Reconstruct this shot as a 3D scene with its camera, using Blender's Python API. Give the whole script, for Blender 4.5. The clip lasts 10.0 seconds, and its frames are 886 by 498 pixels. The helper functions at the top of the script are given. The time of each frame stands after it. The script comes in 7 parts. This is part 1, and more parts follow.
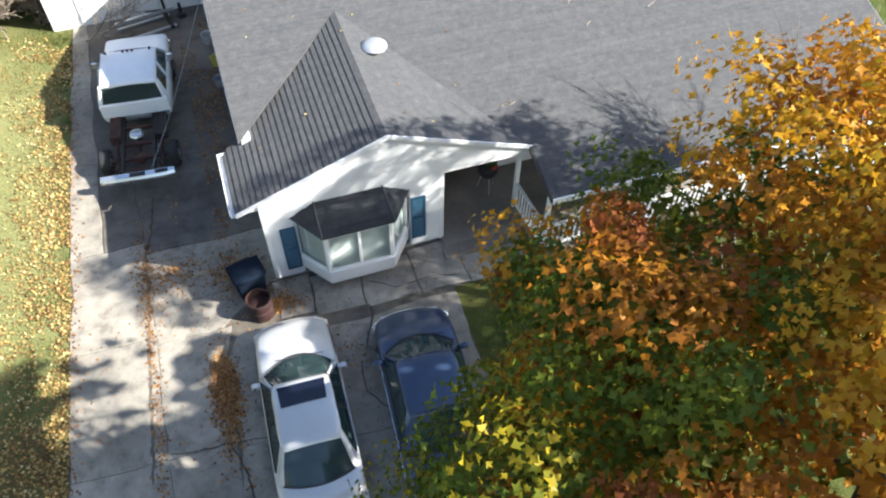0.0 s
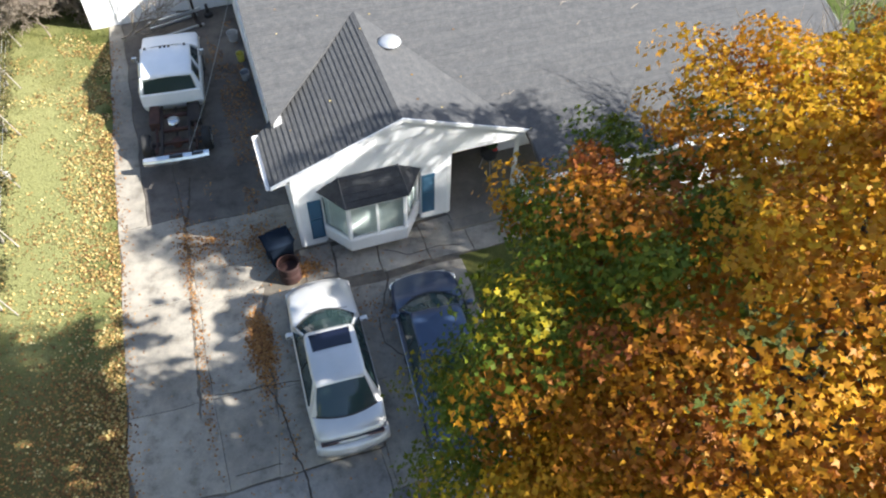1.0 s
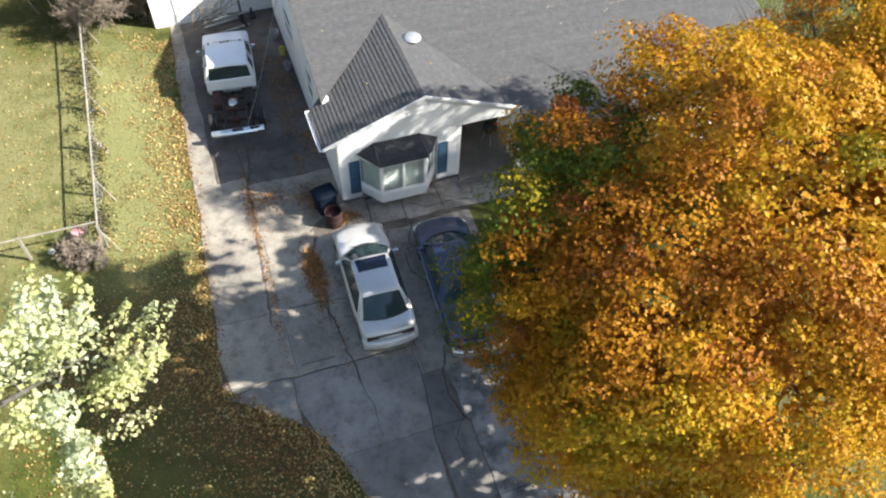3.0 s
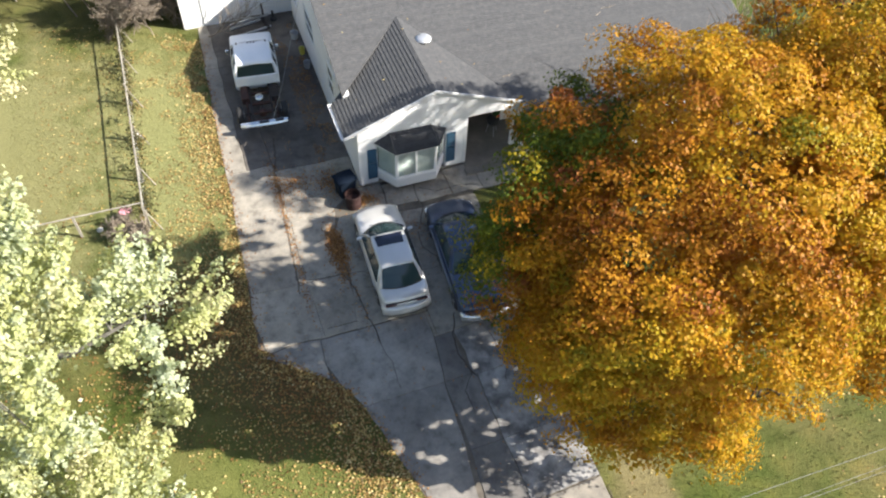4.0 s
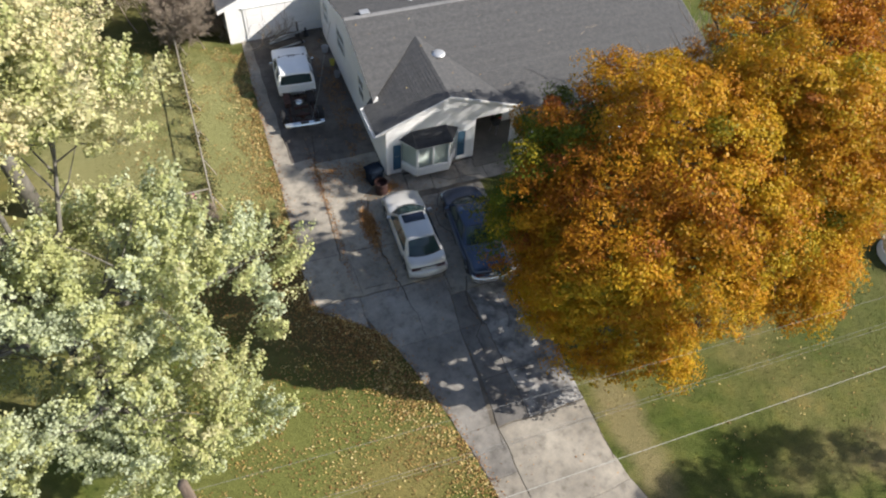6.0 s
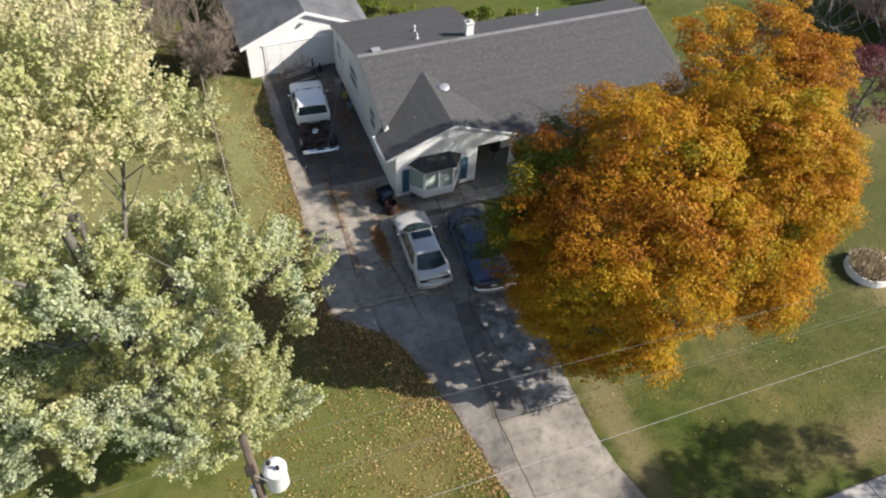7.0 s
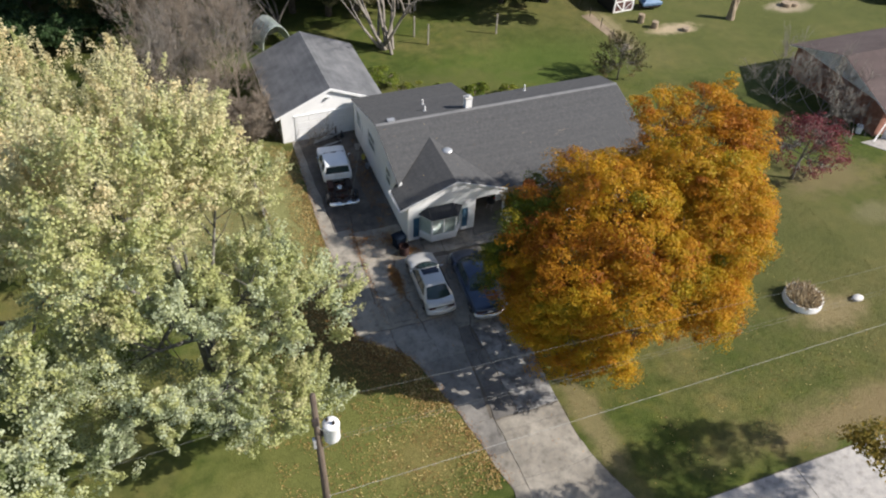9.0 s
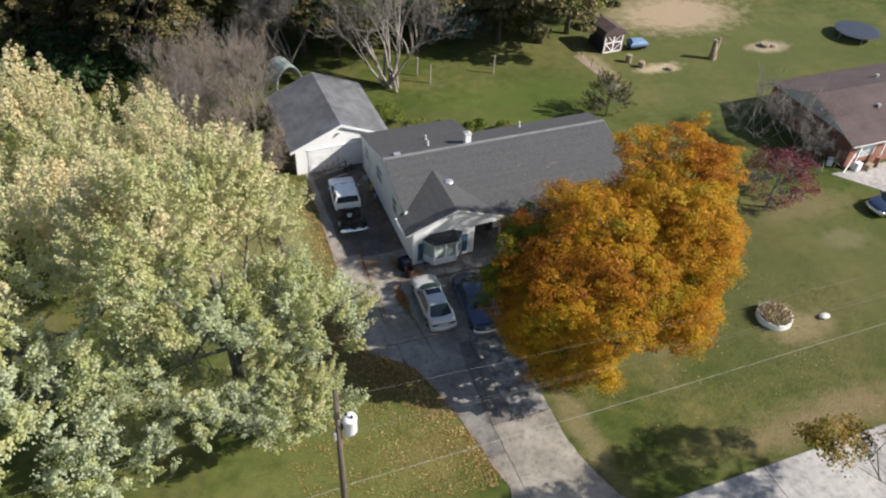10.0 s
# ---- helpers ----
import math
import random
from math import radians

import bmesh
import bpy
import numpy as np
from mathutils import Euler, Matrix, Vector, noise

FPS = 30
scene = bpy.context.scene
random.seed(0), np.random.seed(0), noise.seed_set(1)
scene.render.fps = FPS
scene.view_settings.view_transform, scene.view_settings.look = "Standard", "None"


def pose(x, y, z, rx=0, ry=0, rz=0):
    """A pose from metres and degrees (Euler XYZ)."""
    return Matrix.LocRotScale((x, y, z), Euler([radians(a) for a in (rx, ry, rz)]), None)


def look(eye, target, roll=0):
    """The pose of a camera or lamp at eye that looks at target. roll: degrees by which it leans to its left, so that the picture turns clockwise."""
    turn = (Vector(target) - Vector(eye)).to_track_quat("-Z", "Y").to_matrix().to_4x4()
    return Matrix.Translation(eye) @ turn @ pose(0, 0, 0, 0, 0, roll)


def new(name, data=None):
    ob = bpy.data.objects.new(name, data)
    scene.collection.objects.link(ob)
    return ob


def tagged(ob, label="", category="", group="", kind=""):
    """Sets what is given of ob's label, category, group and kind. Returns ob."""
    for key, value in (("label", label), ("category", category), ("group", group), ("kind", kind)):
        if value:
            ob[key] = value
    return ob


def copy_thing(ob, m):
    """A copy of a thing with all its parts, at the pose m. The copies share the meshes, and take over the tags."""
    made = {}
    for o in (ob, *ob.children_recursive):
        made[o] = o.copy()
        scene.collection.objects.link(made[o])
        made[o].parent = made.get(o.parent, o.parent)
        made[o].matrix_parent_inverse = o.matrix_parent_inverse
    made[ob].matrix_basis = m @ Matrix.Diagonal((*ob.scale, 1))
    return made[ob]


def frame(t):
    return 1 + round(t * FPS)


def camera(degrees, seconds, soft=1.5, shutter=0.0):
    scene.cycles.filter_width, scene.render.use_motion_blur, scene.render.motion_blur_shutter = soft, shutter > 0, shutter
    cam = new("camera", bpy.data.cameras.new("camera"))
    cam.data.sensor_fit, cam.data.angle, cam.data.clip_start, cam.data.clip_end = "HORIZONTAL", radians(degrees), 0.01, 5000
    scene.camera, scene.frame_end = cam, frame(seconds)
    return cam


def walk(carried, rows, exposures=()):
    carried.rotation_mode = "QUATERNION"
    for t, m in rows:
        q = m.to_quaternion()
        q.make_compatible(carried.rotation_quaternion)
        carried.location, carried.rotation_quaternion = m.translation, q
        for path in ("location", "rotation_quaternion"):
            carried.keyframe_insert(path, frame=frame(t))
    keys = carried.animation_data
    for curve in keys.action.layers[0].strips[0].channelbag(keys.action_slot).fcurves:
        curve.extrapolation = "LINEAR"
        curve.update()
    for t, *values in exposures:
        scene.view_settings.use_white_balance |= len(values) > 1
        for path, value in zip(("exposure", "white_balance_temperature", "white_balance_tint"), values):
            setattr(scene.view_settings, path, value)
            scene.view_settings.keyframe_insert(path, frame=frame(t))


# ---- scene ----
cam = camera(61.0, 10.0, soft=2.1)
PATH = [
    (0, (-0.848, -2.633, 15.386), (-0.432, -1.453, 13.825), 0.9),
    (0.5, (-1.335, -3.613, 16.027), (-0.912, -2.434, 14.468), 1.1),
    (1, (-1.922, -4.648, 16.762), (-1.489, -3.466, 15.208), 1.5),
    (1.5, (-2.455, -5.646, 17.5), (-2.017, -4.465, 15.946), 1.6),
    (2, (-3.12, -6.835, 18.262), (-2.671, -5.652, 16.712), 1.9),
    (2.5, (-3.73, -7.922, 19.083), (-3.272, -6.741, 17.536), 2.2),
    (4, (-5.683, -11.195, 21.624), (-5.207, -10.016, 20.08), 2.9),
    (4.5, (-6.392, -12.208, 22.609), (-5.91, -11.035, 21.063), 3.1),
    (5, (-7.148, -13.296, 23.669), (-6.658, -12.126, 22.123), 3.4),
    (5.5, (-7.726, -14.319, 24.697), (-7.235, -13.153, 23.148), 3.4),
    (7, (-9.655, -17.737, 27.609), (-9.133, -16.503, 26.125), 3.5),
    (7.5, (-10.277, -19.051, 28.749), (-9.747, -17.79, 27.291), 3.4),
    (8, (-10.958, -20.381, 29.776), (-10.415, -19.092, 28.346), 3.4),
    (8.5, (-11.634, -21.831, 30.894), (-11.083, -20.515, 29.492), 3.3),
    (9, (-12.29, -23.3, 32.147), (-11.729, -21.958, 30.773), 3.1),
    (9.5, (-13.005, -24.725, 33.366), (-12.435, -23.362, 32.019), 3.2),
    (10, (-13.72, -26.4, 34.747), (-13.142, -25.009, 33.431), 3.0),
]
EXPOSURES = [(0.0, 1.75, 6300, 9.5), (1.0, 1.70, 6350, 9.8), (1.5, 1.60, 6400, 10), (2.5, 1.52, 6500, 10), (4.0, 1.44, 6600, 10.5), (5.0, 1.12, 6650, 11), (7.5, 0.68, 6600, 12), (10.0, 0.58, 6500, 12)]
walk(cam, [(t, look(eye, target, roll)) for t, eye, target, roll in PATH], EXPOSURES)

# ---- light: low autumn sun from the front right ----
SUN_FROM = Vector((1.22, -0.65, 1.0))
sun_data = bpy.data.lights.new("sun", "SUN")
sun_data.energy, sun_data.angle, sun_data.color = 4.9, radians(0.53), (1.0, 0.95, 0.86)
sun = new("sun", sun_data)
sun.matrix_world = look(SUN_FROM * 40, (0, 0, 0))
world = bpy.data.worlds.new("sky")
scene.world = world
world.use_nodes = True
wn = world.node_tree.nodes
sky = wn.new("ShaderNodeTexSky")
sky.sky_type, sky.sun_disc = "NISHITA", False
sky.sun_elevation, sky.sun_rotation = radians(36), radians(118)
world.node_tree.links.new(sky.outputs[0], wn["Background"].inputs[0])
wn["Background"].inputs[1].default_value = 0.094


# ---- materials ----
def ramp_node(nt, stops):
    r = nt.nodes.new("ShaderNodeValToRGB")
    el = r.color_ramp.elements
    while len(el) < len(stops):
        el.new(0.5)
    for e, (p, c) in zip(el, stops):
        e.position, e.color = p, (*c, 1)
    return r


def noise_node(nt, scale, detail=4.0, rough=0.55, vec=None):
    n = nt.nodes.new("ShaderNodeTexNoise")
    n.inputs["Scale"].default_value, n.inputs["Detail"].default_value, n.inputs["Roughness"].default_value = scale, detail, rough
    if vec:
        nt.links.new(vec, n.inputs["Vector"])
    return n


def blend(nt, kind, fac, a, b):
    m = nt.nodes.new("ShaderNodeMix")
    m.data_type, m.blend_type = "RGBA", kind
    for value, socket in ((fac, m.inputs[0]), (a, m.inputs[6]), (b, m.inputs[7])):
        if hasattr(value, "links"):
            nt.links.new(value, socket)
        elif isinstance(value, (int, float)):
            socket.default_value = value
        else:
            socket.default_value = (*value, 1)
    return m.outputs[2]


def mat(name, stops, scale=1.0, rough=0.8, bump=0.15, grain=30.0, grain_mix=0.35, metal=0.0, vary=0.0, coat=0.0, stretch=None, spec=0.5):
    """A surface whose colour drifts at one scale and is broken by a finer grain, with a fine relief."""
    m = bpy.data.materials.new(name)
    m.use_nodes = True
    nt = m.node_tree
    b = nt.nodes["Principled BSDF"]
    vec = nt.nodes.new("ShaderNodeNewGeometry").outputs["Position"]
    if stretch:
        mp = nt.nodes.new("ShaderNodeMapping")
        mp.inputs["Scale"].default_value = stretch
        nt.links.new(vec, mp.inputs["Vector"])
        vec = mp.outputs[0]
    big = noise_node(nt, scale, 5, 0.6, vec)
    fine = noise_node(nt, grain, 3, 0.6, vec)
    col = ramp_node(nt, stops)
    nt.links.new(big.outputs["Fac"], col.inputs[0])
    g = ramp_node(nt, [(0.25, (0.55, 0.55, 0.55)), (0.75, (1.35, 1.35, 1.35))])
    nt.links.new(fine.outputs["Fac"], g.inputs[0])
    out = blend(nt, "MULTIPLY", grain_mix, col.outputs[0], g.outputs[0])
    if vary:
        info = nt.nodes.new("ShaderNodeObjectInfo")
        v = ramp_node(nt, [(0.0, (1 - vary,) * 3), (1.0, (1 + vary,) * 3)])
        nt.links.new(info.outputs["Random"], v.inputs[0])
        out = blend(nt, "MULTIPLY", 1.0, out, v.outputs[0])
    nt.links.new(out, b.inputs["Base Color"])
    b.inputs["Roughness"].default_value, b.inputs["Metallic"].default_value = rough, metal
    b.inputs["Coat Weight"].default_value, b.inputs["Specular IOR Level"].default_value = coat, spec
    if bump:
        bp = nt.nodes.new("ShaderNodeBump")
        bp.inputs["Strength"].default_value, bp.inputs["Distance"].default_value = bump, 0.02
        nt.links.new(fine.outputs["Fac"], bp.inputs["Height"])
        nt.links.new(bp.outputs[0], b.inputs["Normal"])
    return m


def leaf_mat(name, stops, scale=0.5, drift=0.6, through_light=0.35, rough=0.5):
    """Leaves: each has a tone of its own, which drifts over the crown; light comes through them."""
    m = bpy.data.materials.new(name)
    m.use_nodes = True
    nt = m.node_tree
    b = nt.nodes["Principled BSDF"]
    out = nt.nodes["Material Output"]
    at = nt.nodes.new("ShaderNodeAttribute")
    at.attribute_name = "tone"
    n = noise_node(nt, scale, 3, 0.6, nt.nodes.new("ShaderNodeNewGeometry").outputs["Position"])
    wide = nt.nodes.new("ShaderNodeMapRange")
    wide.inputs[1].default_value, wide.inputs[2].default_value = 0.30, 0.70
    nt.links.new(n.outputs["Fac"], wide.inputs[0])
    mix = nt.nodes.new("ShaderNodeMix")
    mix.inputs[0].default_value = drift
    nt.links.new(at.outputs["Fac"], mix.inputs[2])
    nt.links.new(wide.outputs[0], mix.inputs[3])
    col = ramp_node(nt, stops)
    nt.links.new(mix.outputs[0], col.inputs[0])
    tr = nt.nodes.new("ShaderNodeBsdfTranslucent")
    nt.links.new(col.outputs[0], b.inputs["Base Color"])
    nt.links.new(col.outputs[0], tr.inputs["Color"])
    b.inputs["Roughness"].default_value = rough
    b.inputs["Specular IOR Level"].default_value = 0.18
    sh = nt.nodes.new("ShaderNodeMixShader")
    sh.inputs[0].default_value = through_light
    nt.links.new(b.outputs[0], sh.inputs[1])
    nt.links.new(tr.outputs[0], sh.inputs[2])
    nt.links.new(sh.outputs[0], out.inputs[0])
    return m


def plain(name, color, rough=0.5, metal=0.0, coat=0.0, spec=0.5):
    return mat(name, [(0.3, tuple(c * 0.88 for c in color)), (0.7, tuple(min(1, c * 1.08) for c in color))], 3.0, rough, 0.03, 60, 0.12, metal, 0.0, coat, None, spec)


def glass_mat(name, tint, rough=0.03):
    m = bpy.data.materials.new(name)
    m.use_nodes = True
    b = m.node_tree.nodes["Principled BSDF"]
    b.inputs["Base Color"].default_value = (*tint, 1)
    b.inputs["Roughness"].default_value = rough
    b.inputs["Specular IOR Level"].default_value = 0.7
    b.inputs["Transmission Weight"].default_value = 0.0
    return m


def clear_glass(name):
    m = bpy.data.materials.new(name)
    m.use_nodes = True
    b = m.node_tree.nodes["Principled BSDF"]
    b.inputs["Base Color"].default_value = (0.86, 0.92, 0.92, 1)
    b.inputs["Roughness"].default_value = 0.02
    b.inputs["Transmission Weight"].default_value = 1.0
    b.inputs["IOR"].default_value = 1.45
    return m


# soft patches of the lawn: x, y, half width, half depth, colour, weight
PATCHES = [(40.0, 30.0, 24.0, 15.0, (0.105, 0.110, 0.040), 0.6), (23.0, 0.0, 13.0, 9.5, (0.100, 0.100, 0.038), 0.65), (-8.2, 14.0, 2.6, 9.0, (0.255, 0.255, 0.115), 0.8), (-13.5, 15.0, 3.4, 8.0, (0.235, 0.225, 0.11), 0.8), (-8.5, -4.0, 7.0, 4.6, (0.165, 0.170, 0.056), 0.65), (-5.2, 2.2, 2.6, 2.8, (0.125, 0.095, 0.045), 0.8), (-7.9, 5.0, 2.6, 2.6, (0.135, 0.115, 0.050), 0.7), (-5.0, -5.2, 2.2, 1.6, (0.22, 0.160, 0.070), 0.4),
           (40.5, 40.0, 7.5, 4.5, (0.36, 0.28, 0.20), 0.9), (31.6, 29.2, 2.4, 0.9, (0.42, 0.34, 0.24), 0.9), (45.5, 30.0, 2.3, 1.2, (0.36, 0.30, 0.23), 0.8),
           (20.8, -4.0, 2.4, 1.2, (0.24, 0.19, 0.11), 0.7), (30.2, 2.3, 1.8, 1.1, (0.22, 0.19, 0.12), 0.4), (17.0, -9.8, 8.0, 1.3, (0.17, 0.145, 0.070), 0.6), (17.5, -10.3, 5.5, 1.1, (0.23, 0.17, 0.10), 0.6),
           (3.6, -6.0, 0.8, 4.5, (0.22, 0.18, 0.10), 0.7), (26.0, 30.5, 1.0, 4.5, (0.30, 0.25, 0.16), 0.6), (29.5, 6.5, 4.0, 1.6, (0.20, 0.15, 0.09), 0.5), (14.0, 27.0, 10.0, 4.0, (0.075, 0.115, 0.022), 0.6), (-2.2, 26.0, 14.0, 3.0, (0.10, 0.09, 0.04), 0.5)]


def ground_mat():
    m = bpy.data.materials.new("lawn_soil")
    m.use_nodes = True
    nt = m.node_tree
    b = nt.nodes["Principled BSDF"]
    vec = nt.nodes.new("ShaderNodeNewGeometry").outputs["Position"]
    a = noise_node(nt, 0.13, 5, 0.6, vec)
    c = noise_node(nt, 1.1, 5, 0.65, vec)
    f = noise_node(nt, 22, 4, 0.7, vec)
    base = ramp_node(nt, [(0.30, (0.040, 0.062, 0.013)), (0.46, (0.066, 0.088, 0.020)), (0.60, (0.115, 0.115, 0.040)), (0.75, (0.18, 0.148, 0.070))])
    nt.links.new(a.outputs["Fac"], base.inputs[0])
    patch = ramp_node(nt, [(0.30, (0.55, 0.62, 0.5)), (0.5, (1.0, 1.0, 1.0)), (0.75, (1.5, 1.25, 1.15))])
    nt.links.new(c.outputs["Fac"], patch.inputs[0])
    fine = ramp_node(nt, [(0.28, (0.42, 0.45, 0.4)), (0.72, (1.55, 1.5, 1.4))])
    nt.links.new(f.outputs["Fac"], fine.inputs[0])
    o = blend(nt, "MULTIPLY", 0.85, base.outputs[0], patch.outputs[0])
    o = blend(nt, "MULTIPLY", 0.75, o, fine.outputs[0])
    wob = noise_node(nt, 0.9, 4, 0.65, vec)
    for x, y, rx, ry, colour, weight in PATCHES:
        mp = nt.nodes.new("ShaderNodeMapping")
        mp.inputs["Location"].default_value = (-x / rx, -y / ry, 0)
        mp.inputs["Scale"].default_value = (1 / rx, 1 / ry, 0)
        nt.links.new(vec, mp.inputs["Vector"])
        ln = nt.nodes.new("ShaderNodeVectorMath")
        ln.operation = "LENGTH"
        nt.links.new(mp.outputs[0], ln.inputs[0])
        ad = nt.nodes.new("ShaderNodeMath")
        ad.operation = "MULTIPLY_ADD"
        nt.links.new(wob.outputs["Fac"], ad.inputs[0])
        ad.inputs[1].default_value = 1.6
        nt.links.new(ln.outputs["Value"], ad.inputs[2])
        rg_ = nt.nodes.new("ShaderNodeMapRange")
        for i, val in ((1, 2.1), (2, 1.35), (3, 0.0), (4, weight)):
            rg_.inputs[i].default_value = val
        nt.links.new(ad.outputs[0], rg_.inputs[0])
        tint = blend(nt, "MULTIPLY", 0.7, colour, fine.outputs[0])
        o = blend(nt, "MIX", rg_.outputs[0], o, tint)
    nt.links.new(o, b.inputs["Base Color"])
    b.inputs["Roughness"].default_value, b.inputs["Specular IOR Level"].default_value = 0.95, 0.15
    bp = nt.nodes.new("ShaderNodeBump")
    bp.inputs["Strength"].default_value, bp.inputs["Distance"].default_value = 0.7, 0.05
    nt.links.new(f.outputs["Fac"], bp.inputs["Height"])
    nt.links.new(bp.outputs[0], b.inputs["Normal"])
    return m


def concrete_mat(name, light, dark, vary=0.05):
    """Weathered concrete: broad stains, dark tyre and oil marks, fine grit."""
    m = bpy.data.materials.new(name)
    m.use_nodes = True
    nt = m.node_tree
    b = nt.nodes["Principled BSDF"]
    vec = nt.nodes.new("ShaderNodeNewGeometry").outputs["Position"]
    a = noise_node(nt, 0.35, 6, 0.6, vec)
    s = noise_node(nt, 2.2, 6, 0.7, vec)
    f = noise_node(nt, 45, 3, 0.6, vec)
    base = ramp_node(nt, [(0.35, dark), (0.62, light)])
    nt.links.new(a.outputs["Fac"], base.inputs[0])
    st = ramp_node(nt, [(0.32, (0.52, 0.50, 0.47)), (0.47, (0.95, 0.95, 0.94)), (0.66, (1.25, 1.22, 1.17))])
    nt.links.new(s.outputs["Fac"], st.inputs[0])
    g = ramp_node(nt, [(0.3, (0.8, 0.8, 0.8)), (0.7, (1.15, 1.15, 1.15))])
    nt.links.new(f.outputs["Fac"], g.inputs[0])
    o = blend(nt, "MULTIPLY", 0.8, base.outputs[0], st.outputs[0])
    o = blend(nt, "MULTIPLY", 0.6, o, g.outputs[0])
    info = nt.nodes.new("ShaderNodeObjectInfo")
    v = ramp_node(nt, [(0.0, (1 - vary,) * 3), (1.0, (1 + vary,) * 3)])
    nt.links.new(info.outputs["Random"], v.inputs[0])
    o = blend(nt, "MULTIPLY", 1.0, o, v.outputs[0])
    nt.links.new(o, b.inputs["Base Color"])
    b.inputs["Roughness"].default_value = 0.85
    bp = nt.nodes.new("ShaderNodeBump")
    bp.inputs["Strength"].default_value, bp.inputs["Distance"].default_value = 0.25, 0.01
    nt.links.new(f.outputs["Fac"], bp.inputs["Height"])
    nt.links.new(bp.outputs[0], b.inputs["Normal"])
    return m


M_GROUND = ground_mat()
M_DRIVE = concrete_mat("driveway_concrete", (0.315, 0.288, 0.246), (0.185, 0.168, 0.143))
# old rear concrete, its colour also darkened for the shade of the house
M_DRIVE_OLD_SHADE = concrete_mat("stained_old_concrete", (0.155, 0.138, 0.122), (0.072, 0.063, 0.057))
M_WALK = concrete_mat("mossy_walk_concrete", (0.36, 0.335, 0.295), (0.19, 0.172, 0.148))
M_DRIVE_FLAKED = mat("flaked_pale_concrete", [(0.36, (0.085, 0.08, 0.078)), (0.46, (0.15, 0.145, 0.14)), (0.55, (0.25, 0.242, 0.232)), (0.7, (0.35, 0.34, 0.325))], 1.5, 0.85, 0.25, 45, 0.3)
M_DRIVE_DARK = concrete_mat("oil_dark_concrete", (0.17, 0.16, 0.15), (0.10, 0.094, 0.09))
# weathered concrete, greyed further to deepen the maple's shade on the drive
M_DRIVE_GREY = concrete_mat("weathered_grey_concrete", (0.27, 0.255, 0.235), (0.13, 0.122, 0.113))
M_JOINT = mat("joint_dirt", [(0.3, (0.075, 0.066, 0.054)), (0.7, (0.17, 0.145, 0.115))], 2.0, 0.95)
M_CRACK = mat("crack_dirt", [(0.3, (0.040, 0.034, 0.028)), (0.7, (0.090, 0.074, 0.058))], 3.0, 0.95)
M_ROAD = concrete_mat("road_concrete", (0.40, 0.38, 0.36), (0.29, 0.28, 0.27), 0.05)
M_DIRT = mat("bare_dirt", [(0.3, (0.17, 0.13, 0.09)), (0.7, (0.33, 0.26, 0.18))], 0.8, 0.95, 0.4, 14)
M_SIDING = mat("white_vinyl_siding", [(0.3, (0.70, 0.71, 0.72)), (0.7, (0.80, 0.80, 0.80))], 0.6, 0.45, 0.05, 30, 0.15, vary=0.02)
M_TRIM = mat("white_trim_paint", [(0.3, (0.78, 0.785, 0.79)), (0.7, (0.87, 0.87, 0.87))], 0.9, 0.4, 0.04, 40, 0.12)
M_SHINGLE = mat("grey_asphalt_shingle", [(0.25, (0.070, 0.072, 0.076)), (0.5, (0.088, 0.089, 0.092)), (0.78, (0.113, 0.112, 0.111))], 5.0, 0.95, 0.5, 40, 0.7, vary=0.05, spec=0.12)
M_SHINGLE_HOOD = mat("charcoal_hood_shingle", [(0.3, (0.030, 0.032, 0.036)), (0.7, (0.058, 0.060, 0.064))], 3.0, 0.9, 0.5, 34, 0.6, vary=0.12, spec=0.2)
M_SHINGLE_OLD = mat("garage_shingle", [(0.3, (0.085, 0.090, 0.098)), (0.7, (0.175, 0.178, 0.188))], 0.7, 0.9, 0.5, 30, 0.6, vary=0.06)
M_SHINGLE_BROWN = mat("brown_shingle", [(0.3, (0.062, 0.042, 0.040)), (0.7, (0.100, 0.072, 0.068))], 0.6, 0.9, 0.4, 25, 0.5, vary=0.06)
M_RIDGE = mat("pale_ridge_shingle", [(0.3, (0.15, 0.152, 0.157)), (0.7, (0.235, 0.236, 0.24))], 0.9, 0.95, 0.4, 38, 0.5, spec=0.12)
M_GUTTER = mat("dark_gutter_paint", [(0.3, (0.030, 0.028, 0.028)), (0.7, (0.075, 0.068, 0.062))], 2.0, 0.6, 0.1)
M_SHUTTER = mat("blue_shutter_paint", [(0.3, (0.020, 0.075, 0.135)), (0.7, (0.030, 0.105, 0.18))], 2.0, 0.5, 0.1, 30, 0.3)
M_GLASS = clear_glass("window_glass")
M_CURTAIN = mat("pale_curtain", [(0.3, (0.50, 0.55, 0.54)), (0.7, (0.72, 0.75, 0.71))], 1.2, 0.9, 0.1, 10, 0.3)
M_DARK = plain("dark_interior", (0.02, 0.02, 0.022), 0.8)
M_FOUND = mat("foundation_block", [(0.3, (0.20, 0.19, 0.18)), (0.7, (0.32, 0.31, 0.29))], 1.4, 0.9, 0.3)
M_PORCHFLOOR = mat("worn_porch_floor", [(0.3, (0.13, 0.12, 0.105)), (0.7, (0.25, 0.23, 0.20))], 1.2, 0.8, 0.2)
M_CAR_SILVER = mat("champagne_car_paint", [(0.3, (0.52, 0.515, 0.50)), (0.7, (0.60, 0.59, 0.575))], 1.0, 0.32, 0.0, 80, 0.08, metal=0.35, coat=0.6)
M_CAR_BLUE = mat("faded_blue_car_paint", [(0.3, (0.022, 0.038, 0.080)), (0.7, (0.036, 0.060, 0.115))], 1.0, 0.35, 0.0, 80, 0.1, metal=0.25, coat=0.6)
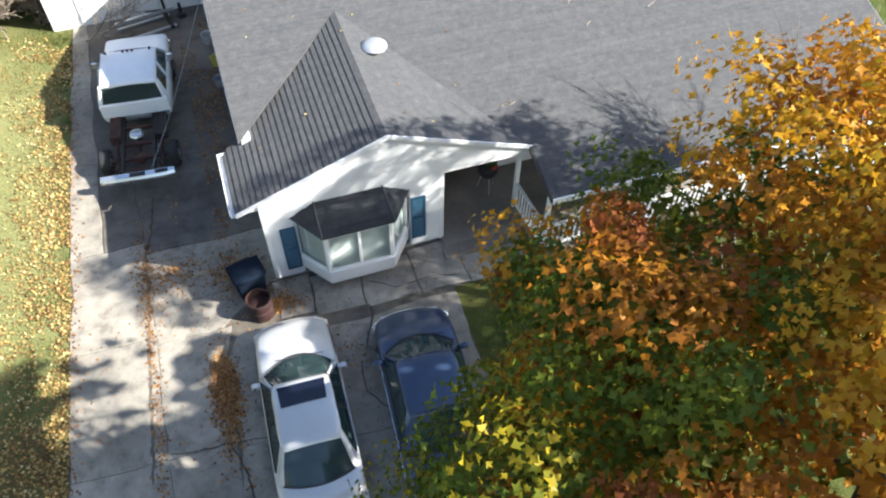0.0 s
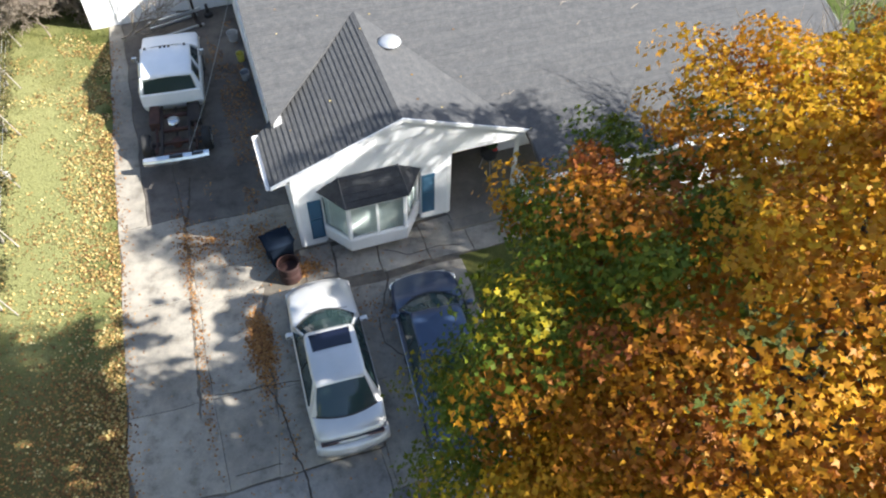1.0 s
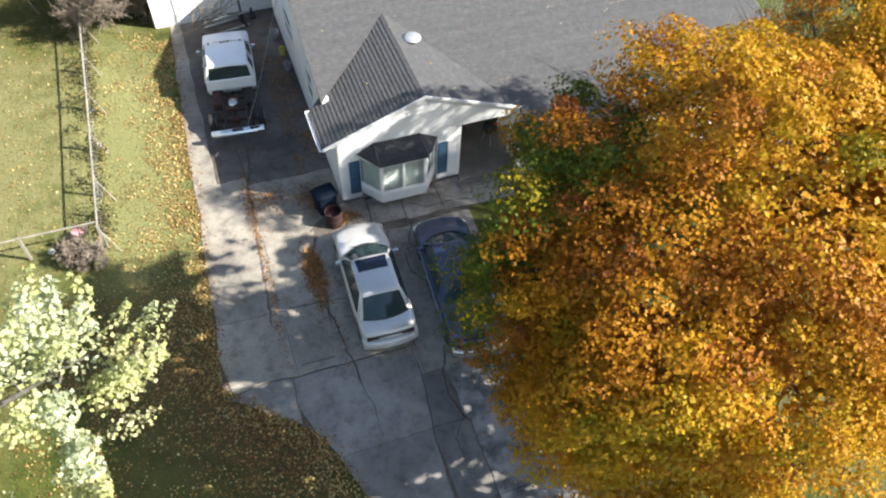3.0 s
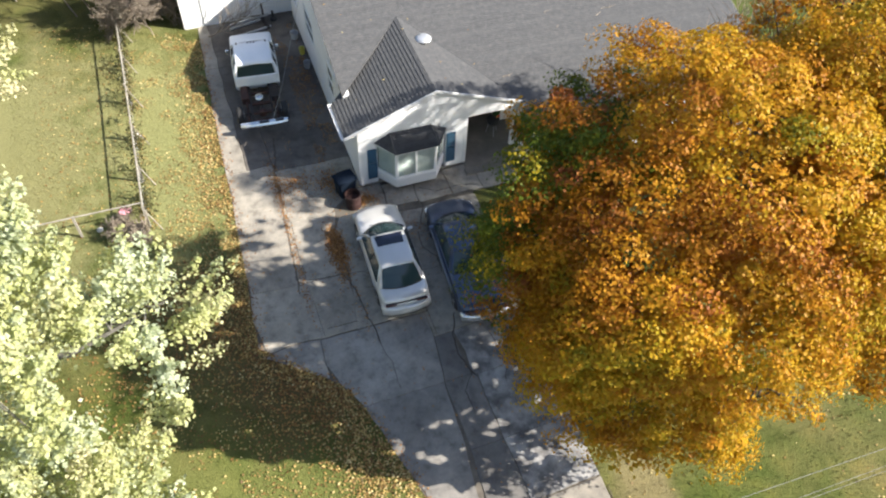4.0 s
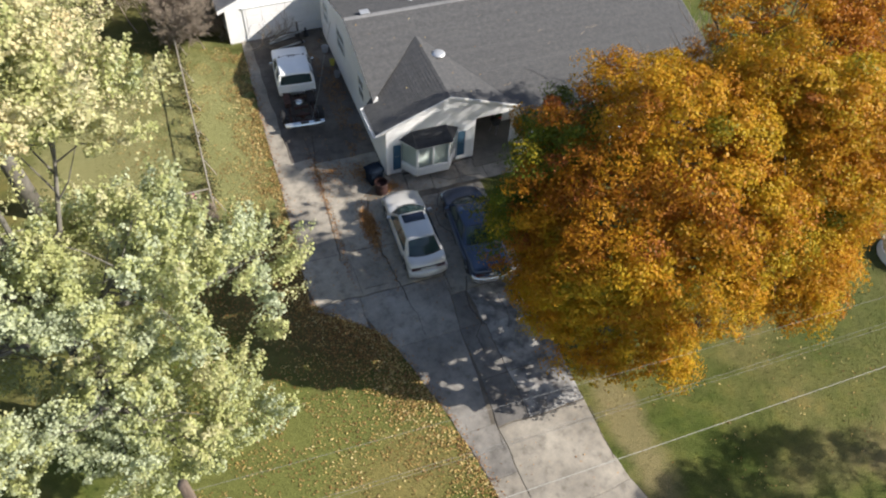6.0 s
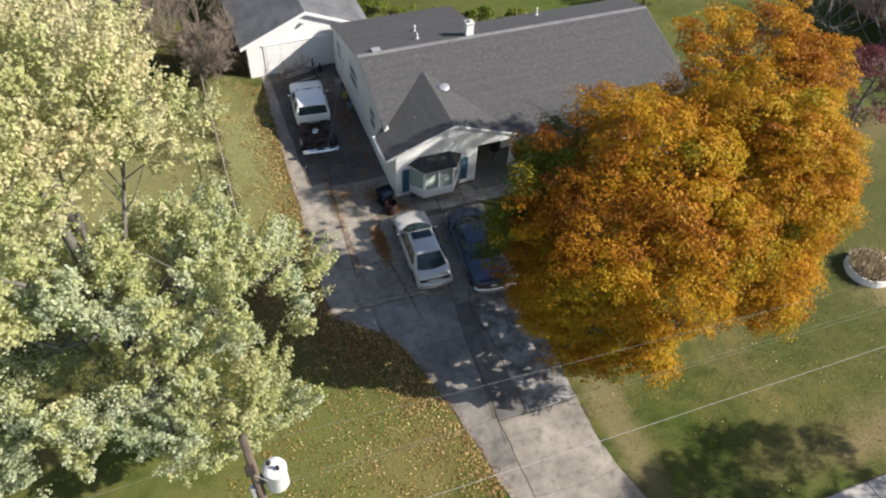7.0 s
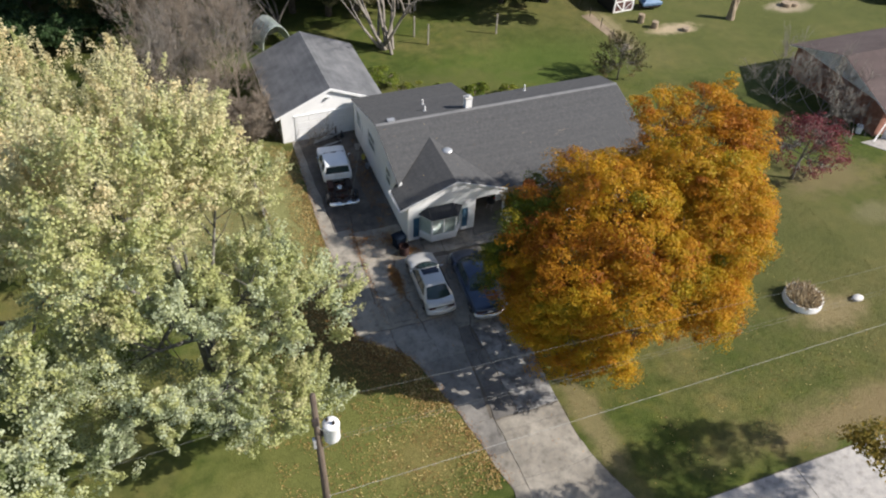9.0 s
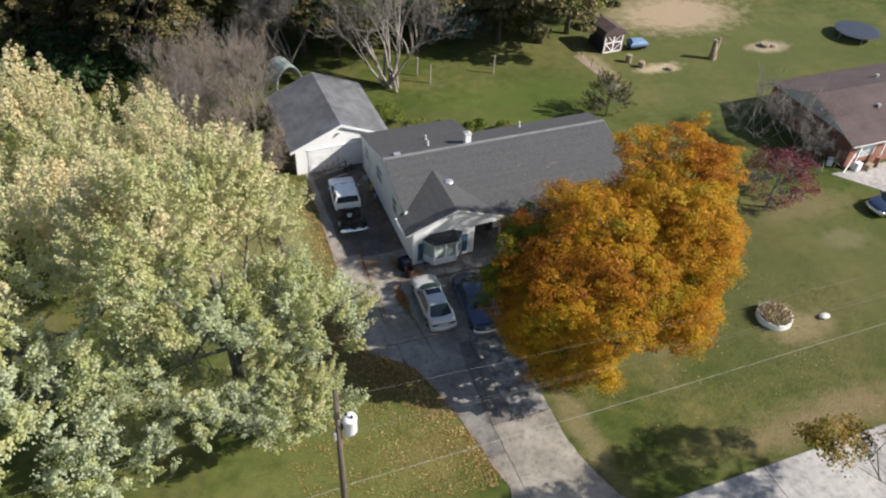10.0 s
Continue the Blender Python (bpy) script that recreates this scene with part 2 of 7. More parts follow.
M_CAR_GLASS = glass_mat("car_glass", (0.025, 0.045, 0.045), 0.04)
M_SUNROOF = glass_mat("sunroof_glass", (0.006, 0.008, 0.02), 0.08)
M_TYRE = plain("tyre_rubber", (0.022, 0.022, 0.023), 0.85)
M_RIM = plain("wheel_metal", (0.5, 0.5, 0.5), 0.35, 0.8)
M_CHROME = plain("dull_chrome", (0.72, 0.72, 0.72), 0.25, 0.85)
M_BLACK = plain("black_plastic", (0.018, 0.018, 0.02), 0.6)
M_LAMP_RED = plain("red_lamp_lens", (0.075, 0.014, 0.012), 0.3)
M_LAMP_CLEAR = plain("clear_lamp_lens", (0.6, 0.6, 0.58), 0.2)
M_TRUCK = mat("white_truck_paint", [(0.3, (0.76, 0.78, 0.80)), (0.7, (0.86, 0.87, 0.88))], 1.1, 0.35, 0.02, 50, 0.15, coat=0.3)
M_RUST = mat("rusty_steel", [(0.3, (0.030, 0.015, 0.012)), (0.7, (0.085, 0.036, 0.026))], 4.0, 0.85, 0.4, 40, 0.5)
M_CHASSIS = mat("grimy_chassis_steel", [(0.3, (0.012, 0.011, 0.011)), (0.7, (0.05, 0.035, 0.03))], 4.0, 0.75, 0.3, 40, 0.5)
# rust red, darkened in the colour to stand for the maple's shade
M_BARREL = mat("rust_red_barrel", [(0.3, (0.020, 0.008, 0.007)), (0.7, (0.046, 0.016, 0.013))], 3.0, 0.8, 0.3)
M_BIN = mat("navy_bin_plastic", [(0.3, (0.008, 0.013, 0.024)), (0.7, (0.013, 0.021, 0.036))], 2.0, 0.9, 0.05, spec=0.05)
M_BARK = mat("grey_brown_bark", [(0.3, (0.065, 0.05, 0.04)), (0.7, (0.16, 0.135, 0.11))], 5.0, 0.95, 0.6, 18, 0.6)
M_BARK_PALE = mat("pale_silver_bark", [(0.3, (0.085, 0.078, 0.066)), (0.7, (0.18, 0.168, 0.145))], 3.0, 0.9, 0.5, 18, 0.5)
M_TWIG = mat("bare_twigs", [(0.3, (0.17, 0.135, 0.105)), (0.7, (0.34, 0.285, 0.225))], 2.0, 0.95, 0.0, 20, 0.3)
M_TWIG_GREY = mat("grey_bare_twigs", [(0.3, (0.13, 0.115, 0.10)), (0.7, (0.28, 0.255, 0.225))], 2.0, 0.95, 0.0, 20, 0.3)
M_POLE = mat("weathered_pole_wood", [(0.3, (0.07, 0.05, 0.038)), (0.7, (0.15, 0.115, 0.085))], 2.5, 0.9, 0.3, 20, 0.5, stretch=(4, 4, 0.4))
M_WIRE = plain("pale_cable", (0.36, 0.36, 0.33), 0.6)
M_WIRE_DARK = plain("thin_wire", (0.22, 0.22, 0.21), 0.6)
M_GALV = plain("galvanised_metal", (0.55, 0.56, 0.57), 0.45, 0.6)
M_FENCE = mat("weathered_fence_wood", [(0.3, (0.20, 0.18, 0.15)), (0.7, (0.36, 0.33, 0.28))], 2.0, 0.9, 0.3)
M_BRICK = mat("red_brown_brick", [(0.3, (0.20, 0.085, 0.06)), (0.7, (0.34, 0.16, 0.11))], 3.0, 0.9, 0.3, vary=0.12)
M_STONE = mat("pale_stone", [(0.3, (0.42, 0.41, 0.39)), (0.7, (0.62, 0.60, 0.57))], 3.0, 0.85, 0.3)
M_TARP = mat("blue_tarp", [(0.3, (0.10, 0.19, 0.34)), (0.7, (0.22, 0.34, 0.5))], 2.0, 0.5, 0.2)
M_STUMP = mat("cut_wood", [(0.3, (0.20, 0.15, 0.10)), (0.7, (0.40, 0.32, 0.23))], 3.0, 0.9, 0.4)
M_DRYPLANT = mat("dry_stalks", [(0.3, (0.34, 0.27, 0.17)), (0.7, (0.60, 0.50, 0.34))], 3.0, 0.95, 0.0, 20, 0.4)
GOLD = [(0.08, (0.085, 0.125, 0.014)), (0.25, (0.15, 0.155, 0.013)), (0.37, (0.45, 0.315, 0.018)), (0.56, (0.50, 0.245, 0.016)), (0.72, (0.36, 0.135, 0.015)), (0.90, (0.22, 0.065, 0.020))]
M_LEAF_GOLD = leaf_mat("gold_maple_leaf", GOLD, 0.9, 0.16, 0.36)
M_LEAF_PALE = leaf_mat("pale_green_leaf", [(0.06, (0.18, 0.22, 0.09)), (0.25, (0.52, 0.565, 0.40)), (0.44, (0.43, 0.455, 0.185)), (0.66, (0.60, 0.565, 0.35)), (0.90, (0.70, 0.57, 0.33))], 0.6, 0.2, 0.42)
M_LEAF_RED = leaf_mat("dark_red_leaf", [(0.3, (0.09, 0.022, 0.030)), (0.6, (0.20, 0.045, 0.055)), (0.8, (0.27, 0.11, 0.085))], 0.5, 0.4)
M_LEAF_OLIVE = leaf_mat("olive_leaf", [(0.3, (0.055, 0.062, 0.026)), (0.55, (0.145, 0.130, 0.055)), (0.8, (0.26, 0.20, 0.090))], 0.25, 0.5)
M_LEAF_DARK = leaf_mat("dark_green_leaf", [(0.3, (0.026, 0.055, 0.020)), (0.6, (0.062, 0.110, 0.040)), (0.8, (0.11, 0.16, 0.062))], 0.4, 0.4)
M_LEAF_SPRUCE = leaf_mat("blue_grey_needles", [(0.3, (0.045, 0.070, 0.050)), (0.6, (0.10, 0.135, 0.105)), (0.8, (0.17, 0.20, 0.16))], 0.5, 0.4, 0.1)
M_LEAF_LIME = leaf_mat("lime_green_leaf", [(0.3, (0.07, 0.11, 0.015)), (0.6, (0.18, 0.22, 0.03)), (0.8, (0.28, 0.26, 0.05))], 0.5, 0.4)
M_LEAF_AUTUMN = leaf_mat("olive_gold_leaf", [(0.2, (0.09, 0.10, 0.02)), (0.5, (0.25, 0.19, 0.035)), (0.8, (0.34, 0.22, 0.055))], 0.5, 0.4)
M_LITTER = leaf_mat("fallen_leaf", [(0.2, (0.16, 0.085, 0.035)), (0.45, (0.32, 0.20, 0.07)), (0.7, (0.46, 0.34, 0.12)), (0.9, (0.58, 0.48, 0.24))], 0.8, 0.25, 0.15)
M_LITTER_BROWN = leaf_mat("brown_fallen_leaf", [(0.2, (0.14, 0.060, 0.025)), (0.5, (0.31, 0.145, 0.048)), (0.85, (0.42, 0.235, 0.085))], 0.8, 0.25, 0.15)


# ---- building helpers ----
def thing(name, label, category, at=(0, 0, 0), turn=0.0, group="", kind=""):
    ob = new(name)
    ob.empty_display_size = 0.2
    ob.matrix_world = pose(*at, 0, 0, turn)
    return tagged(ob, label, category, group, kind)


def mesh_ob(name, bm, material, smooth=False):
    me = bpy.data.meshes.new(name)
    bm.normal_update()
    bm.to_mesh(me)
    bm.free()
    me.materials.append(material)
    if smooth:
        for p in me.polygons:
            p.use_smooth = True
    return new(name, me)


def part(name, bm, material, parent, label="", smooth=False):
    ob = mesh_ob(name, bm, material, smooth)
    ob.parent = parent
    return tagged(ob, label)


def share(name, me, parent, m=None):
    ob = new(name, me)
    ob.parent = parent
    if m is not None:
        ob.matrix_basis = m
    return ob


def box(x0, x1, y0, y1, z0, z1, bevel=0.0, bm=None):
    bm = bm or bmesh.new()
    v = [bm.verts.new((x, y, z)) for z in (z0, z1) for x, y in ((x0, y0), (x1, y0), (x1, y1), (x0, y1))]
    fs = [bm.faces.new([v[i] for i in f]) for f in ((3, 2, 1, 0), (4, 5, 6, 7), (0, 1, 5, 4), (1, 2, 6, 5), (2, 3, 7, 6), (3, 0, 4, 7))]
    if bevel:
        bmesh.ops.bevel(bm, geom=list({e for f in fs for e in f.edges}), offset=bevel, segments=2, affect="EDGES", profile=0.5)
    return bm


def slab(points, low, bm=None):
    """A polygon of 3D points thickened straight down (or along a vector)."""
    bm = bm or bmesh.new()
    d = Vector((0, 0, -low)) if isinstance(low, (int, float)) else Vector(low)
    a = [bm.verts.new(p) for p in points]
    b = [bm.verts.new(Vector(p) + d) for p in points]
    bm.faces.new(a)
    bm.faces.new(list(reversed(b)))
    n = len(a)
    for i in range(n):
        bm.faces.new((a[i], b[i], b[(i + 1) % n], a[(i + 1) % n]))
    bmesh.ops.recalc_face_normals(bm, faces=bm.faces)
    return bm


def tube(points, radii, sides=8, bm=None, caps=True):
    bm = bm or bmesh.new()
    pts = [Vector(p) for p in points]
    if isinstance(radii, (int, float)):
        radii = [radii] * len(pts)
    rings = []
    for i, p in enumerate(pts):
        d = (pts[min(i + 1, len(pts) - 1)] - pts[max(i - 1, 0)]).normalized()
        side = d.orthogonal().normalized() if abs(d.z) > 0.9 else d.cross(Vector((0, 0, 1))).normalized()
        up = side.cross(d)
        rings.append([bm.verts.new(p + radii[i] * (math.cos(a) * side + math.sin(a) * up)) for a in np.linspace(0, 2 * math.pi, sides, endpoint=False)])
    for r, q in zip(rings, rings[1:]):
        for k in range(sides):
            bm.faces.new((r[k], r[(k + 1) % sides], q[(k + 1) % sides], q[k]))
    if caps:
        bm.faces.new(list(reversed(rings[0])))
        bm.faces.new(rings[-1])
    bmesh.ops.recalc_face_normals(bm, faces=bm.faces)
    return bm


def lathe(profile, sides=24, centre=(0, 0, 0), bm=None):
    """Turns rows of radius, height round the upright axis."""
    bm = bm or bmesh.new()
    c = Vector(centre)
    rings = [[bm.verts.new(c + Vector((r * math.cos(a), r * math.sin(a), z))) for a in np.linspace(0, 2 * math.pi, sides, endpoint=False)] for r, z in profile]
    for r, q in zip(rings, rings[1:]):
        for k in range(sides):
            bm.faces.new((r[k], r[(k + 1) % sides], q[(k + 1) % sides], q[k]))
    bm.faces.new(list(reversed(rings[0])))
    bm.faces.new(rings[-1])
    bmesh.ops.recalc_face_normals(bm, faces=bm.faces)
    return bm


def loft(sections, bm=None, closed=False, caps=True):
    """Skins rows of points, all of one length."""
    bm = bm or bmesh.new()
    rows = [[bm.verts.new(p) for p in s] for s in sections]
    n = len(rows[0])
    for a, b in zip(rows, rows[1:]):
        for k in range(n if closed else n - 1):
            bm.faces.new((a[k], a[(k + 1) % n], b[(k + 1) % n], b[k]))
    if caps:
        bm.faces.new(list(reversed(rows[0])))
        bm.faces.new(rows[-1])
    bmesh.ops.recalc_face_normals(bm, faces=bm.faces)
    return bm


def from_arrays(name, verts, faces, material, tone=None):
    """One mesh from arrays of vertices and equal-sided faces; tone: a number for each face."""
    me = bpy.data.meshes.new(name)
    n, k = faces.shape
    me.vertices.add(len(verts))
    me.vertices.foreach_set("co", np.ascontiguousarray(verts, dtype=np.float32).ravel())
    me.loops.add(n * k)
    me.loops.foreach_set("vertex_index", np.ascontiguousarray(faces, dtype=np.int32).ravel())
    me.polygons.add(n)
    me.polygons.foreach_set("loop_start", np.arange(0, n * k, k, dtype=np.int32))
    me.polygons.foreach_set("loop_total", np.full(n, k, dtype=np.int32))
    if tone is not None:
        at = me.attributes.new("tone", "FLOAT", "FACE")
        at.data.foreach_set("value", np.ascontiguousarray(tone, dtype=np.float32))
    me.materials.append(material)
    me.update(calc_edges=True)
    return me


RNG = np.random.default_rng(7)
KITE = np.array([(0, -0.5, 0), (0.42, 0.05, 0.10), (0, 0.55, -0.04), (-0.42, 0.05, 0.10)])
KITE_F = np.array([(0, 1, 2), (0, 2, 3)])
MAPLE = np.array([(0, -0.46, 0), (0.52, 0.06, 0.12), (0.17, 0.10, 0.02), (0, 0.58, -0.08), (-0.17, 0.10, 0.02), (-0.52, 0.06, 0.12)])
MAPLE_F = np.array([(0, 1, 2), (0, 2, 4), (2, 3, 4), (0, 4, 5)])
BLADE = np.array([(-0.06, 0, 0), (0.06, 0, 0), (0, 0.25, 1.0)])
BLADE_F = np.array([(0, 1, 2)])


def scatter(shape, faces, places, sizes, normals=None, tilt=0.5, rng=RNG):
    """Copies a small shape to places, turned at random about normals; gives verts, faces and a tone for each face."""
    n = len(places)
    if normals is None:
        normals = np.tile((0.0, 0.0, 1.0), (n, 1))
    nn = normals + tilt * rng.normal(size=(n, 3))
    nn /= np.linalg.norm(nn, axis=1, keepdims=True)
    r = rng.normal(size=(n, 3))
    u = np.cross(nn, r)
    u /= np.linalg.norm(u, axis=1, keepdims=True)
    v = np.cross(nn, u)
    s = shape[None] * sizes[:, None, None]
    verts = places[:, None] + s[..., :1] * u[:, None] + s[..., 1:2] * v[:, None] + s[..., 2:] * nn[:, None]
    f = faces[None] + (np.arange(n) * len(shape))[:, None, None]
    tone = np.repeat(rng.random(n), len(faces))
    return verts.reshape(-1, 3), f.reshape(-1, faces.shape[1]), tone


def prisms(segs, sides=4):
    """Tapered sticks: rows of start, end, radius at each."""
    a, b = np.array([s[0] for s in segs], float), np.array([s[1] for s in segs], float)
    ra, rb = np.array([s[2] for s in segs])[:, None, None], np.array([s[3] for s in segs])[:, None, None]
    d = b - a
    d /= np.linalg.norm(d, axis=1, keepdims=True) + 1e-9
    ref = np.where(np.abs(d[:, 2:]) > 0.9, (1.0, 0, 0), (0, 0, 1.0))
    u = np.cross(d, ref)
    u /= np.linalg.norm(u, axis=1, keepdims=True)
    w = np.cross(d, u)
    ang = np.linspace(0, 2 * math.pi, sides, endpoint=False)
    ring = np.cos(ang)[None, :, None] * u[:, None] + np.sin(ang)[None, :, None] * w[:, None]
    verts = np.concatenate([a[:, None] + ra * ring, b[:, None] + rb * ring], 1)
    k = np.arange(sides)
    f = np.stack([k, (k + 1) % sides, (k + 1) % sides + sides, k + sides], 1)
    faces = f[None] + (np.arange(len(segs)) * 2 * sides)[:, None, None]
    return verts.reshape(-1, 3), faces.reshape(-1, 4)


# ---- trees ----
def crown_blobs(lobes, count, rng, inner=0.2, ragged=0.16, holes=-0.32, gap=-1.0, thin=None):
    """Centres of leaf clumps over the skin of joined egg shapes, some further in."""
    lobes = np.array(lobes, float)
    area = lobes[:, 3] * lobes[:, 4] + lobes[:, 3] * lobes[:, 5]
    out, nor = [], []
    while len(out) < count:
        k = rng.choice(len(lobes), p=area / area.sum())
        d = rng.normal(size=3)
        d /= np.linalg.norm(d)
        if d[2] < -0.35:
            continue
        depth = rng.uniform(0.88, 1.06) if rng.random() > inner else rng.uniform(0.5, 0.88)
        depth *= 1 + ragged * 2 * noise.noise(Vector(d * 2.3) + Vector((k * 7.0, 0, 0)))
        p = lobes[k, :3] + d * lobes[k, 3:] * depth
        if noise.noise(Vector(p * 0.75)) < holes or noise.noise(Vector(p * 0.30) + Vector((5, 2, 9))) < gap:
            continue
        if thin and thin(p):
            continue
        rest = np.delete(lobes, k, 0)
        if len(rest) and (np.linalg.norm((p - rest[:, :3]) / rest[:, 3:], axis=1) < 0.76).any():
            continue
        out.append(p)
        nor.append(d)
    return np.array(out), np.array(nor)


def make_tree(name, label, base, lobes, blobs, per, leaf, leaf_material, bark, seed, trunk=0.3, shape="kite", blob_r=(0.45, 1.0), group="", tilt=0.55, limbs=9, twigs=1.0, kind="", category="tree", squash=0.62, ragged=0.16, holes=-0.32, plume=0.0, hue_of=None, inner=0.2, gap=-1.0, thin=None, fill=0, shafts=None, lift=0.55):
    rng = np.random.default_rng(seed)
    tree = thing(name, label, category, base, 0, group, kind)
    base = np.array(base, float)
    cen, nor = crown_blobs(lobes, blobs, rng, inner, ragged, holes, gap, thin)
    cen = cen - base
    rad = rng.uniform(*blob_r, len(cen))
    n = int(len(cen) * per)
    pick = rng.integers(0, len(cen), n)
    d = rng.normal(size=(n, 3))
    d /= np.linalg.norm(d, axis=1, keepdims=True)
    d[:, 2] = np.abs(d[:, 2]) * 1.0 - 0.25
    fall = rng.uniform(0.35, 1.08, n) ** 0.6
    places = cen[pick] + d * (rad[pick] * fall)[:, None] * (1, 1, squash)
    if plume:
        # sprays that reach outwards and up, thinner at the tip
        axis = nor + (0, 0, 0.9) + rng.normal(0, 0.25, nor.shape)
        axis /= np.linalg.norm(axis, axis=1, keepdims=True)
        along = rng.uniform(-1.0, 1.25, n)
        places = cen[pick] + axis[pick] * (along * rad[pick] * plume)[:, None] + d * (rad[pick] * fall * (0.50 - 0.24 * along))[:, None]
    if shafts:
        keep = np.array([not shafts(p) for p in places + base])
        places, d, pick, n = places[keep], d[keep], pick[keep], int(keep.sum())
    nrm = 0.75 * d + 0.5 * nor[pick] + (0, 0, lift)
    nrm /= np.linalg.norm(nrm, axis=1, keepdims=True)
    sizes = leaf * rng.uniform(0.6, 1.25, n)
    sh, fa = (MAPLE, MAPLE_F) if shape == "maple" else (KITE, KITE_F)
    v, f, tone = scatter(sh, fa, places, sizes, nrm, tilt, rng)
    # clumps keep a hue of their own
    hue = rng.normal(0.5, 0.17, len(cen)) if hue_of is None else np.array([hue_of(Vector(c)) for c in cen + base]) + rng.normal(0, 0.09, len(cen))
    tone = (0.45 * tone + 0.55 * np.repeat(hue[pick], len(fa))) if hue_of is None else np.repeat(hue[pick], len(fa)) + 0.16 * (tone - 0.5)
    if fill:
        # broad overlapping leaves deeper in, which close the crown
        deep, out = crown_blobs(lobes, fill, rng, 1.0, ragged * 0.4, -0.9, -1.0, thin)
        deep = np.repeat(deep - base, 9, 0) + rng.normal(0, 0.28, (fill * 9, 3))
        out = np.repeat(out, 9, 0)
        if shafts:
            keep = np.array([not shafts(p) for p in deep + base])
            deep, out = deep[keep], out[keep]
        v2, f2, t2 = scatter(KITE, KITE_F, deep, rng.uniform(0.11, 0.19, len(deep)), out * 0.6 + (0, 0, 0.6), 0.4, rng)
        own = np.array([hue_of(Vector(c)) for c in deep + base]) if hue_of else np.full(len(deep), 0.4)
        f = np.concatenate([f, f2 + len(v)])
        v = np.concatenate([v, v2])
        tone = np.concatenate([tone, np.repeat(own, len(KITE_F)) + 0.16 * (t2 - 0.5)])
    crown = new("crown", from_arrays("crown", v, f, leaf_material, tone))
    crown.parent = tree
    # wood: a trunk that leans a little, limbs to groups of clumps, twigs to the clumps
    top = cen[:, 2].max()
    mid = cen.mean(0)
    h0 = max(0.18 * top, 1.2)
    spine = [(0, 0, 0), (0.04 * mid[0], 0.04 * mid[1], h0), (0.35 * mid[0], 0.35 * mid[1], 0.45 * top), (0.8 * mid[0], 0.8 * mid[1], 0.65 * top), (mid[0], mid[1], 0.80 * top)]
    part("trunk", tube(spine, [trunk * 1.25, trunk, trunk * 0.72, trunk * 0.38, 0.04], 10), bark, tree, smooth=True)
    centres = cen[rng.choice(len(cen), limbs, replace=False)]
    near = np.linalg.norm(cen[:, None] - centres[None], axis=2).argmin(1)
    for k in range(limbs):
        c = centres[k]
        t0 = rng.uniform(0.28, 0.6) * top
        x0 = np.array([np.interp(t0, [p[2] for p in spine], [p[i] for p in spine]) for i in range(3)])
        bend = 0.5 * (x0 + c) + (0, 0, -0.05 * top) + rng.normal(0, 0.25, 3)
        tip = x0 + (c - x0) * 0.86
        pts = [x0 + (bend - x0) * 0.5, bend, 0.5 * (bend + tip), tip]
        pts = [x0] + pts
        rr = np.linspace(trunk * 0.34, trunk * 0.08, 5)
        segs = [(pts[i], pts[i + 1], rr[i], rr[i + 1]) for i in range(4)]
        for j in np.where(near == k)[0]:
            if rng.random() > twigs:
                continue
            at = rng.uniform(0.8, 4.0)
            p0 = pts[int(at)] + (pts[min(4, int(at) + 1)] - pts[int(at)]) * (at - int(at))
            if np.linalg.norm(cen[j] - p0) > 2.6:
                continue
            m = 0.5 * (p0 + cen[j]) + rng.normal(0, 0.2, 3)
            segs += [(p0, m, 0.030, 0.018), (m, cen[j] + (0, 0, 0.1), 0.018, 0.006)]
        v, f = prisms(segs, 5)
        li = new("limb", from_arrays("limb", v, f, bark))
        li.parent = tree
        tagged(li, kind="stuff")
    return tree


def grow(start, way, length, radius, depth, rng, segs, spread=0.55, lift=0.12, kids=3):
    """A bare branch and those that spring from it."""
    p, d = np.array(start, float), np.array(way, float)
    d /= np.linalg.norm(d)
    steps = 3
    for i in range(steps):
        q = p + d * length / steps
        r1 = radius * (1 - 0.5 * (i + 1) / steps)
        segs.append((p, q, radius * (1 - 0.5 * i / steps), r1))
        p = q
        d = d + rng.normal(0, 0.13, 3) + (0, 0, lift * 0.4)
        d /= np.linalg.norm(d)
        if depth and (i or depth < 3):
            for _ in range(rng.integers(kids - 1, kids + 1)):
                w = d + rng.normal(0, spread, 3) + (0, 0, lift)
                grow(p, w, length * rng.uniform(0.5, 0.78), max(r1 * 0.6, 0.011), depth - 1, rng, segs, spread, lift, kids)


def bare_plant(name, label, base, stems, length, radius, depth, seed, material, spread=0.5, lean=0.5, category="bush", group="", kids=3, lift=0.12, ring=0.3):
    rng = np.random.default_rng(seed)
    ob = thing(name, label, category, base, 0, group)
    for _ in range(stems):
        segs = []
        grow((*rng.normal(0, ring, 2), 0), (*rng.normal(0, lean, 2), 1.0), length * rng.uniform(0.75, 1.15), radius, depth, rng, segs, spread, lift, kids)
        v, f = prisms(segs, 3)
        br = new("stem", from_arrays("stem", v, f, material))
        br.parent = ob
    return ob


# ---- setting: ground, driveway, road ----
bm = bmesh.new()
bmesh.ops.create_grid(bm, x_segments=40, y_segments=40, size=900)
ground = mesh_ob("ground", bm, M_GROUND)
tagged(ground, "mown lawn of green and dry yellowish grass", "lawn", kind="structure")


def flat(name, pts, top, thick, material, label, category, parent=None):
    ob = mesh_ob(name, slab([(x, y, top) for x, y in pts], thick), material)
    tagged(ob, label, category, kind="structure")
    return ob


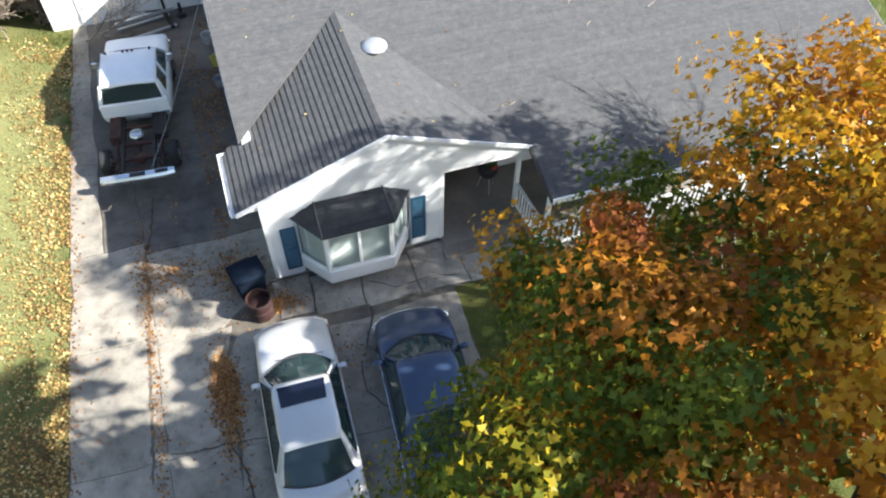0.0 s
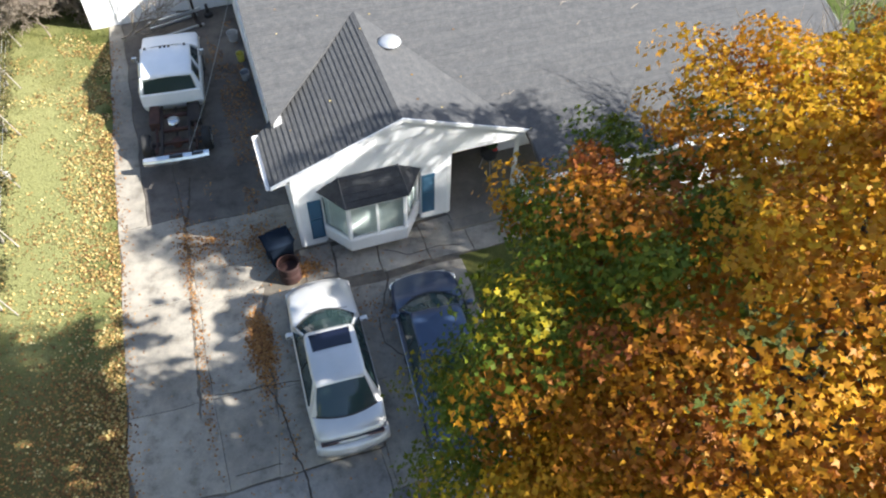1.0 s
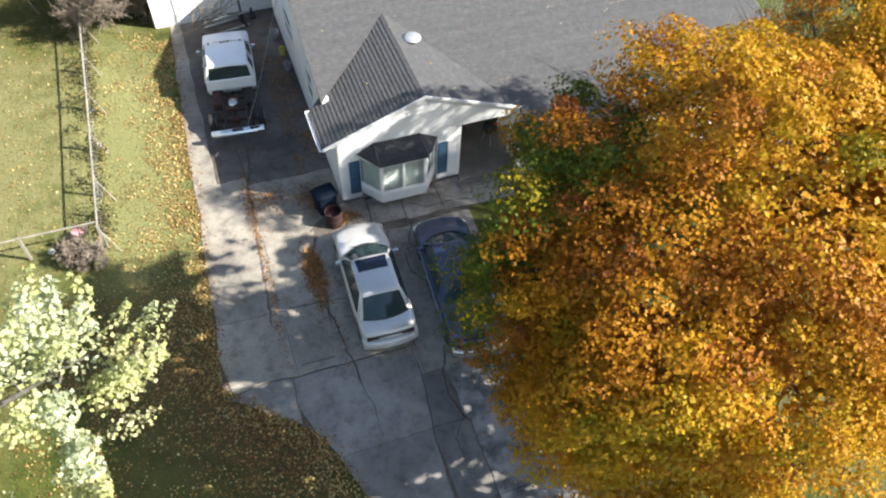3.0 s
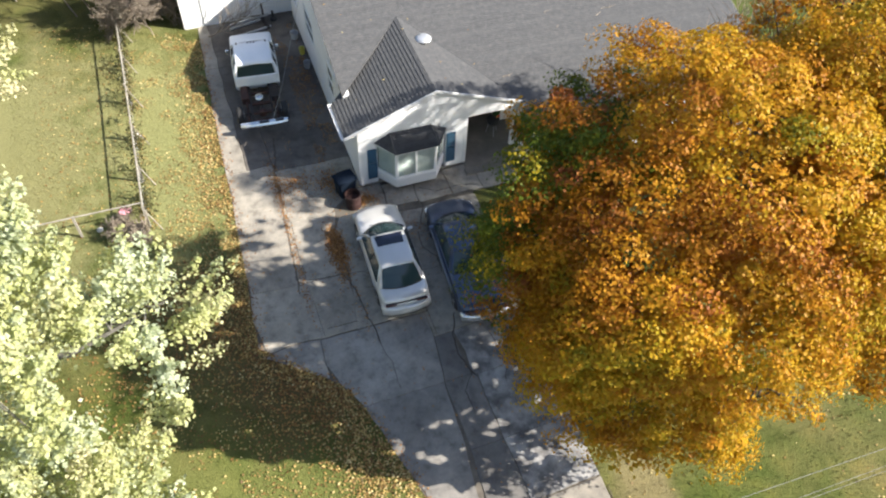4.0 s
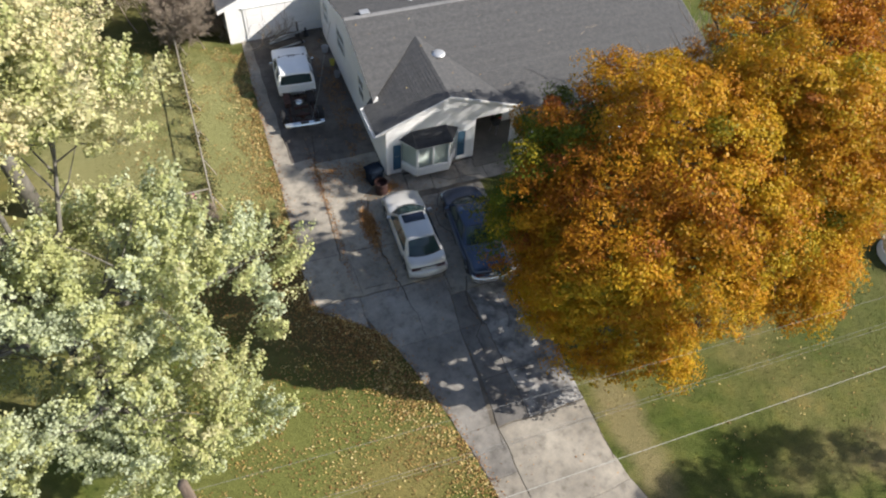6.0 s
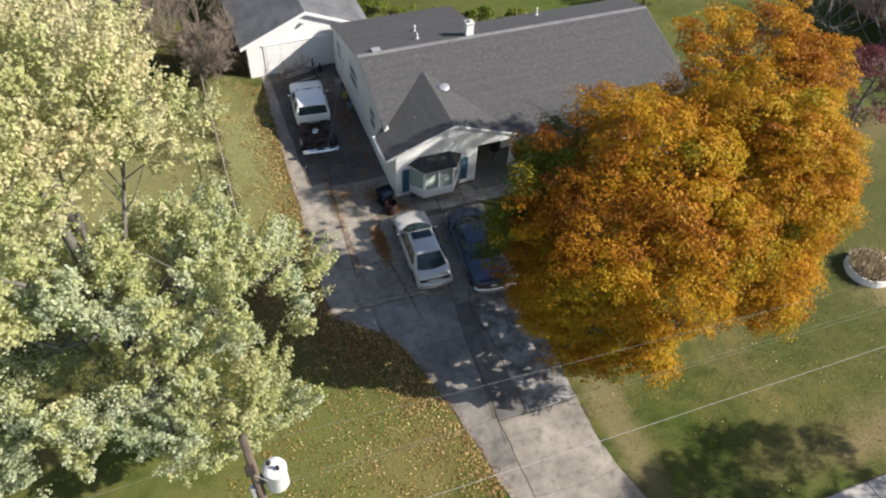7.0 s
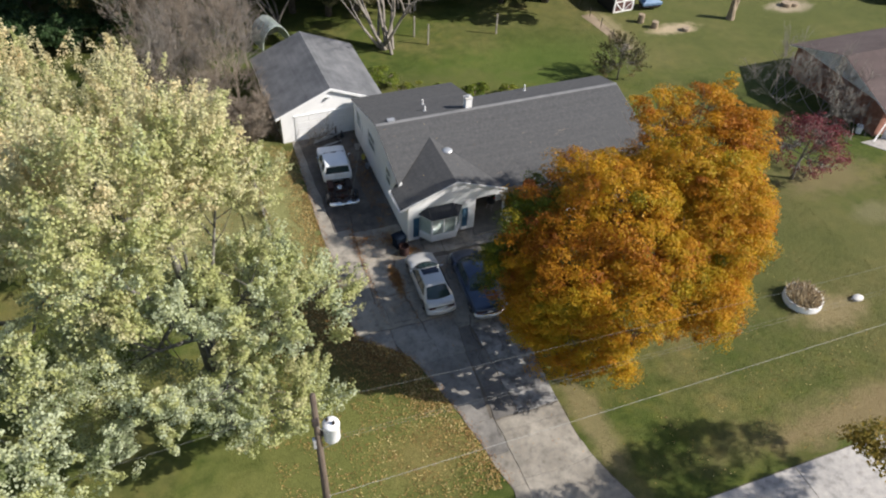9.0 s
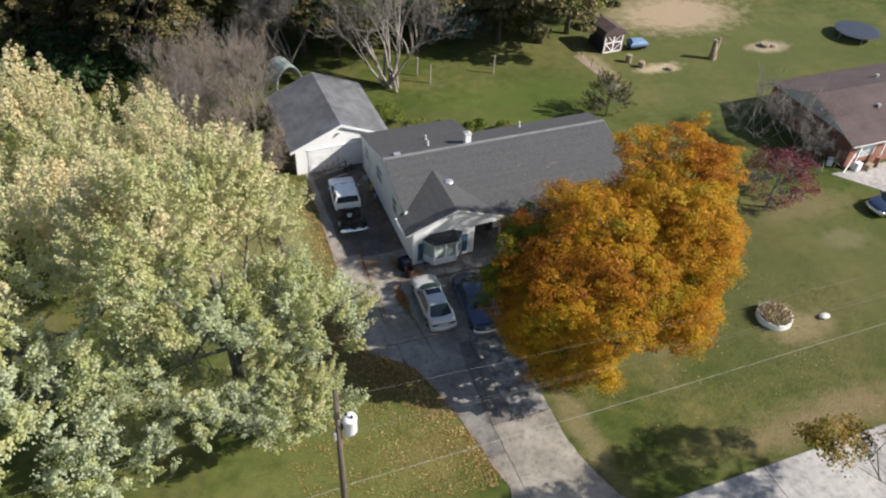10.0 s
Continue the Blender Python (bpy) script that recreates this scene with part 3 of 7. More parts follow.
DRIVE_LEFT = [(-5.6, 22.3), (-5.9, 14.4), (-6.0, 10.0), (-6.1, 7.0), (-6.3, 3.15), (-5.25, 2.2), (-3.72, 0.62), (-3.05, -1.85), (-2.55, -3.9), (-2.15, -6.4), (-1.75, -8.4), (-2.9, -11.6)]
DRIVE_RIGHT = [(-1.02, 22.3), (-1.02, 9.5), (5.3, 9.5), (5.3, 7.75), (3.1, 7.75), (3.0, 4.0), (2.75, 0.0), (2.5, -3.5), (2.45, -7.2), (3.45, -10.6), (4.6, -11.6)]
drive = flat("driveway", DRIVE_LEFT + DRIVE_RIGHT[::-1], 0.012, 0.1, M_JOINT, "cracked concrete driveway with leaf litter in its joints", "driveway")


def edge_x(rows, y):
    rows = sorted(rows, key=lambda r: r[1])
    return float(np.interp(y, [r[1] for r in rows], [r[0] for r in rows]))


def left_x(y):
    return edge_x(DRIVE_LEFT, y)


def right_x(y):
    return edge_x([r for r in DRIVE_RIGHT if r[1] < 7.7] + [(3.1, 7.7)], y) if y < 7.75 else -1.06


def drive_slab(pts, material=M_DRIVE):
    """One slab between uneven joints, with worn, slightly dropped edges."""
    edge = []
    for (xa, ya), (xb, yb) in zip(pts, pts[1:] + pts[:1]):
        n = max(1, int(math.hypot(xb - xa, yb - ya) / 0.3))
        edge += [(xa + (xb - xa) * i / n, ya + (yb - ya) * i / n) for i in range(n)]
    pts = []
    for x, y in edge:
        p = Vector((x, y, 0))
        pts.append((x + 0.09 * noise.noise(p * 0.8) + 0.03 * noise.noise(p * 3.1), y + 0.12 * noise.noise(p * 0.7 + Vector((9, 4, 0))) + 0.03 * noise.noise(p * 3.3 + Vector((1, 7, 0)))))
    cx, cy = np.mean([p[0] for p in pts]), np.mean([p[1] for p in pts])
    rows = []
    for inset, z in ((0.0, 0.020), (0.006, 0.031), (0.022, 0.034)):
        row = []
        for x, y in pts:
            d = Vector((cx - x, cy - y))
            d = d.normalized() * inset * 1.3 if d.length else d
            row.append((x + d.x, y + d.y, z))
        rows.append(row)
    part("slab", loft(rows, closed=True), material, drive)


def strip(xa, xb, ys, gap=0.005, material=M_DRIVE):
    """Slabs between two edges, from joint to joint."""
    for y1, y0 in zip(ys, ys[1:]):
        n = max(1, int((y1 - y0) / 0.9))
        yy = np.linspace(y0 + gap, y1 - gap, n + 1)
        a = [(xa(y) + gap, y) for y in yy]
        b = [(xb(y) - gap, y) for y in yy]
        drive_slab(b + a[::-1], material)


def crack_x(y):
    return -2.75 + 0.16 * math.sin(y * 1.7) + 0.10 * math.sin(y * 4.1 + 1) + 0.06 * (y - 4)


strip(left_x, lambda y: -5.15 + 0.03 * math.sin(y * 2.2), [22.2, 18.6, 15.0, 11.6])
# slabs on the house side carry its shade in their colour
strip(lambda y: -5.13 + 0.03 * math.sin(y * 2.2), lambda y: -4.15 + 0.03 * math.sin(y * 2.2), [22.2, 18.6, 15.0, 11.6], material=M_DRIVE_OLD_SHADE)
strip(left_x, lambda y: -4.15 + 0.03 * math.sin(y * 2.2), [11.6, 8.6, 5.4, 2.9])
strip(lambda y: -4.15 + 0.03 * math.sin(y * 2.2), lambda y: -1.06 if y > 9.4 else crack_x(y) if y < 8.3 else -1.25 - (9.4 - y) * 1.2, [22.2, 18.0, 14.6, 11.2], material=M_DRIVE_OLD_SHADE)
strip(lambda y: -4.15 + 0.03 * math.sin(y * 2.2), lambda y: -1.06, [11.2, 9.4])
strip(lambda y: -4.15 + 0.03 * math.sin(y * 2.2), lambda y: crack_x(y) if y < 8.3 else -1.25 - (9.4 - y) * 1.2, [9.4, 8.3, 5.35, 2.9])
strip(crack_x, lambda y: -0.55 + 0.05 * (y - 2), [8.0, 5.2, 2.88])
strip(lambda y: -0.52 + 0.05 * (y - 2), right_x, [7.6, 4.6, 1.8])
# under the crown: part of the maple's shade is in the slab colour
strip(lambda y: max(left_x(y), -4.3), lambda y: -0.62 - 0.1 * max(0, 2 - y), [2.85, 0.0, -4.3], material=M_DRIVE_GREY)
strip(lambda y: -0.6 - 0.1 * max(0, 2 - y), lambda y: 0.05 + 0.12 * math.sin(y * 1.9), [1.78, 0.0], material=M_DRIVE_DARK)
strip(lambda y: -0.62, lambda y: -0.52 + 0.05 * (y - 2), [2.86, 1.8])
strip(lambda y: 0.07 + 0.12 * math.sin(y * 1.9), right_x, [1.8, 0.0], material=M_DRIVE_FLAKED)
strip(lambda y: -0.8 - 0.06 * (0 - y), lambda y: 0.22, [0.0, -2.4, -4.45], material=M_DRIVE_DARK)
strip(lambda y: 0.24, right_x, [0.0, -2.4, -4.45], material=M_DRIVE_FLAKED)
strip(left_x, lambda y: -1.08, [-4.3, -6.3], material=M_DRIVE_GREY)
strip(left_x, lambda y: -1.08, [-6.3, -8.2, -11.55])
strip(lambda y: -1.06, right_x, [-4.5, -7.95, -11.55])
drive_slab([(-6.25, 2.86), (-4.32, 2.86), (-4.32, 1.3)], M_DRIVE_GREY)
for x0, x1, y0, y1 in ((-1.2, -0.3, 8.08, 9.35), (-0.27, 0.95, 7.95, 9.2), (0.98, 2.3, 7.85, 9.2), (2.33, 3.6, 7.80, 9.3), (3.63, 5.25, 7.78, 9.3)):
    drive_slab([(x0, y0), (x1, y0), (x1, y1), (x0, y1)], M_WALK)



def crack(points, width, material=M_CRACK):
    """A dirt-filled crack that wanders and changes its width."""
    pts = []
    for (xa, ya), (xb, yb) in zip(points, points[1:]):
        n = max(2, int(math.hypot(xb - xa, yb - ya) / 0.10))
        pts += [(xa + (xb - xa) * i / n, ya + (yb - ya) * i / n) for i in range(n)]
    pts.append(points[-1])
    rows = []
    for i, (x, y) in enumerate(pts):
        p = Vector((x, y, 0))
        dx, dy = pts[min(i + 1, len(pts) - 1)][0] - pts[max(i - 1, 0)][0], pts[min(i + 1, len(pts) - 1)][1] - pts[max(i - 1, 0)][1]
        side = Vector((-dy, dx, 0)).normalized()
        p += side * (0.05 * noise.noise(p * 2.7) + 0.03 * noise.noise(p * 7.0))
        w = width * (0.55 + 0.9 * abs(noise.noise(p * 4.0 + Vector((3, 3, 0))))) * (0.35 if i in (0, len(pts) - 1) else 1.0)
        rows.append([p + side * w / 2 + Vector((0, 0, 0.0385)), p - side * w / 2 + Vector((0, 0, 0.0385)), p - side * w / 2 + Vector((0, 0, 0.028)), p + side * w / 2 + Vector((0, 0, 0.028))])
    part("crack", loft(rows, closed=True), material, drive)


crack([(-2.87, 5.8), (-2.8, 5.2), (-2.6, 4.5), (-2.53, 3.6), (-2.42, 2.6), (-2.4, 2.0)], 0.055)
crack([(-2.42, 2.1), (-2.25, 1.2), (-2.3, 0.2)], 0.025)
crack([(-4.1, 5.43), (-3.6, 5.37), (-2.95, 5.33), (-2.35, 5.24), (-1.98, 5.18)], 0.030)
crack([(-3.95, 3.2), (-3.5, 3.22), (-3.2, 3.2), (-2.85, 3.17)], 0.032)
crack([(0.42, 2.5), (0.05, 1.75), (-0.08, 0.9), (0.02, 0.4), (0.1, 0.05), (0.25, -0.16)], 0.060)
crack([(0.1, 0.05), (-0.35, -0.5), (-0.3, -1.3)], 0.030)
crack([(0.55, 4.25), (0.66, 5.05), (0.29, 5.6), (0.35, 6.4)], 0.035)
crack([(0.97, 7.9), (0.95, 7.5), (0.7, 7.1), (0.62, 6.7)], 0.045)
crack([(-0.22, 8.9), (-0.37, 8.05)], 0.035)
crack([(1.1, 8.6), (1.7, 8.2), (2.6, 8.25), (3.4, 8.05)], 0.030)
crack([(-1.0, -3.9), (-1.1, -4.6), (-1.22, -5.4)], 0.035)
crack([(2.58, -4.8), (2.46, -6.0), (2.44, -7.0)], 0.035)
crack([(1.2, 1.4), (1.35, 0.3), (1.05, -0.6)], 0.030)
crack([(-4.14, 11.2), (-4.12, 10.2), (-4.25, 8.6), (-4.35, 7.2), (-4.42, 5.9), (-4.5, 4.9)], 0.10, M_JOINT)
crack([(-3.75, 13.2), (-3.85, 12.3), (-4.05, 11.3)], 0.08)

road = flat("road", [(-400, -11.65), (400, -11.65), (400, -19.5), (-400, -19.5)], 0.022, 0.1, M_JOINT, "pale concrete street with dark joints", "road")
for i in range(-8, 14):
    for y0, y1 in ((-15.5, -11.7), (-19.4, -15.55)):
        bm = box(i * 6.0 - 0.3, i * 6.0 + 5.66, y0, y1, 0.015, 0.045)
        part("slab", bm, M_ROAD, road)

# ---- house ----
RID_Y, RID_Z, SM = 15.775, 4.60, 0.274
GX, GZ, SG, GF = 2.006, 4.154, 0.38, 9.25
XL, XR = -1.12, 16.6
EAVE_Y, REAR_Y, STEP_X, REAR_R = 7.78, 21.81, 6.5, 18.0
WALL_L, WALL_R, WALL_F = -1.02, 16.2, 9.315
house = thing("house", "white sided ranch house with grey shingle roof", "house", (4, 14, 0))
HB = Matrix.Translation((-4, -14, 0))


def hp(name, bm, material, label="", parent=house, smooth=False):
    if parent is house:
        bm.transform(HB)
    return part(name, bm, material, parent, label, smooth)


def main_z(y):
    return RID_Z - SM * (RID_Y - y) if y < RID_Y else RID_Z - SM * (y - RID_Y)


# walls, with thickness
def wall_poly(pts, depth):
    return slab(pts, depth)


side = [(WALL_L, 11.2, 0.0), (WALL_L, 21.55, 0.0), (WALL_L, 21.55, main_z(21.55) - 0.12), (WALL_L, RID_Y, RID_Z - 0.12), (WALL_L, 11.2, main_z(11.2) - 0.12)]
hp("wall", wall_poly(side, (0.2, 0, 0)), M_SIDING, "white sided end wall")
hp("wall", wall_poly([(WALL_L, 9.45, 0.0), (WALL_L, 11.2, 0.0), (WALL_L, 11.2, 2.95), (WALL_L, 9.45, 2.86)], (0.2, 0, 0)), M_SIDING)
hp("wall", box(WALL_L + 0.2, 6.2, 21.35, 21.55, 0, 2.88), M_SIDING)
hp("wall", box(6.2, WALL_R, 17.5, 17.7, 0, 3.86), M_SIDING)
hp("wall", wall_poly([(WALL_R, 11.4, 0), (WALL_R, 17.5, 0), (WALL_R, 17.5, main_z(17.5) - 0.12), (WALL_R, RID_Y, RID_Z - 0.12), (WALL_R, 11.4, main_z(11.4) - 0.12)], (-0.2, 0, 0)), M_SIDING)
hp("wall", box(5.35, WALL_R - 0.2, 11.2, 11.4, 0.2, 3.2), M_SIDING, "shaded porch wall")
hp("wall", box(3.05, 3.25, 9.6, 13.0, 0.15, 2.75), M_SIDING)
hp("wall", box(3.25, 5.35, 12.8, 13.0, 0.15, 3.4), M_SIDING, "back wall of the entry porch")
# gable front: a frame of the wall pieces round the bay and the porch opening
WB = 0.16
hp("wall", box(WALL_L, -0.30, WALL_F, WALL_F + 0.2, WB, 2.62), M_SIDING)
hp("wall", box(2.46, 3.27, WALL_F, WALL_F + 0.2, WB, 2.62), M_SIDING)
hp("wall", box(-0.30, 2.46, WALL_F, WALL_F + 0.2, 2.2, 2.62), M_SIDING)
hp("wall", slab([(WALL_L, WALL_F, 2.622), (5.42, WALL_F, 2.622), (5.42, WALL_F, 2.76), (GX, WALL_F, GZ - 0.12), (WALL_L, WALL_F, GZ - 0.12 - SG * (GX - WALL_L))], (0, 0.2, 0)), M_SIDING, "white gable wall")
hp("foundation", box(WALL_L + 0.03, 3.25, WALL_F + 0.03, WALL_F + 0.2, -0.05, WB), M_FOUND)
hp("foundation", box(WALL_L + 0.03, WALL_L + 0.2, 9.65, 21.45, -0.05, 0.14), M_FOUND)


# clapboards on the gable front and the end wall
def board_mesh(length, cut_a=0.0, cut_b=0.0):
    bm = bmesh.new()
    sec = [(0.0, 0.0), (-0.030, 0.0), (-0.006, 0.188), (0.0, 0.188)]
    loft([[(s + c * z / 0.19, d, z) for d, z in sec] for s, c in ((0, cut_a), (length, -cut_b))], bm, closed=True)
    me = bpy.data.meshes.new("siding_board")
    bm.to_mesh(me)
    bm.free()
    me.materials.append(M_SIDING)
    return me


def boards(spans, z0, z1, place):
    z = z0
    while z < z1 - 0.05:
        for a, b, *cut in spans(z):
            if b - a > 0.08:
                share("siding_board", board_mesh(b - a, *cut), house, HB @ place(a, z))
        z += 0.19


def front_spans(z):
    if z < 2.1:
        return [(WALL_L - 0.02, -0.36), (2.5, 3.25)]
    hi, cut = (GZ - 0.15 - z) / SG, 0.19 / SG
    if hi < cut:
        return []
    a, b = GX - hi, GX + hi
    end = 5.42 if z > 2.55 else 3.25
    return [(max(WALL_L - 0.02, a), min(end, b), cut if a > WALL_L - 0.02 else max(0.0, a + cut - WALL_L + 0.02), cut if b < end else max(0.0, end - b + cut))]


boards(front_spans, WB, 3.95, lambda a, z: Matrix.Translation((a, WALL_F - 0.003, z)))
boards(lambda z: [(9.5 if z < 2.7 else max(11.2, RID_Y - (RID_Z - 0.3 - z) / SM), min(21.55, RID_Y + (RID_Z - 0.3 - z) / SM))], 0.16, 4.2,
       lambda a, z: Matrix.Translation((WALL_L - 0.003, a, z)) @ pose(0, 0, 0, 0, 0, 90) @ Matrix.Diagonal((1, -1, 1, 1)))

# side windows
for y, z, w, h in ((20.2, 1.65, 0.8, 1.1), (13.3, 1.7, 0.9, 1.2), (17.0, 1.9, 1.4, 1.1)):
    win = new("window")
    win.parent = house
    win.matrix_basis = HB
    part("pane", box(WALL_L - 0.045, WALL_L - 0.035, y - w / 2, y + w / 2, z, z + h), M_GLASS, win)
    for y0, y1, z0, z1 in ((y - w / 2 - 0.08, y - w / 2, z - 0.08, z + h + 0.08), (y + w / 2, y + w / 2 + 0.08, z - 0.08, z + h + 0.08), (y - w / 2, y + w / 2, z - 0.08, z), (y - w / 2, y + w / 2, z + h, z + h + 0.08), (y - w / 2, y + w / 2, z + h / 2 - 0.025, z + h / 2 + 0.025)):
        part("frame", box(WALL_L - 0.07, WALL_L - 0.03, y0, y1, z0, z1), M_TRIM, win)


# roofs: each slope a deck with overlapping shingle courses
def courses(name, upper, lower, n, material, parent, lift=0.008, label=""):
    """Courses of shingle from an upper edge to a lower one, each a thin wedge over the next; edges are pairs of points."""
    (a0, a1), (b0, b1) = [[Vector(p) for p in e] for e in (upper, lower)]
    nrm = (a1 - a0).cross(b0 - a0) if (a1 - a0).length > 0.01 else (b1 - b0).cross(a0 - b0)
    nrm.normalize()
    if nrm.z < 0:
        nrm = -nrm
    rg = random.Random(name + str(n))
    for i in range(n):
        t0, t1 = i / n, (i + 1.06) / n
        t1 = min(t1, 1.0)
        u0, u1 = a0.lerp(b0, t0), a1.lerp(b1, t0)
        l0, l1 = a0.lerp(b0, t1), a1.lerp(b1, t1)
        k = max(2, int((l1 - l0).length / 1.0))
        rows = []
        for s in np.linspace(0, 1, k + 1):
            j = nrm * rg.uniform(-0.002, 0.003)
            u, l = u0.lerp(u1, s), l0.lerp(l1, s)
            rows.append([u - nrm * 0.02, u + nrm * 0.003, l + nrm * lift + j, l - nrm * 0.004])
        bm = loft(rows, closed=True)
        ob = hp("shingle_course", bm, material) if parent is house else part("shingle_course", bm, material, parent)
        if label:
            tagged(ob, label)


valley_top = (GX, RID_Y - (RID_Z - GZ) / SM, GZ)
vr_z = main_z(GF)
vr = (GX + (GZ - vr_z) / SG, GF, vr_z)
left_end = (XL, 11.03, main_z(11.03))
ev_z = GZ - SG * (GX + 1.56)
eave_tip = (-1.56, GF, ev_z)
# front slope in three fields: above the gable, left of it, right of it
TOPY = valley_top[1]
courses("front_high", ((XL, RID_Y, RID_Z), (XR, RID_Y, RID_Z)), ((XL, TOPY, GZ), (XR, TOPY, GZ)), 11, M_SHINGLE, house)
courses("front_left", ((XL, TOPY, GZ), valley_top), (left_end, (XL + 0.05, 11.03, left_end[2])), 21, M_SHINGLE, house)
courses("front_right", (valley_top, (XR, TOPY, GZ)), (vr, (XR, GF, vr_z)), 31, M_SHINGLE, house)
courses("front_low", (vr, (XR, GF, vr_z)), ((vr[0], EAVE_Y, main_z(EAVE_Y)), (XR, EAVE_Y, main_z(EAVE_Y))), 9, M_SHINGLE, house)
courses("rear_left", ((XL, RID_Y, RID_Z), (STEP_X, RID_Y, RID_Z)), ((XL, REAR_Y, main_z(REAR_Y)), (STEP_X, REAR_Y, main_z(REAR_Y))), 30, M_SHINGLE, house)
courses("rear_right", ((STEP_X, RID_Y, RID_Z), (XR, RID_Y, RID_Z)), ((STEP_X, REAR_R, main_z(REAR_R)), (XR, REAR_R, main_z(REAR_R))), 14, M_SHINGLE, house)
courses("gable_left", ((GX, GF, GZ), valley_top), (eave_tip, (-1.56, 11.2, ev_z)), 25, M_SHINGLE, house, 0.022)
courses("gable_right", ((GX, GF, GZ), valley_top), (vr, (vr[0] - 0.02, GF + 0.05, vr_z)), 20, M_SHINGLE, house)
# decks beneath
hp("roof_deck", slab([(XL, RID_Y, RID_Z - 0.03), left_end, valley_top, vr, (vr[0], EAVE_Y, main_z(EAVE_Y) - 0.02), (XR, EAVE_Y, main_z(EAVE_Y) - 0.02), (XR, RID_Y, RID_Z - 0.03)], 0.10), M_SHINGLE)
hp("roof_deck", slab([(XL, RID_Y, RID_Z - 0.03), (XR, RID_Y, RID_Z - 0.03), (XR, REAR_R, main_z(REAR_R) - 0.03), (STEP_X, REAR_R, main_z(REAR_R) - 0.03), (STEP_X, REAR_Y, main_z(REAR_Y) - 0.03), (XL, REAR_Y, main_z(REAR_Y) - 0.03)], 0.10), M_SHINGLE)
hp("roof_deck", slab([(GX, GF, GZ - 0.025), (vr[0], vr[1], vr_z - 0.025), (GX, TOPY, GZ - 0.03)], 0.06), M_TRIM)
# ridge caps
for i in range(60):
    x0 = XL + i * (XR - XL) / 60
    hp("ridge_cap", slab([(x0, RID_Y - 0.14, RID_Z - 0.012), (x0 + 0.32, RID_Y - 0.14, RID_Z - 0.02), (x0 + 0.32, RID_Y, RID_Z + 0.018), (x0, RID_Y, RID_Z + 0.03)], 0.012), M_RIDGE)
    hp("ridge_cap", slab([(x0, RID_Y, RID_Z + 0.03), (x0 + 0.32, RID_Y, RID_Z + 0.018), (x0 + 0.32, RID_Y + 0.14, RID_Z - 0.012), (x0, RID_Y + 0.14, RID_Z - 0.004)], 0.012), M_RIDGE)
# fascia, rakes and gutter
def beam(a, b, w, h, name="fascia", material=M_TRIM, drop=0.0):
    a, b = Vector(a), Vector(b)
    d = (b - a).normalized()
    sd = d.cross(Vector((0, 0, 1))).normalized() * w / 2
    up = Vector((0, 0, 1))
    sec = lambda p: [p - sd - up * (h + drop), p + sd - up * (h + drop), p + sd - up * drop, p - sd - up * drop]
    return hp(name, loft([sec(a), sec(b)], closed=True), material)


beam((GX - 0.0, GF - 0.02, GZ + 0.01), (eave_tip[0], GF - 0.02, ev_z + 0.01), 0.03, 0.12, "rake_board")
beam((GX, GF - 0.02, GZ + 0.01), (vr[0] + 0.05, GF - 0.02, vr_z + 0.0), 0.03, 0.11, "rake_board")
hp("gutter", loft([[(x, y, z) for x, z in ((-1.57, ev_z - 0.10), (-1.66, ev_z - 0.10), (-1.68, ev_z + 0.0), (-1.665, ev_z + 0.0), (-1.65, ev_z - 0.085), (-1.57, ev_z - 0.085))] for y in (GF, 11.2)], closed=True), M_TRIM, "white gutter full of leaves")
hp("gutter_end", box(-1.68, -1.50, 11.2, 11.26, ev_z - 0.10, ev_z + 0.03, 0.006), M_TRIM)
beam((XL + 0.004, RID_Y, RID_Z), (XL + 0.004, 11.6, main_z(11.6)), 0.03, 0.14, "rake_board", drop=0.03)
beam((XL + 0.004, RID_Y, RID_Z), (XL + 0.004, REAR_Y, main_z(REAR_Y)), 0.03, 0.14, "rake_board", drop=0.03)
beam((XR + 0.015, RID_Y, RID_Z), (XR + 0.015, EAVE_Y, main_z(EAVE_Y)), 0.03, 0.16, "rake_board", M_RIDGE)
beam((vr[0], EAVE_Y - 0.02, main_z(EAVE_Y)), (XR, EAVE_Y - 0.02, main_z(EAVE_Y)), 0.04, 0.16, "fascia")
beam((vr[0] - 0.02, GF, vr_z - 0.01), (vr[0] - 0.02, EAVE_Y, main_z(EAVE_Y) - 0.01), 0.03, 0.13, "rake_board", M_GUTTER)
hp("soffit", box(WALL_L - 0.5, WALL_L, 9.3, 11.4, ev_z - 0.10, ev_z - 0.085), M_TRIM)
# porch opening: corner post, header, floor, step
hp("corner_trim", box(3.25, 3.36, WALL_F - 0.03, WALL_F + 0.25, 0.1, 2.62), M_TRIM)
hp("corner_trim", box(WALL_L - 0.04, WALL_L + 0.06, WALL_F - 0.035, WALL_F + 0.1, WB, 2.85), M_TRIM)
hp("header", box(3.36, 5.5, WALL_F - 0.01, WALL_F + 0.2, 2.50, 2.62), M_TRIM)
hp("porch_floor", box(3.3, 16.1, 8.95, 12.8, 0.02, 0.16), M_PORCHFLOOR, "worn grey porch floor")
hp("porch_step", box(3.2, 5.25, 8.60, 8.95, 0.02, 0.14, 0.015), M_PORCHFLOOR)
hp("porch_ceiling", box(3.3, 5.4, 9.6, 12.8, 2.66, 2.70), M_TRIM)
# porch rail and posts towards the right
rail = thing("porch_railing", "white painted porch railing with square balusters", "railing", (5.5, 8.3, 0.0))


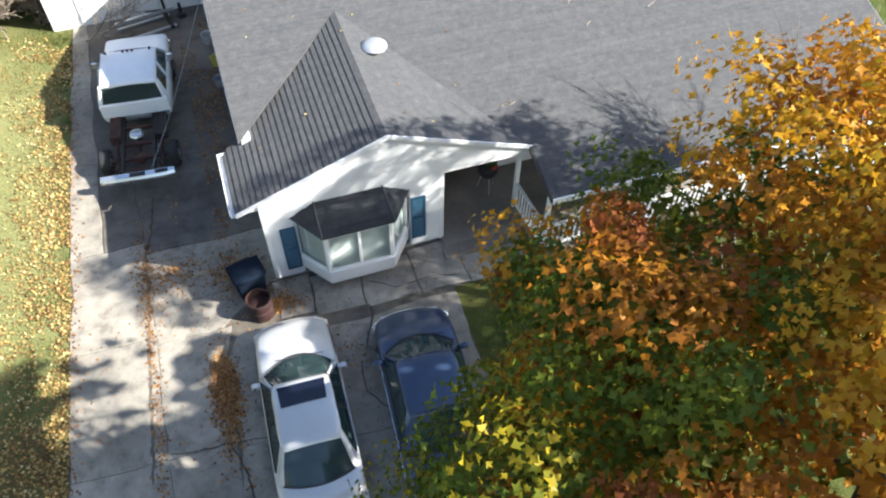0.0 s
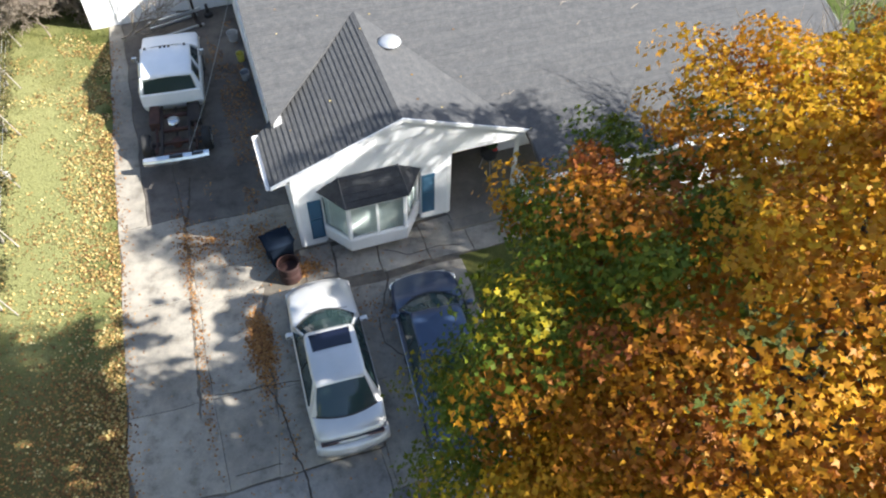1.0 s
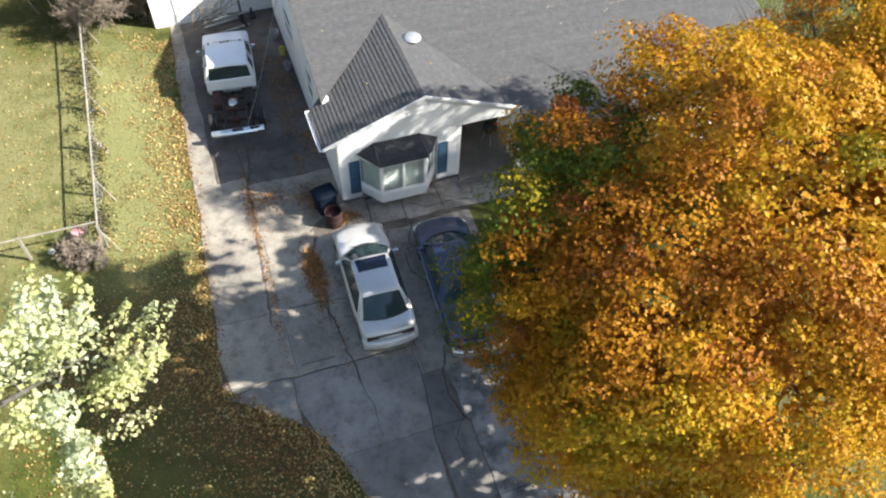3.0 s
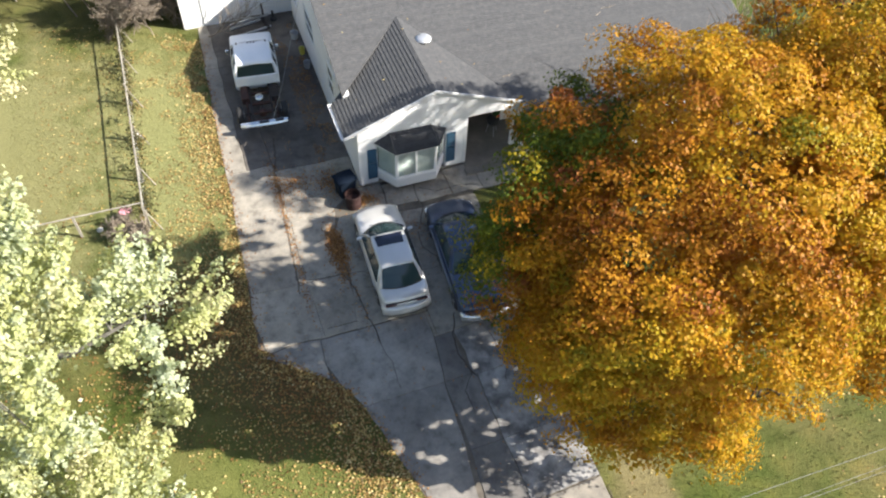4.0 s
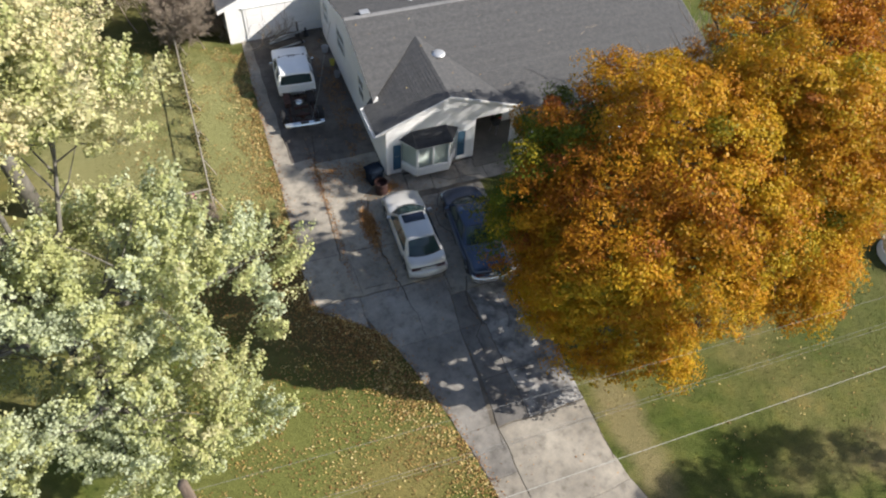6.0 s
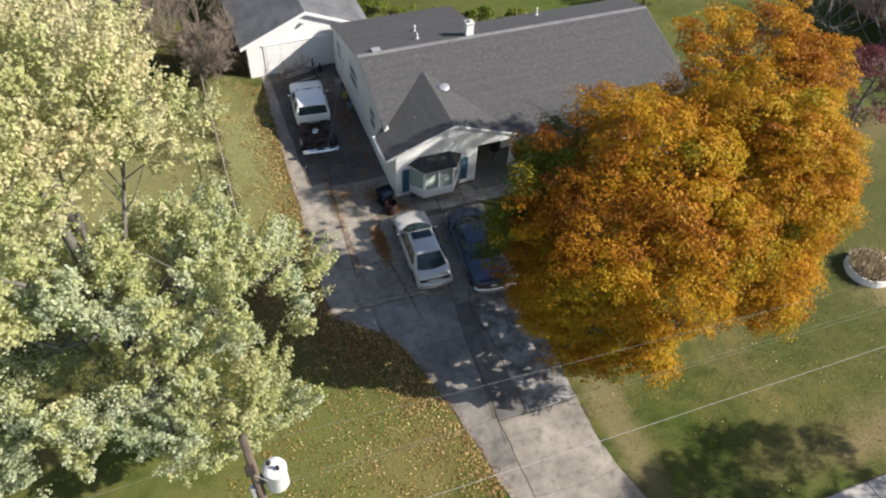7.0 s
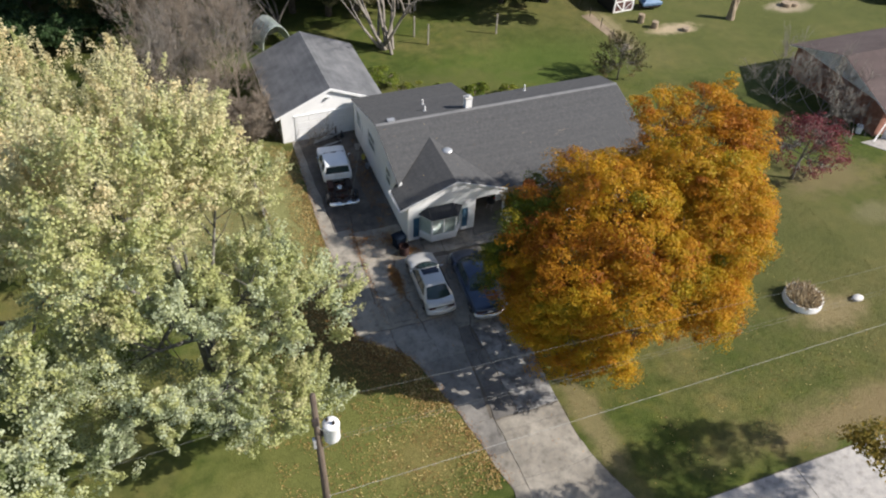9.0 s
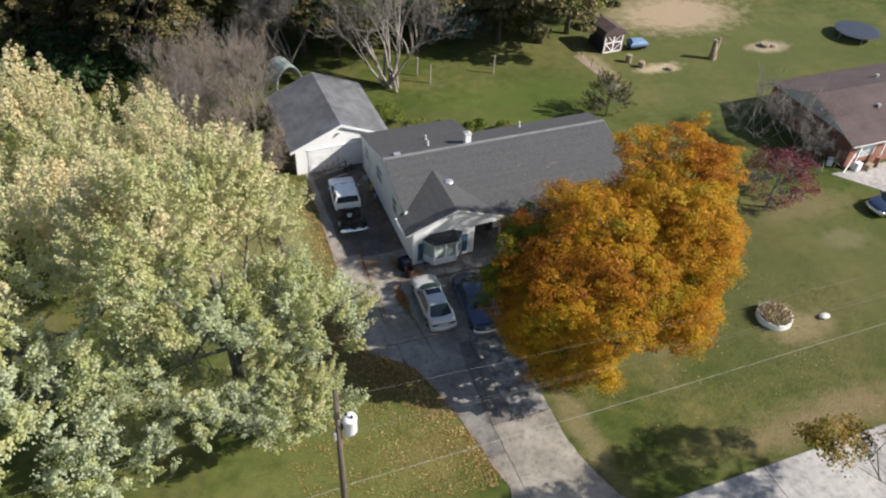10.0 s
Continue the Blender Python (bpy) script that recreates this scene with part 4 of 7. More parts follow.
def rail_run(a, b, n, z0=0.30, z1=1.05):
    a, b = Vector(a), Vector(b)
    for z, h in ((z0, 0.05), (z1, 0.06)):
        d = (b - a).normalized()
        sd = d.cross(Vector((0, 0, 1))) * 0.035
        sec = lambda p: [p - sd + Vector((0, 0, z)), p + sd + Vector((0, 0, z)), p + sd + Vector((0, 0, z + h)), p - sd + Vector((0, 0, z + h))]
        part("rail", loft([sec(a), sec(b)], closed=True), M_TRIM, rail)
    for i in range(n):
        p = a.lerp(b, (i + 0.5) / n)
        part("baluster", box(p.x - 0.018, p.x + 0.018, p.y - 0.018, p.y + 0.018, z0 + 0.05, z1), M_TRIM, rail)


rail_run((0.02, 1.35, 0), (0.12, -0.2, 0), 11)
rail_run((0.15, -0.25, 0), (5.3, -0.25, 0), 34)
rail_run((5.5, -0.25, 0), (10.4, -0.25, 0), 32)
for x, y in ((0.02, 1.42), (0.12, -0.25), (2.7, -0.25), (5.4, -0.25), (10.5, -0.25)):
    zt = main_z(8.3 + y) - 0.18 if y < 1 else 2.5
    part("post", box(x - 0.055, x + 0.055, y - 0.055, y + 0.055, 0.02, zt, 0.008), M_TRIM, rail)
part("deck_edge", box(0.0, 10.6, -0.40, 0.64, 0.015, 0.155), M_PORCHFLOOR, rail)


# bay window
bay = thing("bay_window", "white angled bay window with shingled hood", "window", (1.02, WALL_F + 0.04, 0.45))
BX = [(-1.40, 0.0), (-0.80, -0.82), (0.80, -0.82), (1.40, 0.0)]
def bay_ring(s, z):
    return [(x * s, y * s, z) for x, y in BX]


part("base", loft([bay_ring(0.97, -0.10), bay_ring(1.0, -0.08), bay_ring(1.0, 0.34)], closed=True), M_SIDING, bay)
part("sill", loft([bay_ring(1.03, 0.34), bay_ring(1.03, 0.39)], closed=True), M_TRIM, bay)
part("head", loft([bay_ring(1.01, 1.64), bay_ring(1.04, 1.78)], closed=True), M_TRIM, bay)
part("underside_block", box(-0.9, 0.9, -0.45, -0.02, -0.44, -0.105), M_FOUND, bay)
for (xa, ya), (xb, yb) in zip(BX, BX[1:]):
    a, b = Vector((xa, ya, 0)), Vector((xb, yb, 0))
    d = (b - a).normalized()
    out = d.cross(Vector((0, 0, 1)))
    n = 2 if abs(ya - yb) < 0.01 else 1
    L = (b - a).length

    def piece(s0, s1, z0, z1, depth, inset):
        p, q = a + d * s0 - out * inset, a + d * s1 - out * inset
        return loft([[p + Vector((0, 0, z0)), p - out * depth + Vector((0, 0, z0)), p - out * depth + Vector((0, 0, z1)), p + Vector((0, 0, z1))],
                     [q + Vector((0, 0, z0)), q - out * depth + Vector((0, 0, z0)), q - out * depth + Vector((0, 0, z1)), q + Vector((0, 0, z1))]], closed=True)

    part("frame", piece(0.0, 0.08, 0.39, 1.64, 0.07, 0.0), M_TRIM, bay)
    part("frame", piece(L - 0.08, L, 0.39, 1.64, 0.07, 0.0), M_TRIM, bay)
    for k in range(n):
        s0, s1 = 0.08 + k * (L - 0.16) / n, 0.08 + (k + 1) * (L - 0.16) / n
        if k:
            part("mullion", piece(s0 - 0.035, s0 + 0.035, 0.39, 1.64, 0.06, 0.004), M_TRIM, bay)
        part("pane", piece(s0, s1, 0.41, 1.63, 0.012, 0.03), M_GLASS, bay).visible_shadow = False
        part("curtain", piece(s0, s1, 0.41, 1.63, 0.02, 0.10), M_CURTAIN, bay)
    part("frame", piece(0.08, L - 0.08, 0.39, 0.44, 0.065, 0.0), M_TRIM, bay)
    part("frame", piece(0.08, L - 0.08, 1.59, 1.64, 0.065, 0.0), M_TRIM, bay)
hb = [(-1.48, 0.0, 1.78), (-0.86, -0.92, 1.76), (0.86, -0.92, 1.76), (1.48, 0.0, 1.78)]
ht = [(-0.84, 0.0, 2.12), (0.80, 0.0, 2.12)]
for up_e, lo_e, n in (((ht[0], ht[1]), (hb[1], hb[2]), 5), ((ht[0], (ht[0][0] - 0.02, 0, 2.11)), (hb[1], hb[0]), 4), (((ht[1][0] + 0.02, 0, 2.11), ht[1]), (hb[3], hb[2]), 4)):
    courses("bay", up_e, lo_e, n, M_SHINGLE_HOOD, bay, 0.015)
for a_, b_ in ((ht[0], hb[1]), (ht[1], hb[2])):
    part("hip_cap", tube([(a_[0], a_[1] - 0.01, a_[2] + 0.012), (b_[0], b_[1], b_[2] + 0.016)], 0.022, 6), M_SHINGLE, bay)
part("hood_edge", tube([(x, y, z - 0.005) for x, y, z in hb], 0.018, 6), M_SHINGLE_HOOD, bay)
for k in range(2):
    part("base_board", loft([bay_ring(1.004 + 0.010, 0.0 + 0.17 * k), bay_ring(1.004, 0.16 + 0.17 * k)], closed=True, caps=False), M_SIDING, bay)
part("hood_deck", loft([[Vector(p) - Vector((0, 0, 0.03)) for p in hb], [Vector(p) - Vector((0, 0, 0.02)) for p in (ht[0], (ht[0][0] + 0.01, -0.005, 2.12), (ht[1][0] - 0.01, -0.005, 2.12), ht[1])]], closed=True), M_TRIM, bay)

# shutters
for x0 in (2.50, -0.72):
    sh = thing("shutter", "dark blue louvred window shutter", "shutter", (x0, WALL_F - 0.03, 0.42), group="shutters by the bay window")
    part("frame", box(0, 0.05, -0.035, 0.0, 0, 1.5), M_SHUTTER, sh)
    part("frame", box(0.32, 0.37, -0.035, 0.0, 0, 1.5), M_SHUTTER, sh)
    for z in (0.0, 0.72, 1.44):
        part("frame", box(0.05, 0.32, -0.034, 0.0, z, z + 0.06), M_SHUTTER, sh)
    for i in range(28):
        z = 0.07 + i * 0.05
        if 0.69 < z < 0.79:
            continue
        part("slat", loft([[(x, -0.03, z), (x, -0.004, z + 0.035), (x, -0.0, z + 0.035), (x, -0.024, z)] for x in (0.05, 0.32)], closed=True), M_SHUTTER, sh)

# roof furniture
tv = thing("roof_vent", "round white metal attic vent on the roof", "roof vent", (2.62, 12.55, GZ - SG * 0.62))
part("base", lathe([(0.17, -0.08), (0.17, 0.10), (0.15, 0.12)], 20), M_GALV, tv)
part("cap", lathe([(0.30, 0.10), (0.33, 0.12), (0.32, 0.15), (0.20, 0.20), (0.03, 0.22)], 28), M_GALV, tv, "pale metal domed cap", True)
ch = thing("chimney", "white painted square chimney", "chimney", (5.42, 16.15, RID_Z - 0.12))
part("stack", box(-0.22, 0.22, -0.2, 0.2, -0.1, 0.75, 0.01), M_TRIM, ch)
part("crown", box(-0.26, 0.26, -0.24, 0.24, 0.75, 0.82, 0.01), M_STONE, ch)
part("flue", lathe([(0.1, 0.82), (0.1, 0.95), (0.08, 0.95)], 12), M_GALV, ch)
for x, y, h in ((2.95, 18.2, 0.35), (2.65, 16.9, 0.35), (10.3, 17.5, 0.45)):
    pp = thing("vent_pipe", "white plastic plumbing vent pipe", "vent pipe", (x, y, main_z(y)), group="roof vent pipes")
    part("pipe", tube([(0, 0, -0.1), (0, 0, h)], 0.05, 10), M_TRIM, pp)
    part("flashing", lathe([(0.14, -0.02), (0.12, 0.02), (0.06, 0.06)], 14), M_GALV, pp)
vb = thing("box_vent", "low grey metal box vent", "roof vent", (0.0, 16.0, RID_Z - 0.05))
part("body", box(-0.2, 0.2, -0.15, 0.15, -0.05, 0.10, 0.02), M_GALV, vb)
part("hood", box(-0.24, 0.24, -0.19, 0.19, 0.10, 0.13, 0.01), M_GALV, vb)
rgs = np.random.default_rng(5)
for x, y, L in ((8.3, 12.2, 1.0), (8.1, 13.0, 0.5), (10.2, 12.4, 1.3), (5.2, 10.4, 0.5), (10.6, 12.7, 0.7)):
    tw = thing("fallen_twig", "small bare twig lying on the shingles", "twig", (x, y, main_z(y) + 0.03), float(rgs.uniform(0, 40)))
    pts = [(i * L / 4, 0.05 * math.sin(i * 2.0), 0.012 * (i % 2)) for i in range(5)]
    part("stem", tube(pts, [0.012, 0.01, 0.009, 0.007, 0.004], 5), M_TWIG, tw)
    part("stem", tube([pts[2], (pts[2][0] + L * 0.3, 0.16, 0.03)], [0.008, 0.003], 5), M_TWIG, tw)

# ---- garage ----
garage = thing("garage", "white detached two-car garage with grey shingle roof", "garage", (-2.55, 22.12, 0), 1.5)
GW, GD, GE, GA = 3.65, 8.3, 2.30, 3.95
part("wall", slab([(-GW, 0, 0), (GW, 0, 0), (GW, 0, GE), (0, 0, GA - 0.15), (-GW, 0, GE)], (0, 0.15, 0)), M_TRIM, garage)
part("wall", box(-GW, -GW + 0.15, 0.15, GD, 0, GE), M_TRIM, garage)
part("wall", box(GW - 0.15, GW, 0.15, GD, 0, GE), M_TRIM, garage)
part("wall", slab([(-GW, GD, 0), (GW, GD, 0), (GW, GD, GE), (0, GD, GA - 0.15), (-GW, GD, GE)], (0, 0.15, 0)), M_TRIM, garage)
for sx in (-1, 1):
    e = (GW + 0.4) * sx
    courses("garage%d" % sx, ((0, -0.17, GA), (0, GD + 0.3, GA)), ((e, -0.17, GE - 0.05), (e, GD + 0.3, GE - 0.05)), 26, M_SHINGLE_OLD, garage)
    part("roof_deck", slab([(0, -0.16, GA - 0.03), (0, GD + 0.28, GA - 0.03), (e, GD + 0.28, GE - 0.08), (e, -0.16, GE - 0.08)], 0.08), M_TRIM, garage)
    a, b = Vector((0, -0.18, GA + 0.01)), Vector((e, -0.18, GE - 0.04))
    part("rake_board", loft([[p + Vector(q) for q in ((0, -0.02, -0.2), (0, 0.02, -0.2), (0, 0.02, 0), (0, -0.02, 0))] for p in (a, b)], closed=True), M_TRIM, garage)
door = new("garage_door")
door.parent = garage
for i in range(4):
    for k in range(6):
        x0 = -2.55 + k * 0.85
        part("panel", box(x0 + 0.01, x0 + 0.84, -0.035, -0.004, 0.03 + i * 0.5, 0.52 + i * 0.5, 0.012), M_TRIM, door)
for x0, x1, z0, z1 in ((-2.68, -2.57, 0, 2.08), (2.57, 2.68, 0, 2.08), (-2.75, 2.75, 2.08, 2.13)):
    part("frame", box(x0, x1, -0.08 if z0 else -0.04, -0.003, z0, z1), M_TRIM, door)
part("gable_light", lathe([(0.05, -0.1), (0.14, 0.0), (0.12, 0.05)], 14, (-0.2, -0.12, 3.2)), M_GALV, garage)


# ---- cars ----
def wheel(parent, x, y, r=0.31, w=0.2, rim=M_RIM):
    wh = new("wheel")
    wh.parent = parent
    wh.matrix_basis = pose(x, y, r, 0, 90, 0)
    part("tyre", lathe([(r * 0.62, -w / 2), (r * 0.93, -w / 2), (r, -w * 0.32), (r, w * 0.32), (r * 0.93, w / 2), (r * 0.62, w / 2)], 26), M_TYRE, wh, smooth=True)
    part("rim", lathe([(0.05, -w / 2 - 0.01), (r * 0.55, -w / 2 + 0.01), (r * 0.64, -w / 2 - 0.006), (r * 0.64, w / 2 + 0.006), (r * 0.55, w / 2 - 0.01), (0.05, w / 2 + 0.01)], 22), rim, wh)


def quad_panel(p, thick=0.012, n=8, bulge=0.0):
    """A pane between four corners, gently bowed."""
    a, b, c, d = [Vector(q) for q in p]
    nrm = (b - a).cross(d - a).normalized()
    rows = []
    for i in range(n + 1):
        s = i / n
        lo, hi = a.lerp(b, s), d.lerp(c, s)
        o = nrm * bulge * 4 * s * (1 - s)
        rows.append([lo + o, hi + o, hi + o - nrm * thick, lo + o - nrm * thick])
    return loft(rows, closed=True)


def screen(foot_c, foot_e, fw, fz, head_c, head_e, hw_, hz, thick=0.016, n=14):
    """A swept car window between a curved foot and a curved head; c: at the middle, e: at the ends."""
    rows = []
    for s in np.linspace(-1, 1, n + 1):
        f = Vector((s * fw, foot_c + (foot_e - foot_c) * s * s, fz - 0.02 * s * s))
        h = Vector((s * hw_, head_c + (head_e - head_c) * s * s, hz - 0.015 * s * s))
        m = (f + h) / 2 + Vector((0, 0, 0.025))
        rows.append([f, m, h, h - Vector((0, 0, thick)), m - Vector((0, 0, thick)), f - Vector((0, 0, thick))])
    return loft(rows, closed=True)


def sedan(name, label, at, turn, L, W, paint, marks, bumper, sunroof=False, group=""):
    """A four-door saloon that looks along +y; marks: windscreen foot at its middle and ends, its head, rear window head, foot at its middle and ends."""
    car = thing(name, label, "car", at, turn, group)
    wf, wfe, wh_, rh, rf, rfe = marks
    hw = W / 2
    # stations from the tail: y, half width, shoulder height, deck height
    st = [(0.0, 0.84, 0.52, 0.58), (0.03, 0.90, 0.66, 0.80), (0.10, 0.94, 0.74, 0.885), (0.30, 0.975, 0.80, 0.925), (rf, 0.99, 0.83, 0.935), (rfe + 0.2, 1.0, 0.85, 0.935), (rh, 1.0, 0.86, 0.93), ((rh + wh_) / 2, 1.0, 0.86, 0.92), (wh_, 1.0, 0.85, 0.92), (wfe, 1.0, 0.83, 0.925), (wf, 0.995, 0.80, 0.915), (wf + 0.4, 0.985, 0.75, 0.865), (L - 0.45, 0.965, 0.69, 0.79), (L - 0.22, 0.94, 0.64, 0.73), (L - 0.08, 0.88, 0.57, 0.65), (L, 0.80, 0.45, 0.52)]
    rows = []
    for y, w, zs, zd in st:
        x = hw * w
        nose, tail = max(0.0, (y - L + 0.9) / 0.9), max(0.0, (0.5 - y) / 0.5)
        half = [(x * 0.93, 0.22), (x, 0.34), (x, 0.52), (x * 0.992, zs), (x * 0.95, zd - 0.045), (x * 0.86, zd - 0.008), (x * 0.66, zd + 0.008), (x * 0.34, zd + 0.022)]
        row = [(px_, z) for px_, z in half] + [(0, zd + 0.026)] + [(-px_, z) for px_, z in half[::-1]]
        rows.append([(q, y + (-0.20 * nose + 0.10 * tail) * (abs(q) / hw) ** 2.4, z) for q, z in row])
    part("body", loft(rows, closed=True), paint, car, smooth=True)
    # cabin
    zb, zr = 0.955, 1.385
    bw, tw = hw * 0.93, hw * 0.71
    rows = []
    for y, w, z in ((rh - 0.07, 0.95, zr - 0.07), (rh, 0.98, zr - 0.032), (rh + 0.25, 1.02, zr), (wh_ - 0.25, 1.02, zr), (wh_ - 0.02, 0.98, zr - 0.03), (wh_ + 0.05, 0.96, zr - 0.065)):
        w *= tw
        rows.append([(-w, y, z - 0.06), (-w * 0.98, y, z - 0.03), (-w * 0.9, y, z - 0.006), (-w * 0.7, y, z + 0.01), (-w * 0.35, y, z + 0.02), (0, y, z + 0.024), (w * 0.35, y, z + 0.02), (w * 0.7, y, z + 0.01), (w * 0.9, y, z - 0.006), (w * 0.98, y, z - 0.03), (w, y, z - 0.06)])
    part("roof", loft(rows, closed=True), paint, car, smooth=True)
    part("windscreen", screen(wf, wfe, bw * 0.93, zb + 0.008, wh_ + 0.03, wh_ + 0.01, tw * 0.93, zr - 0.045), M_CAR_GLASS, car, smooth=False)
    part("rear_window", screen(rf, rfe, bw * 0.86, zb + 0.012, rh - 0.05, rh - 0.02, tw * 0.90, zr - 0.045), M_CAR_GLASS, car)
    part("seal", screen(rf - 0.025, rfe - 0.025, bw * 0.89, zb + 0.002, rf + 0.01, rfe + 0.01, bw * 0.87, zb + 0.016), M_BLACK, car)
    for sx in (-1, 1):
        b0, b1 = Vector((sx * bw * 1.01, rfe + 0.30, zb - 0.01)), Vector((sx * bw * 1.01, wfe - 0.12, zb - 0.01))
        t0, t1 = Vector((sx * tw * 1.02, rh + 0.10, zr - 0.06)), Vector((sx * tw * 1.02, wh_ - 0.03, zr - 0.065))
        m0, m1 = b0.lerp(b1, 0.48), t0.lerp(t1, 0.46)
        for q in ((b0, m0 - Vector((0, 0.02, 0)), m1 - Vector((0, 0.02, 0)), t0), (m0 + Vector((0, 0.02, 0)), b1, t1, m1 + Vector((0, 0.02, 0)))):
            part("side_window", quad_panel(q if sx > 0 else (q[1], q[0], q[3], q[2]), 0.012, 4, 0.0), M_CAR_GLASS, car)
        part("pillar", tube([m0, m1], 0.022, 6), M_BLACK, car)
        foot, head = Vector((sx * bw * 0.955, wfe - 0.01, zb - 0.01)), Vector((sx * tw * 0.97, wh_ + 0.01, zr - 0.06))
        part("pillar", tube([foot, foot.lerp(head, 0.5) + Vector((sx * 0.012, 0, 0.022)), head], [0.042, 0.034, 0.03], 8), paint, car, smooth=True)
        part("pillar", slab([(sx * bw * 0.87, rfe - 0.02, zb - 0.005), (sx * bw, rfe + 0.03, zb - 0.02), (sx * bw, rfe + 0.31, zb - 0.02), (sx * tw, rh + 0.12, zr - 0.055), (sx * tw * 0.91, rh - 0.03, zr - 0.05)], (-sx * 0.02, 0, -0.03)), paint, car)
        part("belt_trim", tube([(sx * bw * 1.02, rfe + 0.32, zb - 0.012), (sx * bw * 1.02, wfe - 0.1, zb - 0.012)], 0.012, 6), M_BLACK, car)
        mr = new("mirror")
        mr.parent = car
        part("shell", loft([[(sx * (bw + 0.03 + s), wfe - 0.18 + c * 0.07 * q, 0.95 + d * 0.06 * q) for c, d in ((-1, -1), (0.6, -1), (1, 0), (0.6, 1), (-1, 1))] for s, q in ((0.0, 0.6), (0.08, 1.0), (0.15, 1.0), (0.19, 0.7))], closed=True), paint, mr)
        part("glass", box(min(sx * (bw + 0.10), sx * (bw + 0.20)), max(sx * (bw + 0.10), sx * (bw + 0.20)), wfe - 0.256, wfe - 0.252, 0.905, 0.995), M_CHROME, mr)
        part("headlight", box(min(sx * hw * 0.42, sx * hw * 0.74), max(sx * hw * 0.42, sx * hw * 0.74), L - 0.16, L - 0.085, 0.52, 0.62, 0.01), M_LAMP_CLEAR, car)
        part("tail_light", box(min(sx * hw * 0.40, sx * hw * 0.84), max(sx * hw * 0.40, sx * hw * 0.84), 0.005, 0.12, 0.64, 0.745, 0.01), M_LAMP_RED, car)
        for yw in (0.17 * L, 0.80 * L):
            wheel(car, sx * (hw - 0.10), yw)
            arch = [(sx * (hw + 0.004), yw + 0.37 * math.cos(a), 0.31 + 0.37 * math.sin(a)) for a in np.linspace(-0.3, math.pi + 0.3, 18)]
            part("wheel_arch", slab(arch, (-sx * 0.06, 0, 0)), M_BLACK, car)
        part("side_strip", box(min(sx * hw * 0.995, sx * (hw + 0.014)), max(sx * hw * 0.995, sx * (hw + 0.014)), 0.9, L - 1.0, 0.50, 0.56, 0.004), bumper, car)
        for y in ((rh + wh_) / 2 + 0.05, wfe - 0.05, rfe + 0.25):
            part("shut_line", box(min(sx * hw * 0.97, sx * hw * 0.998), max(sx * hw * 0.97, sx * hw * 0.998), y, y + 0.012, 0.34, 0.83), M_BLACK, car)
    # bumpers
    for y0, y1, sgn in ((-0.15, 0.22, -1), (L - 0.22, L + 0.05, 1)):
        rows = []
        for s in np.linspace(-1, 1, 15):
            bow = (0.16 if sgn < 0 else 0.24) * abs(s) ** 2.6
            yo = (y0 + bow) if sgn < 0 else (y1 - bow)
            yi = yo + 0.24 if sgn < 0 else yo - 0.2
            x = s * hw * 0.985
            rows.append([(x, yo, 0.28), (x, yo - 0.012 * -sgn, 0.42), (x, yo + 0.012 * -sgn, 0.54), (x, yo + 0.05 * -sgn, 0.60), (x, yi, 0.625), (x, yi, 0.27)])
        part("bumper", loft(rows, closed=True), bumper, car, smooth=True)
    part("plate", box(-0.15, 0.15, -0.012, 0.03, 0.64, 0.74), M_LAMP_CLEAR, car)
    part("lid_trim", box(-hw * 0.80, hw * 0.80, -0.004, 0.035, 0.745, 0.775, 0.004), M_BLACK, car)
    part("cowl", screen(wf + 0.07, wfe + 0.06, bw * 0.90, zb - 0.012, wf + 0.0, wfe + 0.0, bw * 0.92, zb + 0.006), M_BLACK, car)
    for k in (-0.45, 0.12):
        part("wiper", tube([(k, wf + 0.0, zb + 0.025), (k + 0.48, wf - 0.10, zb + 0.065)], 0.009, 6), M_BLACK, car)
    if sunroof:
        part("sunroof", quad_panel(((-0.47, wh_ - 0.56, zr + 0.026), (0.47, wh_ - 0.56, zr + 0.026), (0.49, wh_ - 0.12, zr + 0.018), (-0.49, wh_ - 0.12, zr + 0.018)), 0.03, 8, 0.016), M_SUNROOF, car, "dark tinted sunroof")
        part("sunroof_deflector", box(-0.50, 0.50, wh_ - 0.15, wh_ - 0.10, zr + 0.008, zr + 0.05, 0.008), M_SUNROOF, car)
    # black sheet under the floor, standing in for the shade beneath the car
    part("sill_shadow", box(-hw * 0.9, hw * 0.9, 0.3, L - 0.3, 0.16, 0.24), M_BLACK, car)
    return car


ZD = 0.034
sedan("sedan", "champagne silver four-door sedan with open sunroof glass", (-1.19, 2.93, ZD), -2.2, 4.72, 1.74, M_CAR_SILVER, (3.48, 3.16, 2.63, 1.23, 0.47, 0.64), M_CAR_SILVER, True)
sedan("sedan", "faded dark blue four-door sedan parked by the house", (1.28, 1.78, ZD), -4.6, 5.30, 1.82, M_CAR_BLUE, (4.30, 4.0, 3.55, 2.28, 1.50, 1.58), M_CHROME)


# ---- pickup with its bed taken off ----
truck = thing("pickup_truck", "white pickup truck cab on a bare rusty chassis, bed removed", "truck", (-3.95, 13.55, ZD), -5.0)
truck.scale.z = 0.95
rows = []
